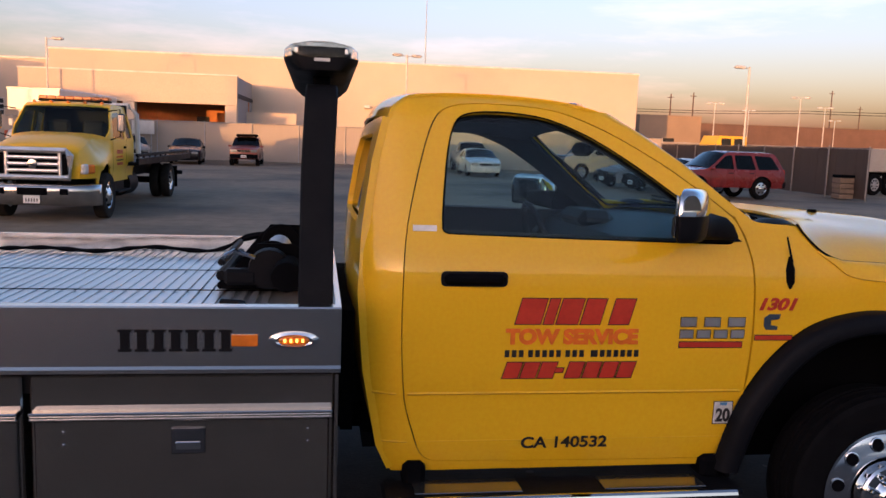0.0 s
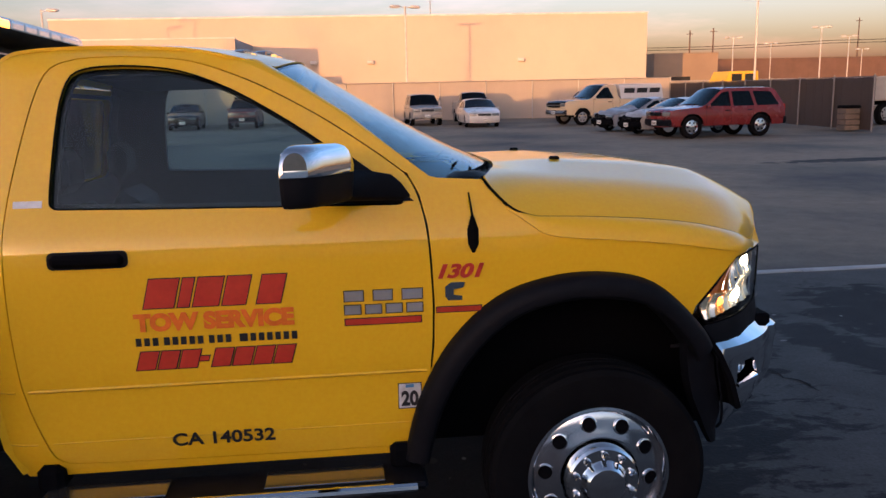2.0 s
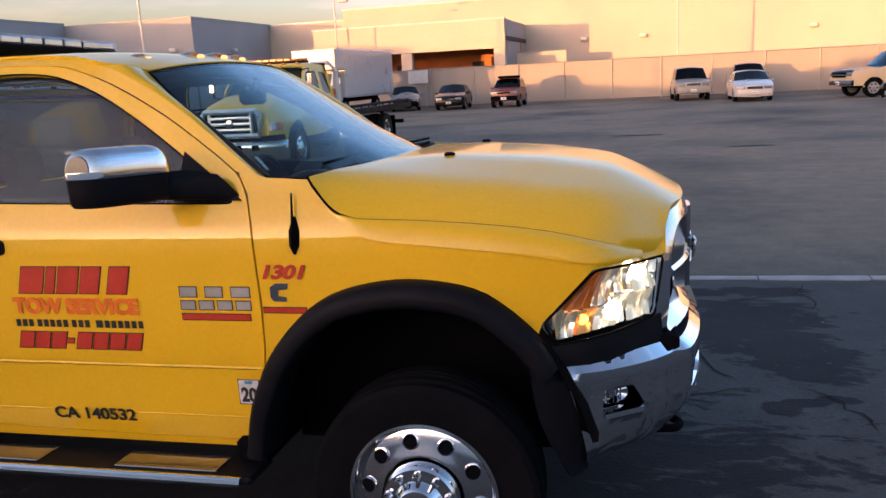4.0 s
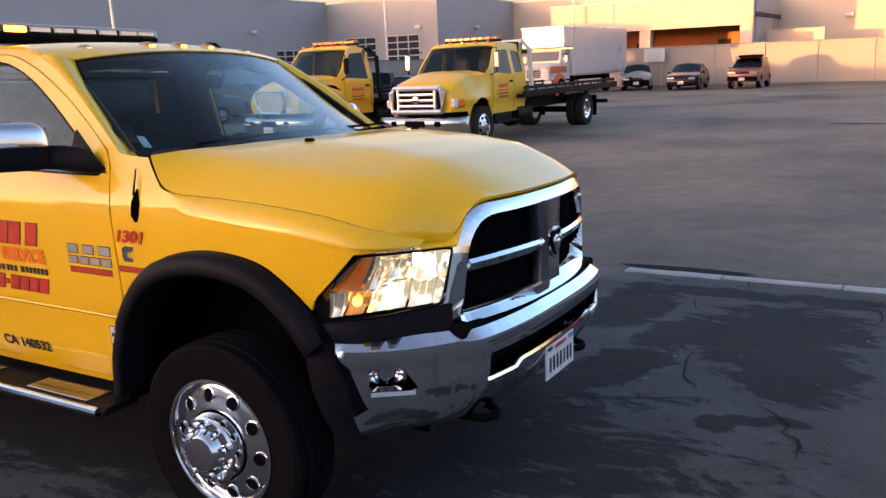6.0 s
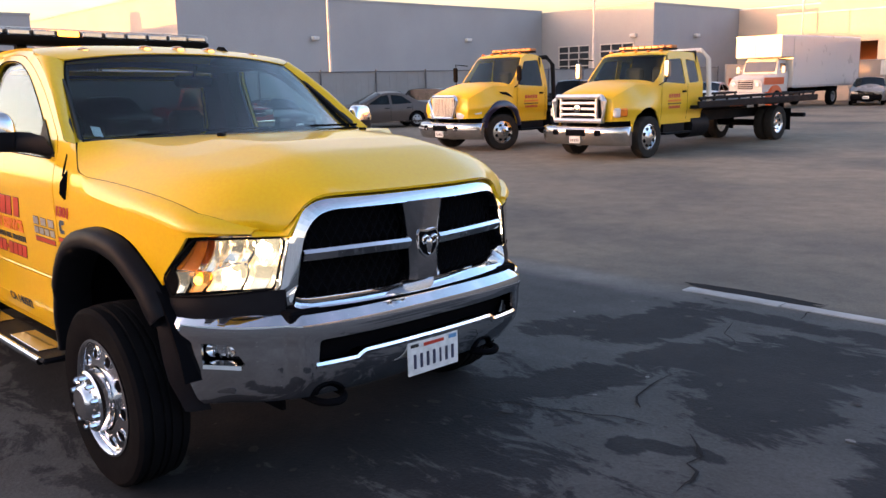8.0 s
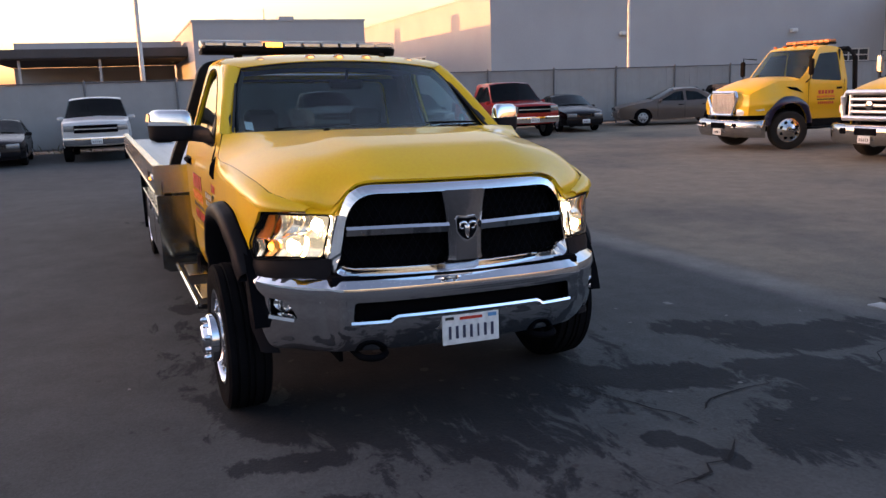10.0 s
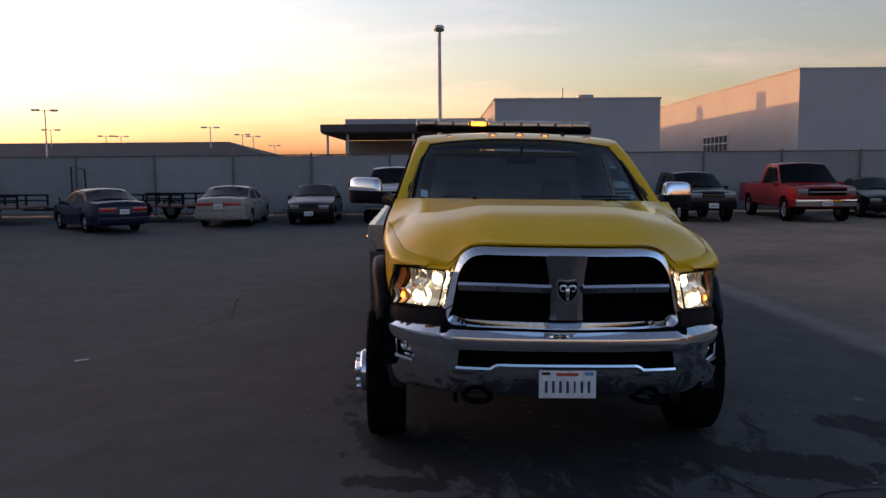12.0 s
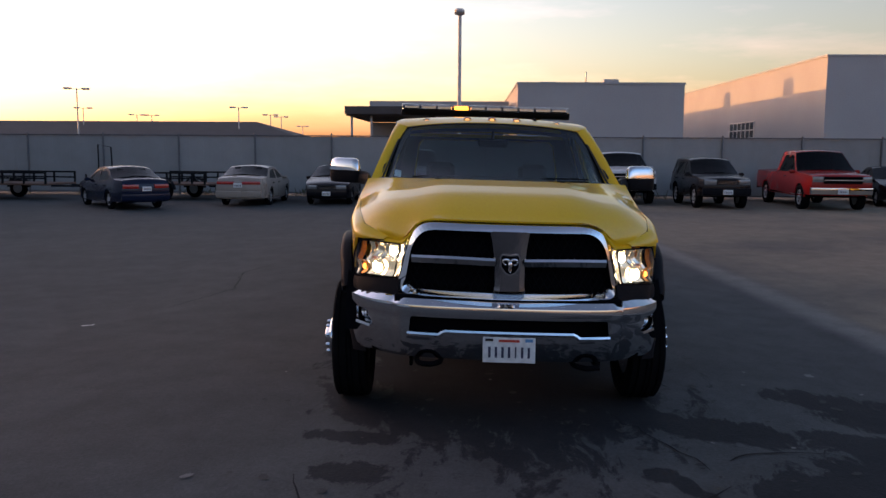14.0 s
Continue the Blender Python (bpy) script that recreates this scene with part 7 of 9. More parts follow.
LAMP = rounded([(0.385, 1.046), (0.555, 1.218), (0.786, 1.218), (0.755, 1.005), (0.43, 0.968)], 0.02, 2)
for s in (-1, 1):
    def sided(geo):
        return geo if s < 0 else geo.mirrored()
    lens = hpart("headlight", sided(sheet(LAMP, [], lamp_skin(0.0, 0.0), 0.03, 0.004)), LENS, None, "clear headlight with lit bulbs and amber corner")
    lens.visible_shadow = False
    hpart("lamp_housing", sided(sheet(shrunk(LAMP, 0.004), [], lamp_skin(0.07, 0.035), 0.03, 0.006)), WHEEL_STEEL, lens)
    hpart("lamp_rim", sided(Geo().tube([(u, -table(lampy, u) + 0.002, v) for u, v in refine(shrunk(LAMP, 0.003), 0.03)], 0.005, 5, True)), SOFT_BLACK, lens)
    def cell(name, corners, deep, material, facets, lean=0.0):
        """A faceted reflector in the lamp: upright strips, dished in their row, each tilted a little its own way."""
        (ua, va), (ub, vb), (uc, vc), (ud, vd) = corners
        g = Geo()
        for q in range(facets):
            t0, t1 = q / facets, (q + 0.94) / facets
            rows_ = []
            for h in (0.0, 0.25, 0.5, 0.75, 1.0):
                row_ = []
                for t in (t0, t1):
                    u = (ua + (ub - ua) * t) * (1 - h) + (ud + (uc - ud) * t) * h
                    v = (va + (vb - va) * t) * (1 - h) + (vd + (vc - vd) * t) * h
                    sink = deep * (0.55 + 0.45 * (1 - (2 * h - 1) ** 2)) + 0.006 * math.sin(2.3 * q + 1.1) * (1 if t == t0 else -1) + lean * (h - 0.5)
                    row_.append(lamp_skin(sink, sink * 0.4)(u, v))
                rows_.append(row_)
            g.loft(rows_)
        hpart(name, sided(Geo().add(*thicken(g.v, g.f, 0.003))), material, lens)
    cell("amber_reflector", ((0.452, 1.085), (0.548, 1.085), (0.592, 1.204), (0.556, 1.204)), 0.026, AMBER_LENS, 3)
    # these panels emit a little themselves, imitating light thrown by the bulbs
    cell("reflector_panel", ((0.560, 1.085), (0.606, 1.085), (0.638, 1.206), (0.604, 1.206)), 0.050, GLOW_DIM, 4)
    cell("reflector_panel", ((0.612, 1.120), (0.682, 1.120), (0.702, 1.208), (0.642, 1.208)), 0.052, GLOW_DIM, 5)
    cell("reflector_panel", ((0.688, 1.108), (0.764, 1.108), (0.776, 1.208), (0.708, 1.208)), 0.048, GLOW_REFLECTOR, 4, 0.012)
    cell("reflector_panel", ((0.436, 0.984), (0.486, 0.992), (0.516, 1.078), (0.442, 1.072)), 0.034, GLOW_DIM, 4)
    cell("reflector_panel", ((0.490, 0.992), (0.552, 1.000), (0.582, 1.078), (0.520, 1.078)), 0.048, AMBER_BOWL, 3)
    cell("reflector_panel", ((0.558, 1.000), (0.662, 1.008), (0.680, 1.112), (0.588, 1.078)), 0.052, GLOW_REFLECTOR, 6, -0.012)
    cell("reflector_panel", ((0.668, 1.008), (0.744, 1.012), (0.758, 1.100), (0.686, 1.104)), 0.046, GLOW_REFLECTOR, 4)
    for uu, vv, rr, lit in ((0.724, 1.160, 0.034, GLOW_HEAD), (0.640, 1.052, 0.036, GLOW_HEAD), (0.535, 1.040, 0.020, GLOW_AMBER)):
        c = lamp_skin(0.040, 0.016)(uu, vv)
        turn = Matrix.Translation(c) @ Matrix.Rotation(radians(-24), 4, "Z")
        hpart("bulb", sided(Geo().lathe([(0.003, 0.012), (rr * 0.45, 0.010), (rr * 0.8, 0.002), (rr, -0.008), (0.003, -0.010)], (0, 0, 0), "x", 16).moved(turn)), lit, lens)
    hpart("lamp_divider", sided(Geo().tube([lamp_skin(0.030, 0.012)(u, v) for u, v in ((0.45, 1.081), (0.52, 1.081), (0.59, 1.082), (0.65, 1.112), (0.70, 1.106), (0.762, 1.103))], 0.004, 6)), CHROME, lens)
    # black valance under the lamp
    val = [[(u, -table(lampy, u) + 0.004, 1.006 - 0.04 * max(0, (0.755 - u) / 0.33)), (u + 0.006, -table(lampy, u) - 0.004, 0.94), (u + 0.008, -table(lampy, u) - 0.003, 0.897), (u - 0.02, -table(lampy, u) + 0.03, 0.885)] for u in (0.40, 0.46, 0.53, 0.60, 0.67, 0.73, 0.775)]
    g = Geo().loft(val)
    hpart("lamp_valance", sided(Geo().add(*thicken(g.v, g.f, 0.01))), BLACK_PLASTIC)

# grille
def even(poly, k):
    """Each side of an outline cut in k."""
    return [(x0 + (x1 - x0) * i / k, z0 + (z1 - z0) * i / k) for (x0, z0), (x1, z1) in zip(poly, poly[1:] + poly[:1]) for i in range(k)]


GOUT = rounded([(-0.678, 0.897), (-0.614, 1.242), (-0.520, 1.361), (0.520, 1.361), (0.614, 1.242), (0.678, 0.897)], 0.09, 5)
GIN = rounded([(-0.600, 0.975), (-0.556, 1.225), (-0.485, 1.300), (0.485, 1.300), (0.556, 1.225), (0.600, 0.975)], 0.07, 5)
gx = lambda y: 0.875 - 0.14 * (abs(y) / 0.70) ** 2.4
ring = []
for step_in, fx in ((0.0, -0.05), (0.012, -0.012), (0.2, 0.002), (0.6, 0.014), (0.9, 0.024), (1.0, 0.026), (1.06, 0.022), (1.5, -0.008), (2.0, -0.045), (2.02, -0.08)):
    line = []
    for (y0, z0), (y1, z1) in zip(even(GOUT, 12), even(GIN, 12)):
        ridge = 0.80 - 0.48 * (1 - ease(0.985, 1.04, z1))
        f = step_in * ridge if step_in <= 1 else ridge + (step_in - 1) * (1 - ridge)
        y, z = y0 + (y1 - y0) * f, z0 + (z1 - z0) * f
        line.append((gx(y) + fx + 0.02 * (1.15 - z), y, z))
    ring.append(line)
surround = hpart("grille_surround", Geo().loft([list(r) + [r[0]] for r in ring]), CHROME, None, "broad chrome grille surround", 50)
hpart("grille_backing", sheet(shrunk(GIN, -0.012), [], lambda u, v: (gx(u) - 0.062, u, v), 0.12, 0.01), SOFT_BLACK, surround)
mesh = Geo()
for q in range(-26, 27):
    for sgn in (-1, 1):
        seg = []
        for t in range(9):
            z = 0.955 + 0.34 * t / 8
            y = q * 0.045 + sgn * (z - 1.13) * 0.58
            if abs(y) < 0.610 - 0.18 * (z - 0.95) - max(0, z - 1.22) * 0.7 and abs(y) > 0.08:
                seg.append((gx(y) - 0.040, y, z))
        if len(seg) > 1:
            mesh.tube(seg, 0.0045, 4)
tagged(hpart("grille_mesh", mesh, SOFT_BLACK, surround, "black honeycomb grille mesh"), kind="stuff")
for s in (-1, 1):
    for z0, y_out, name in ((1.142, 0.572, "grille_bar"),):
        rows = []
        for t in range(9):
            y = s * (0.085 + (y_out - 0.085) * t / 8)
            x = gx(y) + 0.012
            zz = z0 + 0.004 * math.sin(t / 8 * math.pi)
            rows.append([(x - 0.05, y, zz + 0.020), (x + 0.010, y, zz + 0.016), (x + 0.022, y, zz + 0.002), (x + 0.004, y, zz - 0.030), (x - 0.05, y, zz - 0.036)])
        hpart(name, Geo().loft(rows, True, True), CHROME, surround)
rows = [[(gx(0) - 0.03, -w, z), (gx(0) + 0.012, -w * 0.97, z), (gx(0) + 0.034, -w * 0.62, z), (gx(0) + 0.034, w * 0.62, z), (gx(0) + 0.012, w * 0.97, z), (gx(0) - 0.03, w, z)] for z, w in ((0.972, 0.094), (1.0, 0.088), (1.13, 0.090), (1.25, 0.105), (1.315, 0.118))]
hpart("grille_post", Geo().loft(rows, True, True), DARK_CHROME, surround)
shield = [(u * 0.70, 1.125 + (v - 1.12) * 0.70) for u, v in [(-0.086, 1.185), (-0.066, 1.212), (0, 1.203), (0.066, 1.212), (0.086, 1.185), (0.080, 1.10), (0.045, 1.052), (0, 1.030), (-0.045, 1.052), (-0.080, 1.10)]]
em = hpart("emblem", Geo().prism(shield, lambda u, v, w: (gx(0) + 0.028 + w, u, v), 0.014), CHROME, surround, "plain shield-shaped emblem")
hpart("emblem_field", Geo().prism(shrunk(shield, 0.008), lambda u, v, w: (gx(0) + 0.0425 + w, u, v), 0.003), SOFT_BLACK, em)
for s in (-1, 1):
    horn = [(gx(0) + 0.050 + 0.005 * math.sin(q * 0.5), s * (0.026 + 0.017 * math.cos(2.6 - q * 0.5) * (1 - q * 0.03)), 1.142 + 0.019 * math.sin(2.6 - q * 0.5) * (1 - q * 0.03)) for q in range(10)]
    hpart("emblem_curl", Geo().tube(horn, [0.010 - 0.0006 * q for q in range(10)], 8), CHROME, em, "", 80)
hpart("emblem_wedge", Geo().loft([[(gx(0) + 0.045, -w, z), (gx(0) + 0.045 + d, -w * 0.4, z), (gx(0) + 0.045 + d, w * 0.4, z), (gx(0) + 0.045, w, z)] for z, w, d in ((1.156, 0.009, 0.008), (1.138, 0.015, 0.016), (1.112, 0.013, 0.015), (1.092, 0.009, 0.010), (1.080, 0.005, 0.006))], True, True), CHROME, em, "", 80)
# bumper
PLAN = smooth_path([(0.893, 0.0), (0.888, 0.25), (0.868, 0.46), (0.832, 0.62), (0.768, 0.735), (0.685, 0.825), (0.57, 0.91), (0.42, 0.978)], 56)
ARC = [0.0]
for (x0, y0), (x1, y1) in zip(PLAN, PLAN[1:]):
    ARC.append(ARC[-1] + math.hypot(x1 - x0, y1 - y0))


def plan_at(a):
    s, a = (1 if a >= 0 else -1), min(abs(a), ARC[-1])
    x = table(list(zip(ARC, [p[0] for p in PLAN])), a)
    y = table(list(zip(ARC, [p[1] for p in PLAN])), a)
    x2 = table(list(zip(ARC, [p[0] for p in PLAN])), min(a + 0.02, ARC[-1]))
    y2 = table(list(zip(ARC, [p[1] for p in PLAN])), min(a + 0.02, ARC[-1]))
    d = Vector((x2 - x, y2 - y))
    d = d.normalized() if d.length > 1e-6 else Vector((-0.9, 0.2)).normalized()
    return x, s * y, d.y, -s * d.x


def bumper(a, z):
    x, y, nx, ny = plan_at(a)
    o = table([(0.535, -0.040), (0.56, -0.016), (0.62, -0.004), (0.68, 0.0), (0.80, 0.0), (0.845, 0.012), (0.868, 0.006), (0.89, -0.018), (0.905, -0.05)], z)
    aa = abs(a)
    o -= table([(0.535, 0.05), (0.60, 0.03), (0.70, 0.006), (0.74, 0.0)], z) * (1 - ease(0.92, 1.12, aa))
    if aa < 0.675:
        o += 0.034 * ease(0, 0.04, 0.675 - aa) * (1 if z > 0.66 else max(0, (z - 0.56) / 0.10))
    return (x + nx * o, y + ny * o, z)


A1 = ARC[-1]
BOUT = [(-A1 + 0.12, 0.538), (-0.95, 0.542), (-0.62, 0.552), (0.62, 0.552), (0.95, 0.542), (A1 - 0.12, 0.538), (A1 - 0.075, 0.74), (A1 - 0.03, 0.895), (0.80, 0.90), (0.675, 0.897), (-0.675, 0.897), (-0.80, 0.90), (-A1 + 0.03, 0.895), (-A1 + 0.075, 0.74)]
INTAKE = rounded([(-0.575, 0.714), (-0.40, 0.714), (-0.37, 0.737), (0.37, 0.737), (0.40, 0.714), (0.575, 0.714), (0.565, 0.812), (-0.565, 0.812)], 0.018, 3)
FOGS = [rounded([(s * 0.845, 0.722), (s * 1.02, 0.722), (s * 1.02, 0.806), (s * 0.90, 0.806)], 0.012, 3) for s in (-1, 1)]
bum = hpart("front_bumper", sheet(BOUT, [INTAKE] + FOGS, bumper, 0.03, 0.012, True), CHROME, None, "chrome front bumper with a dark intake and fog lamps", 40)
hpart("intake_backing", sheet(shrunk(INTAKE, -0.02), [], lambda a, z: tuple(Vector(bumper(a, z)) - Vector((0.09, 0, 0))), 0.1, 0.01, True), SOFT_BLACK, bum)
lip = Geo()
lip.tube([(bumper(a, z)[0] + 0.002, bumper(a, z)[1], z - 0.008) for a, z in [(-0.585 + 1.17 * t / 64, 0.712 + 0.023 * ease(0, 0.035, 0.405 - abs(-0.585 + 1.17 * t / 64))) for t in range(65)]], 0.017, 8)
hpart("intake_lip", lip, CHROME, bum)
top = [[bumper(a, 0.897), tuple(Vector(bumper(a, 0.897)) + Vector((-0.10, -0.04 * (1 if a > 0 else -1) * min(1, abs(a)), -0.012)))] for a in [-A1 + 2 * A1 * t / 48 for t in range(49)]]
g = Geo().loft(top)
hpart("bumper_top", Geo().add(*thicken(g.v, g.f, -0.01)), BLACK_PLASTIC, bum)
hpart("bumper_filler", Geo().box(0.72, 0, 0.90, 0.24, 1.34, 0.05, 0.01), SOFT_BLACK, bum)
for s in (-1, 1):
    a = s * 0.945
    fx, fy, fz = bumper(a, 0.764)
    _, _, nx, ny = plan_at(a)
    tm = Matrix.Translation((fx - nx * 0.035, fy - ny * 0.035, fz)) @ Matrix.Rotation(math.atan2(ny, nx), 4, "Z")
    fog = hpart("fog_lamp", Geo().box(-0.012, s * 0.01, 0.002, 0.012, 0.15, 0.075, 0.006).moved(tm), WHEEL_STEEL, bum, "clear fog lamp in a dark recess")
    bowl = [[(0.010 - 0.020 * k, s * 0.012 + 0.062 * (1 - 0.55 * k) * math.cos(a), 0.004 + 0.034 * (1 - 0.5 * k) * math.sin(a)) for a in [2 * math.pi * q / 20 for q in range(20)]] for k in (0.0, 0.3, 0.65, 1.0)]
    hpart("reflector_bowl", Geo().loft(bowl, True, False).moved(tm), CHROME, fog, "", 80)
    for q in (-1, 0, 1):
        hpart("lamp_rib", Geo().box(0.010, s * 0.012 + 0.030 * q, 0.004, 0.006, 0.004, 0.056, 0.001).moved(tm), CHROME, fog)
    hpart("fog_recess", Geo().box(-0.045, 0, 0, 0.02, 0.22, 0.12).moved(tm), SOFT_BLACK, fog)
    sill = [[(0.050 - 0.03 * k, s * (-0.088 + 0.16 * t), -0.046 + 0.012 * k) for k in (0, 1)] for t in (0, 0.25, 0.5, 0.75, 1.0)]
    hpart("fog_sill", Geo().loft([[(x, y, z), (x2, y2, z2), (x2, y2, z2 - 0.012), (x + 0.003, y, z - 0.016)] for (x, y, z), (x2, y2, z2) in sill], True, True).moved(tm), CHROME, bum)
    tx, ty, tz = bumper(a, 0.625)
    for dz in (-0.022, 0.022):
        hpart("sensor_cover", Geo().box(0.004, 0, dz, 0.006, 0.075, 0.026, 0.002).moved(Matrix.Translation((tx, ty, tz)) @ Matrix.Rotation(math.atan2(ny, nx), 4, "Z")), DARK_CHROME, bum)
    # tow hooks
    hk = [(0.66, s * 0.40, 0.53), (0.80, s * 0.395, 0.525), (0.87, s * 0.41, 0.522), (0.91, s * 0.465, 0.520), (0.885, s * 0.525, 0.522), (0.81, s * 0.54, 0.525), (0.70, s * 0.54, 0.53)]
    hpart("tow_hook", Geo().tube([(x - 0.06, y, z - 0.006) for x, y, z in smooth_path(hk, 24)], 0.017, 8), SOFT_BLACK)
leg = []
for z in (0.50, 0.54, 0.62, 0.70, 0.78, 0.85, 0.905):
    ax = table([(0.50, 0.470), (0.58, 0.425), (0.70, 0.375), (0.76, 0.358), (0.85, 0.348), (0.91, 0.345)], z)
    bx, by, _ = bumper(-(A1 - 0.02 - 0.28 * (0.9 - z)), z)
    leg.append([(ax - 0.012, -0.94, z), (ax, -0.985 + 0.03 * ease(-0.62, -0.50, -z), z), ((ax + bx) / 2, (by - 0.985) / 2 - 0.004, z), (bx + 0.006, by + 0.012, z)])
g = Geo().loft(leg)
both("flare_end", Geo().add(*thicken(g.v, g.f, 0.015)), BLACK_PLASTIC)
hpart("lower_valance", Geo().box(0.60, 0, 0.60, 0.24, 1.2, 0.10, 0.03), SOFT_BLACK)
# number plate with plain bars
pl = hpart("number_plate", Geo().box(0.930, 0, 0.632, 0.008, 0.305, 0.152, 0.003), PLATE_WHITE, None, "white number plate with plain dark bars")
for k in range(7):
    hpart("plain_bar", Geo().box(0.936, -0.114 + 0.038 * k, 0.618, 0.003, 0.014 if k != 4 else 0.009, 0.064), PLATE_INK, pl)
hpart("plate_header", Geo().box(0.936, 0.0, 0.686, 0.003, 0.12, 0.014), DECAL_RED, pl)
hpart("plate_tab", Geo().box(0.936, 0.115, 0.690, 0.003, 0.045, 0.018), DECAL_BLUE, pl)
hpart("plate_tab", Geo().box(0.936, -0.115, 0.690, 0.003, 0.045, 0.014), INK, pl)
hpart("plate_bracket", Geo().box(0.897, 0, 0.66, 0.07, 0.2, 0.03), SOFT_BLACK)


# wheels
def hero_wheel(x, y, side, dual=False, turn=0.0):
    R, RIM, HUBZ = 0.404, 0.252, 0.491
    w = part("wheel", Geo().lathe([(RIM * 0.95, -0.09), (RIM * 0.96, 0.07), (RIM * 1.04, 0.096), (RIM * 1.04, 0.107), (RIM * 1.0, 0.109), (RIM * 0.975, 0.101), (RIM * 0.955, 0.084), (RIM * 0.93, 0.080), (RIM * 0.88, 0.085), (RIM * 0.77, 0.092), (RIM * 0.66, 0.098), (RIM * 0.60, 0.104), (RIM * 0.57, 0.105), (RIM * 0.55, 0.07), (0.02, 0.07)], n=64), WHEEL_STEEL, hero, "polished steel wheel with round hand holes")
    w.matrix_basis = pose(x, y, HUBZ, 0, 0, turn + (0 if side > 0 else 180))
    prof = [(RIM * 0.98, -0.10), (R * 0.80, -0.118), (R * 0.94, -0.113), (R * 0.985, -0.10), (R * 0.985, -0.072), (R * 0.965, -0.07), (R * 0.965, -0.06), (R, -0.058), (R, -0.022), (R * 0.975, -0.02), (R * 0.975, -0.01), (R, -0.008), (R, 0.008), (R * 0.975, 0.01), (R * 0.975, 0.02), (R, 0.022), (R, 0.058), (R * 0.965, 0.06), (R * 0.965, 0.07), (R * 0.985, 0.072), (R * 0.985, 0.10), (R * 0.94, 0.113), (R * 0.80, 0.114), (R * 0.72, 0.108), (RIM * 1.03, 0.098), (RIM * 0.98, 0.08)]
    part("tyre", Geo().lathe(prof, n=72, close=True), RUBBER, w, "worn black truck tyre")
    for i in range(10):
        a = 2 * math.pi * (i + 0.3) / 10
        turn_in = Matrix.Rotation(a, 4, "Y") @ Matrix.Translation((0, 0.0925, RIM * 0.785)) @ Matrix.Rotation(radians(14), 4, "X")
        hole = part("hand_hole", Geo().lathe([(0.031, -0.004), (0.030, 0.004), (0.026, 0.005), (0.0245, 0.0015)], (0, 0, 0), n=18).moved(turn_in), CHROME, w)
        part("hole_depth", Geo().lathe([(0.0255, 0.0), (0.0245, 0.002), (0.002, 0.0022)], (0, 0, 0), n=16).moved(turn_in), SOFT_BLACK, hole)
    hub = part("hub_cover", Geo().lathe([(0.138, 0.055), (0.135, 0.135), (0.134, 0.155), (0.126, 0.164), (0.088, 0.166), (0.082, 0.172), (0.076, 0.190), (0.066, 0.200), (0.035, 0.204), (0.002, 0.204)] if not dual else [(0.138, -0.06), (0.134, -0.02), (0.11, -0.015), (0.09, 0.03), (0.07, 0.045), (0.002, 0.047)], n=40), CHROME, w, "chrome hub cover")
    for i in range(10):
        a = 2 * math.pi * i / 10
        yb = 0.162 if not dual else -0.02
        part("lug_nut", Geo().lathe([(0.0145, yb), (0.0135, yb + 0.022), (0.009, yb + 0.03), (0.001, yb + 0.031)], (0.107 * math.sin(a), 0, 0.107 * math.cos(a)), n=8), CHROME, hub)
    return w


hero_wheel(-0.019, -0.992, -1)
hero_wheel(-0.019, 0.952, 1)
for s in (-1, 1):
    for yy in (0.80, 1.05):
        hero_wheel(-5.05, s * yy, s, True)
part("axle", Geo().lathe([(0.02, -0.95), (0.06, -0.94), (0.06, 0.94), (0.02, 0.95)], (0, 0, 0.48), "y", 12), SOFT_BLACK, hero)
part("axle", Geo().lathe([(0.02, -0.95), (0.08, -0.94), (0.08, 0.94), (0.02, 0.95)], (-5.05, 0, 0.43), "y", 12).lathe([(0.03, -0.18), (0.2, -0.1), (0.2, 0.1), (0.03, 0.18)], (-5.05, 0, 0.43), "y", 16), SOFT_BLACK, hero)

# lettering and badges on the right side
def on_side(x, z, off=0.004):
    """A pose on the right flank, its x ahead along the truck and its y up."""
    x, z = wide((x, z))
    y = -SK(x, z) - off
    lean = math.degrees(math.atan2(SK(x, z + 0.03) - SK(x, z - 0.03), 0.06))
    return pose(x, y, z - SAG * y, 90 + lean, 0, 0)


def bars(x0, x1, z, h, count, material, parent, name, slant=0.0, gap=0.22, outline=None):
    """Plain slanting bars in the place of lettering that is not to be spelled."""
    pitch = (x1 - x0) / count
    for k in range(count):
        a = x0 + pitch * k
        poly = [wide(q) for q in [(a, z), (a + pitch * (1 - gap), z), (a + pitch * (1 - gap) + slant * h, z + h), (a + slant * h, z + h)]]
        if outline:
            hpart(name, Geo().prism(shrunk(poly, -0.0035), lambda u, v, w: (u, -SK(u, v) - 0.0012 - w, v), 0.0008), outline, parent)
        hpart(name, Geo().prism(poly, lambda u, v, w: (u, -SK(u, v) - 0.0022 - w, v), 0.0012), material, parent)


def word_bars(x0, x1, z, h, widths, material, parent, name, slant=0.0, outline=None, low=None):
    """Bars of uneven width in one line; a minus sign leaves a gap, low makes the bar of that rank a short dash."""
    unit, at = (x1 - x0) / sum(abs(w) for w in widths), x0
    for k, w in enumerate(widths):
        if w > 0:
            zz, hh = (z + 0.36 * h, 0.26 * h) if k == low else (z, h)
            bars(at, at + unit * w, zz, hh, 1, material, parent, name, slant, 0.0, outline)
        at += unit * abs(w)


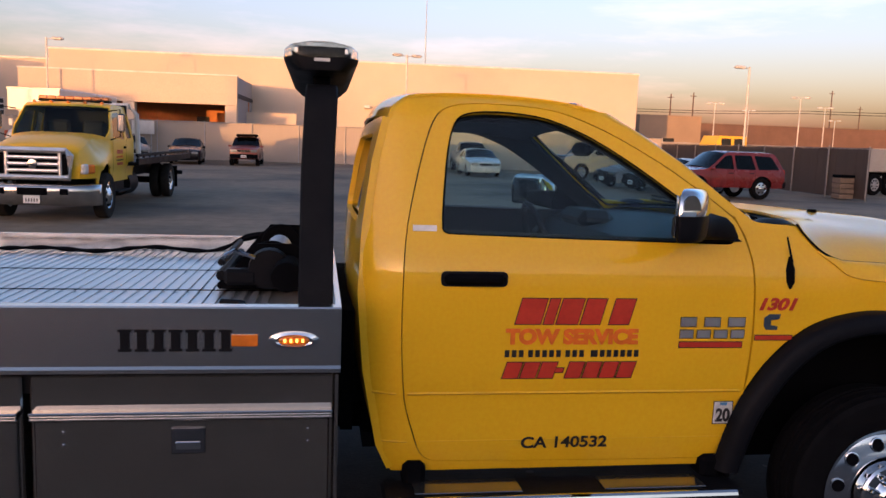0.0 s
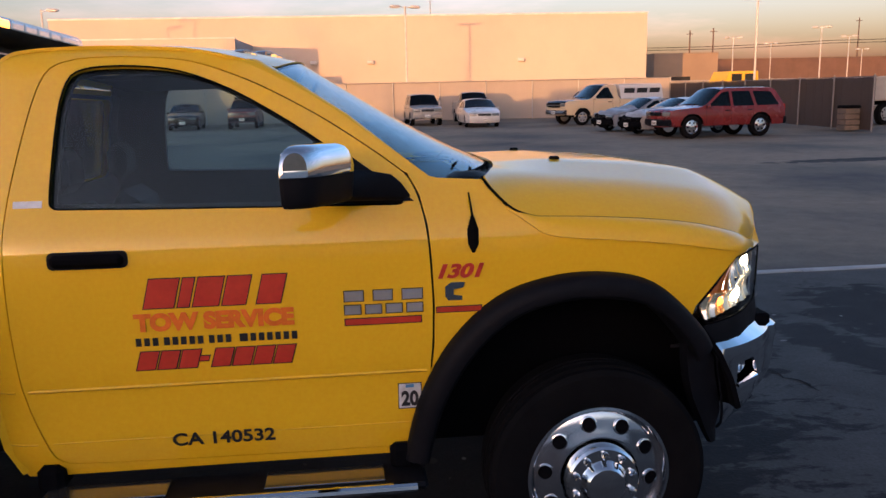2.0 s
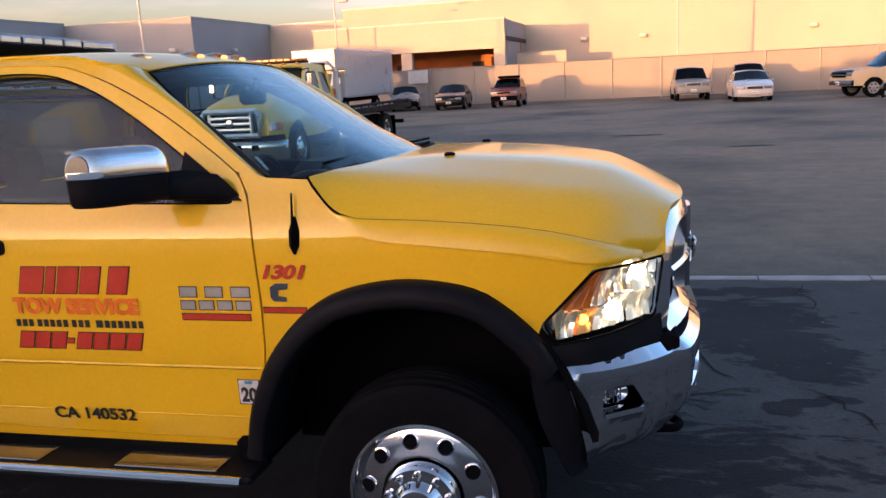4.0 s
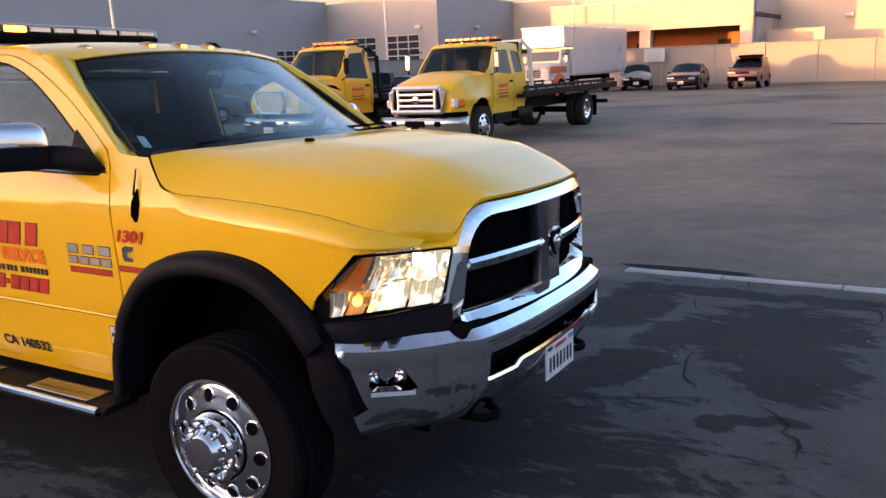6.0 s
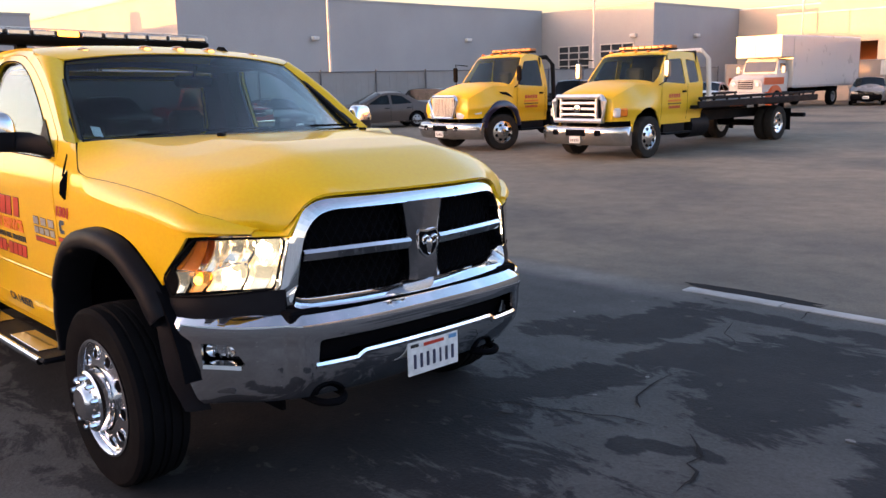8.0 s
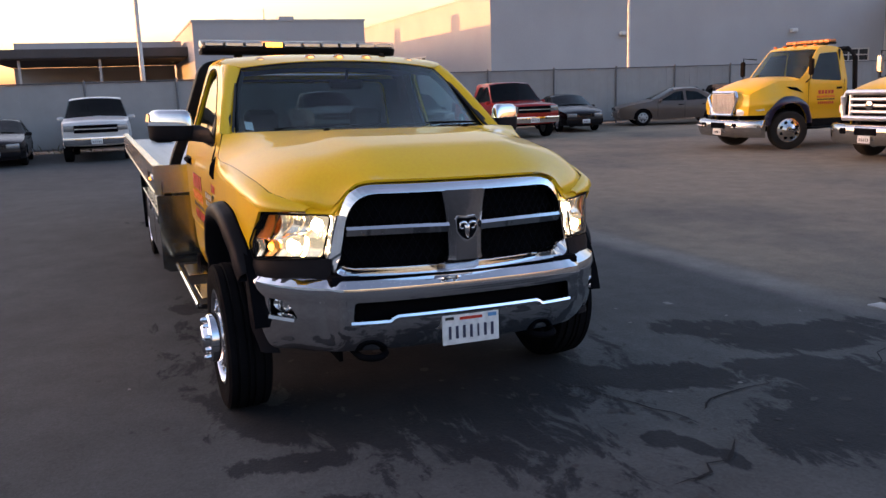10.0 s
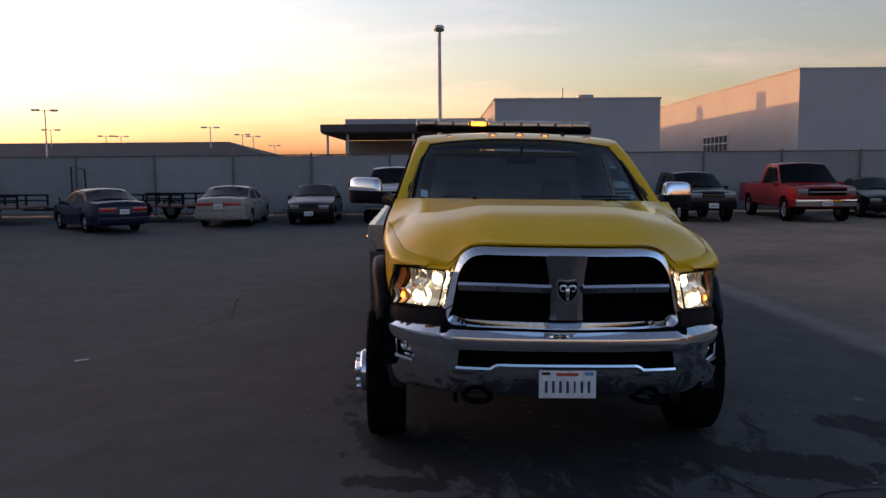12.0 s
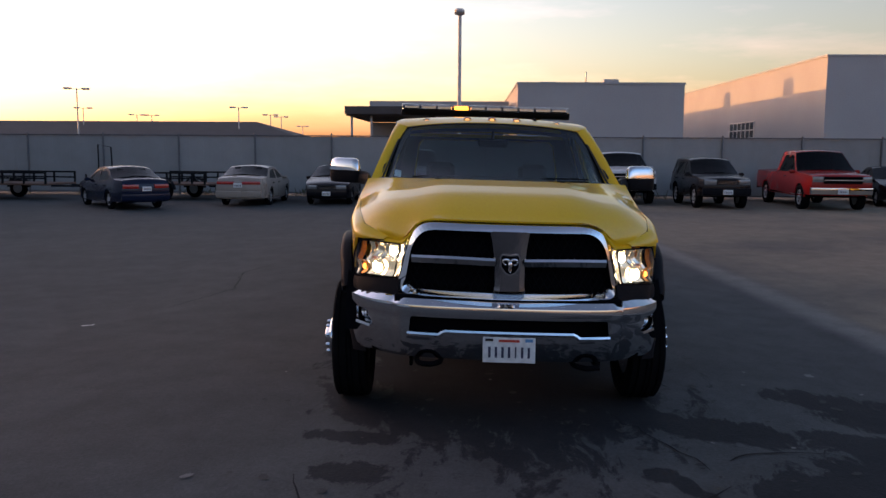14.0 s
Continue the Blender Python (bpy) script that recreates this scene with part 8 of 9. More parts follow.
word_bars(-1.572, -1.125, 1.158, 0.098, (4.2, -0.55, 1.6, -0.55, 3.6, -0.55, 3.3, -1.6, 3.4), DECAL_RED, door, "name_bar", 0.26, INK)
letters("letter", "TOW SERVICE", 0.079, on_side(-1.607, 1.083), DECAL_ORANGE, door, 0, 0.0008, 0.535, 0.062)
word_bars(-1.607, -1.075, 1.028, 0.028, (2, -1, 2, -1, 2, -2, 2, -1, 2, -1, 2, -1, 2, -1, 2, -2, 2, -1, 2, -1, 2, -3, 3, -1, 2, -1, 2, -1, 2, -1, 2, -1, 2, -1, 2), INK, door, "address_bar")
word_bars(-1.612, -1.10, 0.945, 0.062, (3, -0.5, 3, -0.5, 3, -0.5, 1.5, -0.5, 3, -0.5, 3, -0.5, 3, -0.5, 3), DECAL_RED, door, "phone_bar", 0.3, INK, 6)
letters("letter", "CA 140532", 0.068, on_side(-1.52, 0.658), INK, door, 0, 0.0008, 0.355, 0.024)
st = hpart("sticker", Geo().prism([wide(q) for q in [(-0.735, 0.745), (-0.655, 0.745), (-0.655, 0.838), (-0.735, 0.838)]], lambda u, v, w: (u, -SK(u, v) - 0.0012 - w, v), 0.0008), PLATE_WHITE, door, "white sticker with the number 20")
letters("letter", "20", 0.075, on_side(-0.726, 0.757), INK, st, 0, 0.0006, 0.062)
hpart("sticker_border", Geo().tube([(u, -SK(u, v) - 0.0015, v) for u, v in [wide(q) for q in ((-0.735, 0.745), (-0.655, 0.745), (-0.655, 0.838), (-0.735, 0.838))]], 0.003, 4, True), INK, st)
hpart("sticker_mark", Geo().prism([wide(q) for q in [(-0.71, 0.822), (-0.68, 0.822), (-0.68, 0.834), (-0.71, 0.834)]], lambda u, v, w: (u, -SK(u, v) - 0.0022 - w, v), 0.0006), DECAL_BLUE, st)
bars(-1.965, -1.875, 1.500, 0.022, 1, PLATE_WHITE, door, "trim_badge", 0, 0.0)
word_bars(-1.958, -1.882, 1.504, 0.013, (3, -1, 3, -1, 3), INK, door, "trim_badge_bar")
word_bars(-0.91, -0.645, 1.150, 0.034, (2.6, -1.5, 2.6, -1.5, 2.8), SATIN, door, "model_badge", 0.0, INK)
word_bars(-0.91, -0.645, 1.104, 0.030, (2.6, -0.9, 2.6, -0.9, 2.6, -0.9, 2.6), SATIN, door, "model_badge", 0.0, INK)
bars(-0.91, -0.645, 1.066, 0.020, 1, DECAL_RED, door, "model_badge", 0.0, 0.02, INK)
letters("letter", "1301", 0.066, on_side(-0.59, 1.218), DECAL_RED, fender, 0.3, 0.0008, 0.165, 0.045)
hpart("engine_badge", Geo().prism([(-0.545, 1.125), (-0.495, 1.125), (-0.495, 1.14), (-0.525, 1.145), (-0.525, 1.165), (-0.49, 1.17), (-0.485, 1.19), (-0.535, 1.19), (-0.555, 1.175), (-0.555, 1.14)], lambda u, v, w: (u, -SK(u, v) - 0.001 - w, v), 0.004), CHROME, fender)
bars(-0.595, -0.44, 1.096, 0.017, 1, DECAL_RED, fender, "engine_badge", 0.0, 0.0, INK)
# creases along the lower doors and cab corners
for z, x0, x1 in ((0.868, -1.985, -0.625), (0.672, -1.93, -0.66), (0.868, -2.12, -2.03), (0.672, -2.08, -1.98)):
    both("body_crease", Geo().tube([(x0 + (x1 - x0) * q / 24, -SK(x0 + (x1 - x0) * q / 24, z) + 0.0052, z) for q in range(25)], 0.0065, 6), YELLOW, None, "", 60)

# ---------------------------------------------------------------- tow truck: bed, boxes, light bar
BX0, BX1, BY, BZ = -8.7, -2.25, 1.23, 1.25
bed = hpart("flatbed", Geo().box((BX0 + BX1) / 2, 0, 1.135, BX1 - BX0 - 0.04, 2 * BY - 0.1, 0.03, 0.004), DECK_STEEL, None, "long aluminium car-carrier bed with treaded deck")
for s in (-1, 1):
    rows = []
    for x in (BX0, BX1):
        rows.append([(x, s * (BY - 0.06), BZ), (x, s * (BY - 0.004), BZ), (x, s * BY, BZ - 0.006), (x, s * BY, 1.045), (x, s * (BY + 0.008), 1.035), (x, s * (BY + 0.008), 1.022), (x, s * (BY - 0.05), 1.02), (x, s * (BY - 0.05), 1.10), (x, s * (BY - 0.06), 1.14)])
    sr = hpart("side_rail", Geo().loft(rows, True, True), ALU, bed, "brushed aluminium side rail")
    if s < 0:
        for k in range(7):
            a = -2.985 + 0.0545 * k
            hpart("name_plate_bar", Geo().box(a + 0.02, -BY - 0.003, 1.135, 0.030, 0.006, 0.066, 0.002).box(a + 0.02, -BY - 0.0035, 1.168, 0.044, 0.007, 0.010).box(a + 0.02, -BY - 0.0035, 1.102, 0.044, 0.007, 0.010), DARK_STEEL, sr)
    hpart("reflector", Geo().box(-2.575, s * (BY + 0.004), 1.135, 0.088, 0.008, 0.04, 0.002), AMBER_LENS, sr)
    bz = hpart("marker_lamp", Geo().loft([[(-2.41 + 0.088 * math.cos(a) * k, s * (BY + d), 1.135 + 0.030 * math.sin(a) * k) for a in [2 * math.pi * q / 20 for q in range(20)]] for k, d in ((1.0, 0.0), (0.98, 0.010), (0.72, 0.014), (0.6, 0.010))], True, True), CHROME, sr, "oval chrome marker lamp with lit amber diodes")
    hpart("lens", Geo().loft([[(-2.41 + 0.052 * math.cos(a) * k, s * (BY + d), 1.135 + 0.020 * math.sin(a) * k) for a in [2 * math.pi * q / 16 for q in range(16)]] for k, d in ((1.0, 0.012), (0.8, 0.018), (0.3, 0.020))], True, True), AMBER_LENS, bz)
    for k in range(4):
        hpart("diode", Geo().box(-2.44 + 0.02 * k, s * (BY + 0.021), 1.137, 0.008, 0.004, 0.012), GLOW_AMBER, bz)
    hpart("frame_rail", Geo().box(-4.2, s * 0.43, 0.80, 8.6, 0.08, 0.24, 0.01), DARK_STEEL)
    hpart("subframe_channel", Geo().box((BX0 + BX1) / 2, s * 1.13, 0.98, BX1 - BX0 - 0.1, 0.06, 0.09), DARK_STEEL)
    # tool boxes
    for x1, x0 in ((-2.27, -3.285), (-3.31, -4.30)):
        tb = hpart("toolbox", Geo().box((x0 + x1) / 2, s * 0.93, 0.70, x1 - x0, 0.50, 0.60, 0.006), BOX_ENAMEL, None, "dark polished steel underbody toolbox")
        hpart("toolbox_door", Geo().box((x0 + x1) / 2, s * 1.188, 0.63, x1 - x0 - 0.03, 0.022, 0.44, 0.006), BOX_ENAMEL, tb)
        hpart("drip_rail", Geo().box((x0 + x1) / 2, s * 1.20, 0.876, x1 - x0 - 0.01, 0.05, 0.014, 0.004).box((x0 + x1) / 2, s * 1.206, 0.858, x1 - x0 - 0.01, 0.03, 0.012, 0.004), ALU, tb)
        lt = hpart("latch", Geo().box((x0 + x1) / 2 + 0.01, s * 1.202, 0.775, 0.115, 0.01, 0.095, 0.004), DARK_CHROME, tb, "square paddle latch with a lock")
        hpart("latch_paddle", Geo().box((x0 + x1) / 2 + 0.01, s * 1.208, 0.757, 0.085, 0.008, 0.03, 0.003).lathe([(0.014, 0), (0.012, 0.006), (0.002, 0.007)], ((x0 + x1) / 2 + 0.01, s * 1.206, 0.80), "y", 10), CHROME, lt)
        for xx in (x0 + 0.11, x1 - 0.09):
            for zz in (0.765, 0.81):
                hpart("rivet", Geo().lathe([(0.007, 0), (0.005, s * 0.004), (0.001, s * 0.005)], (xx, s * 1.199, zz), "y", 8), CHROME, tb)
    hpart("rail_closing_plate", Geo().box(-2.262, s * 1.02, 0.72, 0.012, 0.40, 0.58), BOX_ENAMEL)
    # cab step
    sp = hpart("side_step", Geo().box(-1.36, s * 1.03, 0.488, 1.44, 0.19, 0.03, 0.012), BLACK_PLASTIC, None, "black running board with a bright edge")
    hpart("step_edge", Geo().tube([(-2.06, s * 1.125, 0.488), (-0.68, s * 1.125, 0.488)], 0.019, 10), CHROME, sp)
    for px in (-1.0, -1.75):
        hpart("step_pad", Geo().box(px, s * 1.03, 0.507, 0.42, 0.13, 0.008, 0.003), BOX_ENAMEL, sp)
    for px in (-0.72, -1.95):
        hpart("step_bracket", Geo().box(px, s * 0.93, 0.54, 0.09, 0.12, 0.10, 0.02), SOFT_BLACK, sp)
    # mudguards
    hpart("mudguard", Geo().loft([[(-5.05 + 0.56 * math.cos(a), s * y, 0.45 + 0.53 * math.sin(a)) for y in (0.66, 1.18)] for a in [math.pi * q / 14 for q in range(15)]]), DARK_STEEL)
    hpart("mud_flap", Geo().box(-5.72, s * 0.93, 0.58, 0.015, 0.5, 0.62), SOFT_BLACK)
    # headboard post that bends in under the light bar
    path = smooth_path([(-2.34, s * 1.09, 1.02), (-2.34, s * 1.055, 1.25), (-2.34, s * 0.97, 1.46), (-2.34, s * 0.888, 1.67), (-2.335, s * 0.822, 1.85), (-2.33, s * 0.775, 1.965), (-2.33, s * 0.68, 2.008), (-2.33, s * 0.4, 2.014), (-2.33, s * 0.002, 2.016)], 40)
    rows = []
    for i, p in enumerate(path):
        q, o = Vector(path[min(i + 1, 40)]), Vector(path[max(i - 1, 0)])
        d = (q - o).normalized()
        nrm = Vector((0, d.z, -d.y))
        p = Vector(p)
        rows.append([tuple(p + Vector((dx, 0, 0)) + nrm * dn) for dx, dn in ((-0.062, -0.032), (-0.055, -0.038), (0.055, -0.038), (0.062, -0.032), (0.062, 0.032), (0.055, 0.038), (-0.055, 0.038), (-0.062, 0.032))])
    hpart("headboard_post", Geo().loft(rows, True, True), DARK_STEEL, None, "dark bent headboard post")
    if s < 0:
        hpart("winch_lever", Geo().tube([(-2.6, -0.98, 1.15), (-2.75, -1.0, 1.19)], 0.012, 6), SOFT_BLACK)
# deck treads, seen as single strips near the cab
rib = None
for k in range(118):
    x = -2.55 - 0.0525 * k
    if rib is None:
        rib = hpart("deck_tread", Geo().box(0, 0, 1.153, 0.030, 2.30, 0.008, 0.002), DECK_STEEL, bed)
        rib.matrix_basis = Matrix.Translation((x, 0, 0))
    else:
        same_mesh(rib, "deck_tread", Matrix.Translation((x, 0, 0)), bed)
hpart("deck_edge", Geo().box(BX1 - 0.01, 0, 1.14, 0.02, 2 * BY - 0.12, 0.22), ALU, bed)
hpart("deck_seam", Geo().box(-5.4, 0.32, 1.1575, 6.0, 0.016, 0.003).box(-5.4, -0.32, 1.1575, 6.0, 0.016, 0.003), SOFT_BLACK, bed)
# winch, cable and strap
wn_ = hpart("winch", Geo().box(-2.56, 0.15, 1.185, 0.42, 1.04, 0.03, 0.008), SOFT_BLACK, None, "black winch on the front of the bed")
hpart("cable_drum", Geo().lathe([(0.055, -0.30)] + [(0.058 + 0.006 * (q % 2), -0.29 + 0.0145 * q) for q in range(41)] + [(0.055, 0.30)], (-2.54, 0.15, 1.275), "y", 16), DECK_STEEL, wn_)
for yy in (-0.32, -0.30, 0.60):
    hpart("drum_flange", Geo().lathe([(0.02, -0.012), (0.105, -0.010), (0.108, 0.0), (0.105, 0.010), (0.02, 0.012)], (-2.54, yy, 1.275), "y", 24), SOFT_BLACK, wn_)
for yy in (-0.37, 0.64):
    hpart("winch_bracket", Geo().prism([(-2.76, 1.19), (-2.36, 1.19), (-2.36, 1.32), (-2.44, 1.375), (-2.60, 1.375), (-2.68, 1.29)], lambda u, v, w: (u, yy + w, v), 0.018), SOFT_BLACK, wn_)
hpart("winch_motor", Geo().lathe([(0.02, -0.16), (0.062, -0.155), (0.066, -0.12), (0.062, -0.10), (0.062, 0.10), (0.05, 0.13)], (-2.46, -0.52, 1.27), "y", 18), SOFT_BLACK, wn_)
hpart("gear_housing", Geo().lathe([(0.02, -0.05), (0.085, -0.045), (0.092, 0.0), (0.085, 0.04), (0.03, 0.06)], (-2.54, -0.44, 1.275), "y", 20).box(-2.66, -0.45, 1.24, 0.14, 0.08, 0.07, 0.015), DARK_STEEL, wn_)
hpart("release_lever", Geo().tube([(-2.60, -0.50, 1.33), (-2.68, -0.53, 1.36), (-2.72, -0.55, 1.34)], 0.01, 6), DARK_CHROME, wn_)
hpart("roller_guide", Geo().tube([(-2.76, -0.3, 1.22), (-2.76, 0.6, 1.22)], 0.024, 8).tube([(-2.76, -0.3, 1.28), (-2.76, 0.6, 1.28)], 0.016, 8), DARK_STEEL, wn_)
strap = smooth_path([(-2.55, 0.9, 1.30), (-2.75, 0.96, 1.27), (-2.95, 0.92, 1.19), (-3.3, 0.98, 1.20), (-3.6, 0.95, 1.175), (-3.9, 1.0, 1.185), (-4.15, 0.97, 1.18)], 40)
hpart("tie_down_strap", Geo().tube(strap, [0.05 if i < 8 else 0.026 + 0.008 * math.sin(i * 1.7) for i in range(41)], 6, False, 0.45), SOFT_BLACK, None, "crumpled black tie-down strap lying on the deck")
hpart("chain_hook", Geo().tube(smooth_path([(-4.15, 0.97, 1.18), (-4.24, 0.99, 1.18), (-4.28, 0.95, 1.20), (-4.25, 0.92, 1.21)], 10), 0.014, 6), RUST)
hpart("latch_pin", Geo().tube([(-2.62, -1.0, 1.17), (-2.62, -0.86, 1.19), (-2.70, -0.84, 1.19)], 0.02, 8).box(-2.58, -0.93, 1.18, 0.12, 0.05, 0.05, 0.01), DARK_STEEL)
for px in (-7.6, -8.0):
    hpart("wheel_grip", Geo().box(px, -0.75, 1.22, 0.2, 0.26, 0.12, 0.03), SOFT_BLACK)
# light bar
def bar_rows(half_span, sections, round_end):
    """Sections across the truck whose width draws in at both ends."""
    rows_ = []
    for q in range(-14, 15):
        y = half_span * math.sin(math.pi / 2 * q / 14)
        e = half_span - abs(y)
        k = 1.0 if e > round_end else 0.55 + 0.45 * math.sqrt(max(0.0, 1 - (1 - e / round_end) ** 2))
        rows_.append([(-2.333 + dx * k, y, z) for dx, z in sections])
    return rows_


LB = hpart("light_bar", Geo().loft(bar_rows(0.79, ((-0.10, 2.092), (-0.142, 2.128), (-0.146, 2.142), (0.146, 2.142), (0.142, 2.128), (0.10, 2.092)), 0.10), True, True), DARK_STEEL, None, "low amber light bar on the headboard", 50)
lens_bar = hpart("light_bar_lens", Geo().loft(bar_rows(0.785, ((-0.146, 2.143), (-0.144, 2.172), (-0.125, 2.190), (-0.06, 2.200), (0.06, 2.200), (0.125, 2.190), (0.144, 2.172), (0.146, 2.143)), 0.10), True, True), LENS, LB, "clear rounded lens over the lamp modules", 60)
lens_bar.visible_shadow = False
for k in range(10):
    y0 = -0.765 + 0.153 * k
    lit = k == 3
    m = hpart("light_module", Geo().box(-2.333, y0 + 0.0765, 2.152, 0.22, 0.148, 0.014, 0.003).box(-2.333, y0 + 0.004, 2.164, 0.235 if 0 < k < 9 else 0.18, 0.005, 0.036), DARK_STEEL, LB, "flashing amber light module" if lit else "clear light module")
    for w in (-1, 1):
        hpart("lamp_face", Geo().box(-2.333 + w * (0.112 if 0 < k < 9 else 0.095), y0 + 0.0765, 2.166, 0.022, 0.132, 0.034, 0.006), GLOW_BEACON if lit else WHEEL_STEEL, m)
    hpart("reflector_tray", Geo().box(-2.333, y0 + 0.0765, 2.166, 0.12, 0.11, 0.022, 0.008, Matrix.Rotation(0.12 * math.sin(k * 2.1), 4, "Y")), DARK_CHROME, m)
for yy in (-0.50, 0.50):
    hpart("light_bar_foot", Geo().box(-2.33, yy, 2.072, 0.07, 0.06, 0.044, 0.004), DARK_STEEL, LB)
hpart("light_bar_plate", Geo().box(-2.33, -0.792, 2.13, 0.06, 0.006, 0.012), PLATE_WHITE, LB)
# plain black boxes added as exhaust and driveline shade under the cab
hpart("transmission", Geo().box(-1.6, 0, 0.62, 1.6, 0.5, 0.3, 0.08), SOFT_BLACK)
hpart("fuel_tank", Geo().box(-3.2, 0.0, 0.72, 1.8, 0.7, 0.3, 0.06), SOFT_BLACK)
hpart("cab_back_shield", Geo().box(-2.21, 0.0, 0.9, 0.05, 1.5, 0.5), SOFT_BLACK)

# ---------------------------------------------------------------- marks on the ground and things in the yard
def drain_line(x):
    return 8.06 + 0.045 * (x - 2.6)


# lengths of concrete kerb laid flush, with open joints between them
drain = thing("drain_strip", Matrix(), "pale worn concrete strip across the asphalt", "kerb", "", "structure")
rng_d, x_d = random.Random(8), 2.05
while x_d < 19.0:
    x_e = x_d + rng_d.uniform(0.75, 1.15)
    half, zt = rng_d.uniform(0.055, 0.075), 0.010 + rng_d.uniform(0, 0.006)
    rows_d = []
    for q in range(6):
        x = x_d + (x_e - 0.014 - x_d) * q / 5
        y, w = drain_line(x), half + rng_d.uniform(-0.008, 0.008)
        rows_d.append([(x, y - w, -0.02), (x, y - w, zt - 0.006), (x, y - w + 0.012, zt), (x, y + w - 0.012, zt), (x, y + w, zt - 0.006), (x, y + w, -0.02)])
    part("kerb_length", Geo().loft(rows_d, True, True), CONCRETE_STRIP, drain)
    x_d = x_e
setting("drain_gap", sheet(blot(2.55, drain_line(2.55) + 0.17, 0.62, 0.085, 5, radians(2), 40, 0.25), [], lambda u, v: (u, v, 0.005), 0.2), CRACK, "dark damp hollow beside the concrete strip", "stain")
crack([(3.78, 5.22), (3.90, 5.10), (3.94, 4.98), (4.0, 4.86), (4.02, 4.70)], 0.010, 1)
crack([(3.17, 6.05), (3.20, 5.92), (3.24, 5.68), (3.33, 5.37), (3.40, 5.34)], 0.008, 2)
crack([(2.55, 4.80), (2.80, 4.89), (3.05, 5.02), (3.27, 5.12), (3.55, 5.2)], 0.006, 3)
crack([(3.17, 7.80), (3.14, 7.98), (3.10, 8.16), (3.14, 8.30)], 0.010, 4)
crack([(4.15, 7.95), (4.08, 7.6), (4.16, 7.3), (4.1, 7.1)], 0.008, 5)
crack([(5.2, 2.6), (4.9, 2.9), (4.4, 2.95), (4.0, 3.1), (3.7, 3.0)], 0.009, 6)
crack([(-1.0, 0.6), (-2.2, 1.0), (-3.6, 0.7), (-5.0, 1.1)], 0.009, 7)
crack([(2.85, 7.35), (2.95, 7.1), (3.1, 6.9), (3.12, 6.7)], 0.006, 8)
# small drips and chips scattered on the asphalt
rng_s, specks, chips = random.Random(21), Geo(), Geo()
for k in range(150):
    x, y = rng_s.uniform(1.0, 6.0), rng_s.uniform(2.2, 7.6)
    r = rng_s.uniform(0.008, 0.030) if k % 3 else rng_s.uniform(0.006, 0.014)
    loop = blot(x, y, r * rng_s.uniform(1.0, 1.8), r, k, rng_s.uniform(0, 3), 9, 0.3)
    h = lie(x, y) + 0.005
    g = specks if k % 8 else chips
    g.add([(u, v, h) for u, v in loop], [tuple(range(9))])
tagged(part("oil_drips", specks, OIL, None, "small dark oil drips on the asphalt"), "", "stain", "", "stuff")
tagged(part("stone_chips", chips, GRAVEL, None, "pale stone chips lying on the asphalt"), "", "gravel", "", "stuff")
deb = thing("paper_scrap", Matrix.Translation((-0.74, 0.36, 0.0)), "small pale scrap lying on the asphalt", "litter")
part("sheet", Geo().add(*thicken([(0.50, -0.30, 0.008), (0.58, -0.33, 0.02), (0.60, -0.26, 0.012), (0.52, -0.22, 0.024)], [(0, 1, 2, 3)], 0.003)), PLATE_WHITE, deb)


# utility trailers by the west fence
def utility_trailer(m, length, label):
    t = thing("utility_trailer", m, label, "trailer")
    part("deck", Geo().box(0, 0, 0.55, length, 1.7, 0.07, 0.01), RUST, t)
    for s in (-1, 1):
        part("side_rail", Geo().box(0, s * 0.83, 0.95, length, 0.05, 0.06, 0.01), DARK_STEEL, t)
        part("side_rail", Geo().box(0, s * 0.83, 0.76, length, 0.05, 0.05, 0.01), DARK_STEEL, t)
        for k in range(6):
            part("rail_post", Geo().box(-length / 2 + length * (k + 0.05) / 5.1, s * 0.83, 0.76, 0.05, 0.06, 0.4), DARK_STEEL, t)
        make_wheel(t, -0.3, s * 0.93, 0.33, 0.18, 0.19, GALV, s)
        part("mudguard", Geo().loft([[(-0.3 + 0.42 * math.cos(a), s * y, 0.36 + 0.4 * math.sin(a)) for y in (0.84, 1.04)] for a in [math.pi * q / 8 for q in range(9)]]), DARK_STEEL, t)
    part("tongue", Geo().tube([(length / 2, -0.6, 0.5), (length / 2 + 1.1, 0, 0.48), (length / 2, 0.6, 0.5)], 0.04, 6), DARK_STEEL, t)
    part("jack", Geo().tube([(length / 2 + 0.95, 0.0, 0.02), (length / 2 + 0.95, 0.0, 0.9)], 0.03, 6), DARK_STEEL, t)
    return t


utility_trailer(pose(-21.9, -6.4, 0, 0, 0, 75), 2.6, "dark steel utility trailer with low rails between parked cars")
utility_trailer(pose(-21.2, -12.6, 0, 0, 0, 82), 4.2, "dark rusty flat trailer by the fence")
frame_g = thing("pipe_frame", Matrix.Translation((-23.6, -10.4, 0)), "thin bent pipe frame leaning by the fence", "frame")
part("pipe", Geo().tube([(0, 0, 0), (0, 0, 1.95), (0, 0.5, 1.85), (0, 0.55, 0.0)], 0.03, 6), DARK_STEEL, frame_g)
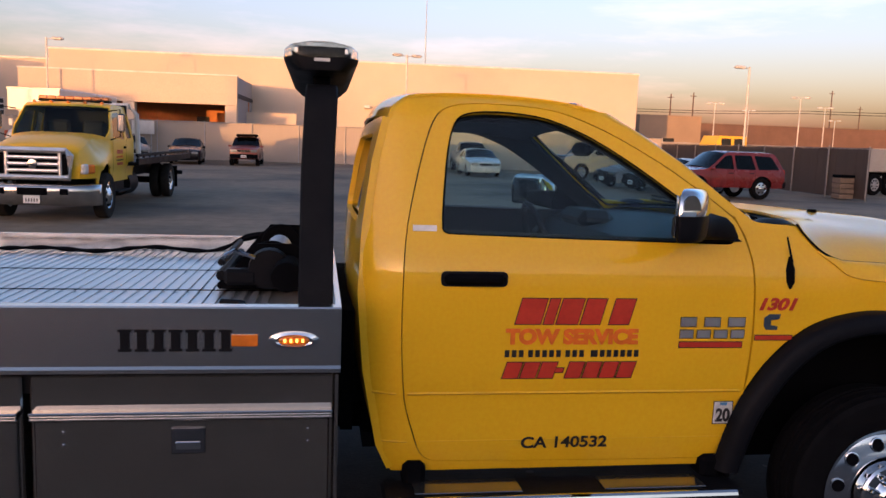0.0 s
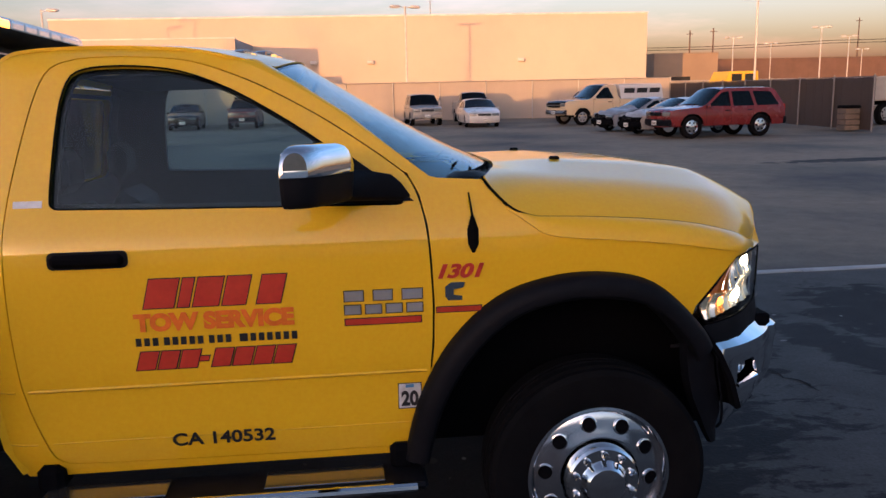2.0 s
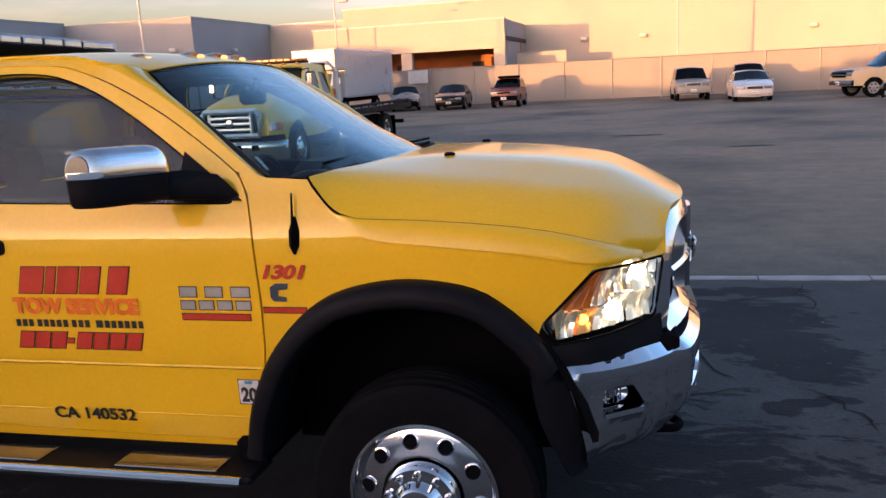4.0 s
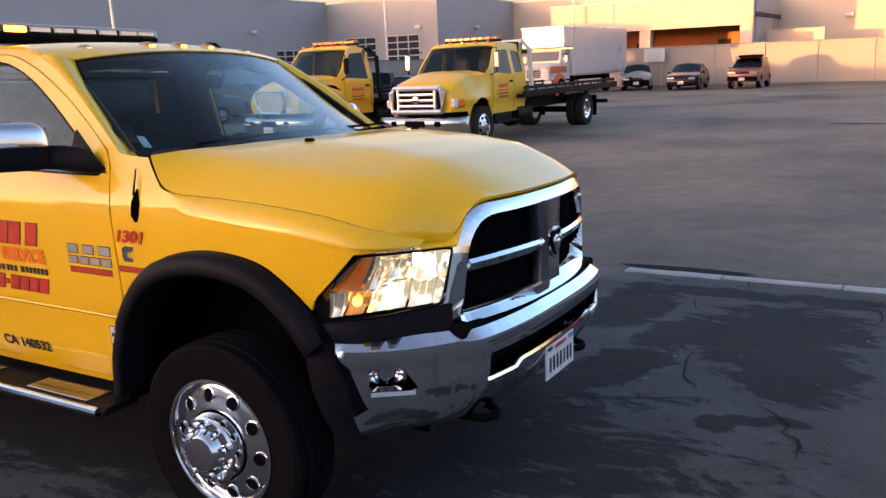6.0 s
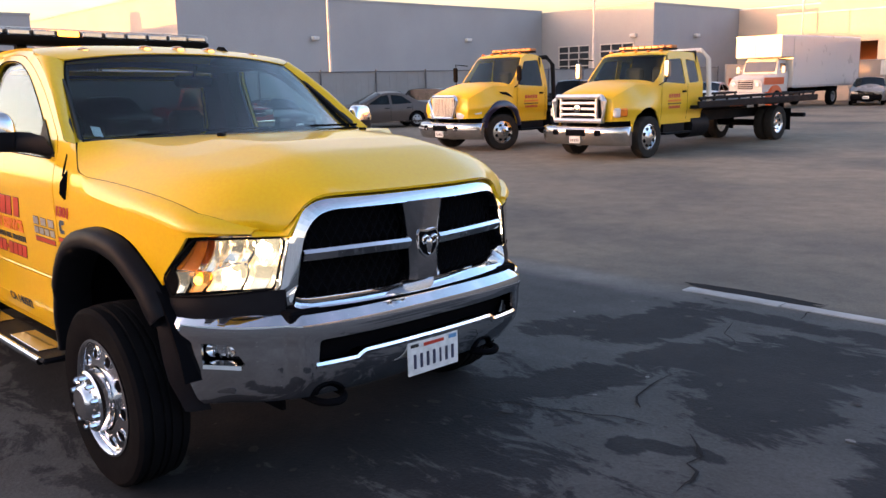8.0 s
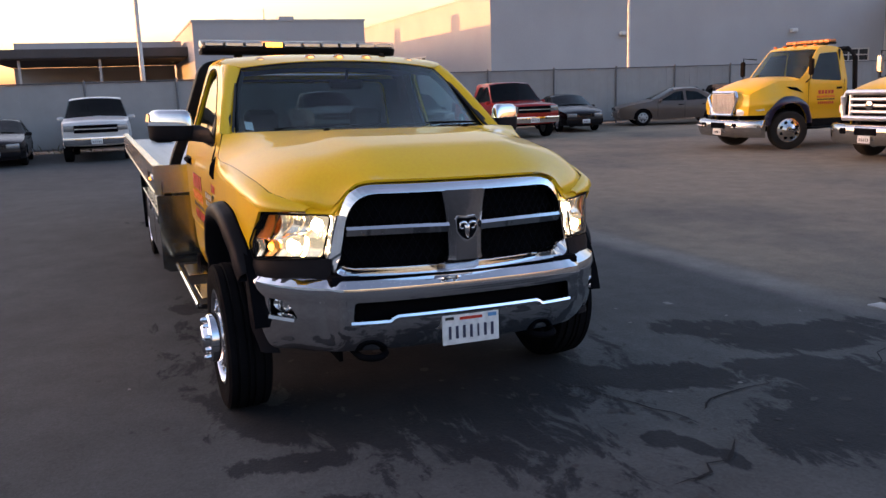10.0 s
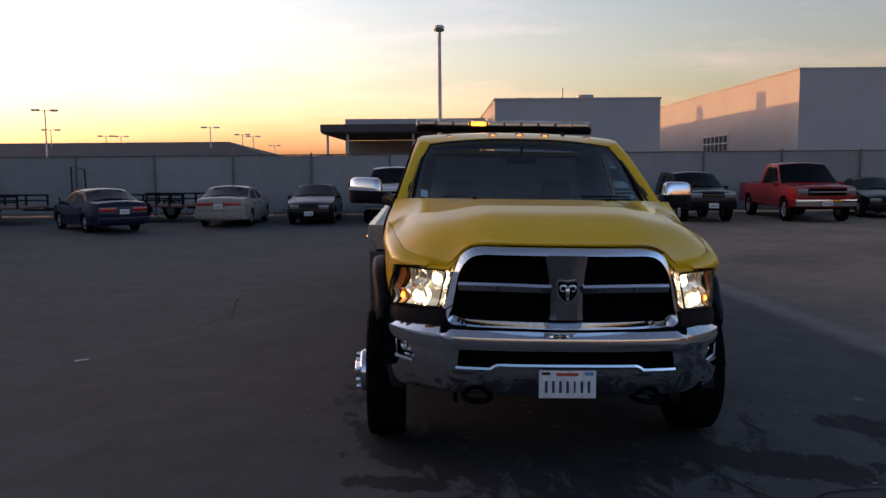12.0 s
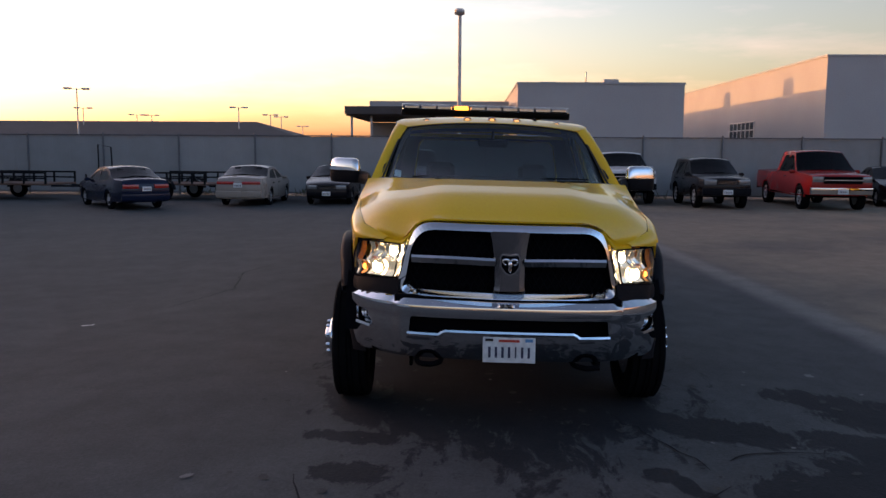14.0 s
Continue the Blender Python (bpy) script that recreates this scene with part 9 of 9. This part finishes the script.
# stack of pale crates with a dark lid by the end of the dark fence
stack = thing("crate_stack", Matrix.Translation((20.35, 32.1, 0)), "stack of weathered wooden crates under a dark lid", "crate")
for k in range(4):
    part("crate", Geo().box(0.02 * math.sin(k * 2.0), 0, 0.14 + 0.22 * k, 0.62, 0.6, 0.20, 0.02), surface("weathered_wood", (0.17, 0.13, 0.10), 0.85, second=(0.09, 0.07, 0.055), scale=3.0, mixed=0.6, bump=0.003) if k == 0 else bpy.data.materials["weathered_wood"], stack)
part("lid", Geo().box(0, 0, 0.96, 0.66, 0.64, 0.12, 0.04), SOFT_BLACK, stack)
# pale semi-trailer beyond the end of the dark fence
semi = thing("semi_trailer", pose(27.5, 38.5, 0, 0, 0, 20), "pale cargo trailer parked beyond the dark fence", "trailer")
part("cargo_box", Geo().box(0, 0, 1.62, 9.0, 2.45, 1.06, 0.04), surface("dull_cream_paint", (0.42, 0.39, 0.34), 0.6, scale=0.8), semi)
part("chassis", Geo().box(0, 0, 0.98, 8.8, 1.0, 0.2), SOFT_BLACK, semi)
for s in (-1, 1):
    for ax in (-3.6, -2.5):
        make_wheel(semi, ax, s * 1.05, 0.5, 0.28, 0.3, GALV, s, 0, 8)
part("landing_leg", Geo().box(2.4, 0.7, 0.46, 0.12, 0.12, 0.92).box(2.4, -0.7, 0.46, 0.12, 0.12, 0.92), DARK_STEEL, semi)
# yellow cab that shows over the dark fence
yc = thing("yellow_truck_cab", pose(25.2, 54.0, -0.02, 0, 0, 190) @ Matrix.Scale(0.94, 4), "yellow truck cab standing behind the dark fence", "truck")
part("cab", Geo().loft([[(x, -1.1, 0.9), (x, -1.1, 2.1), (x, -0.98, zt), (x, 0.98, zt), (x, 1.1, 2.1), (x, 1.1, 0.9)] for x, zt in ((-1.3, 3.0), (0.9, 3.0), (1.3, 2.2))], True, True), YELLOW_DULL, yc)
for s in (-1, 1):
    part("side_window", Geo().box(0.4, s * 1.05, 2.55, 0.8, 0.06, 0.55, 0.02), PANE_DARK, yc)
    part("side_window", Geo().box(-0.65, s * 1.05, 2.55, 0.8, 0.06, 0.55, 0.02), PANE_DARK, yc)
    make_wheel(yc, 0.7, s * 1.0, 0.48, 0.28, 0.29, GALV, s)
    make_wheel(yc, -0.9, s * 1.0, 0.48, 0.28, 0.29, GALV, s)
part("frame", Geo().box(0, 0, 0.75, 3.0, 0.9, 0.3), SOFT_BLACK, yc)
# white board on the far fence
wb = thing("white_board", Matrix.Translation((-13.2, 55.95, 0)), "plain white board leaning on the far fence", "board")
part("board", Geo().box(0, 0, 2.02, 1.4, 0.05, 0.86, 0.01), TRIM_WHITE, wb)
part("leg", Geo().box(-0.5, 0.03, 0.8, 0.06, 0.05, 1.6).box(0.5, 0.03, 0.8, 0.06, 0.05, 1.6), GALV, wb)
# weeds at the foot of the west fence
rngw = random.Random(4)
gw = Geo()
for k in range(260):
    cy = rngw.choice((-6.6, -2.0, 0.6, 4.5, 10.5, -10.0)) + rngw.gauss(0, 0.6)
    cx = -24.2 + rngw.gauss(0, 0.25)
    h, a = rngw.uniform(0.1, 0.38), rngw.uniform(0, 6.28)
    dx, dy = 0.10 * math.cos(a), 0.10 * math.sin(a)
    gw.add([(cx - dy * 0.12, cy + dx * 0.12, 0), (cx + dy * 0.12, cy - dx * 0.12, 0), (cx + dx * 0.6 + dy * 0.06, cy + dy * 0.6, h * 0.7), (cx + dx * 1.4, cy + dy * 1.4, h)], [(0, 1, 2), (0, 2, 3)])
tagged(part("weeds", gw, surface("dry_weed", (0.09, 0.085, 0.04), 0.9, scale=5.0), None, "dry weeds along the foot of the fence"), "", "weeds", "", "stuff")
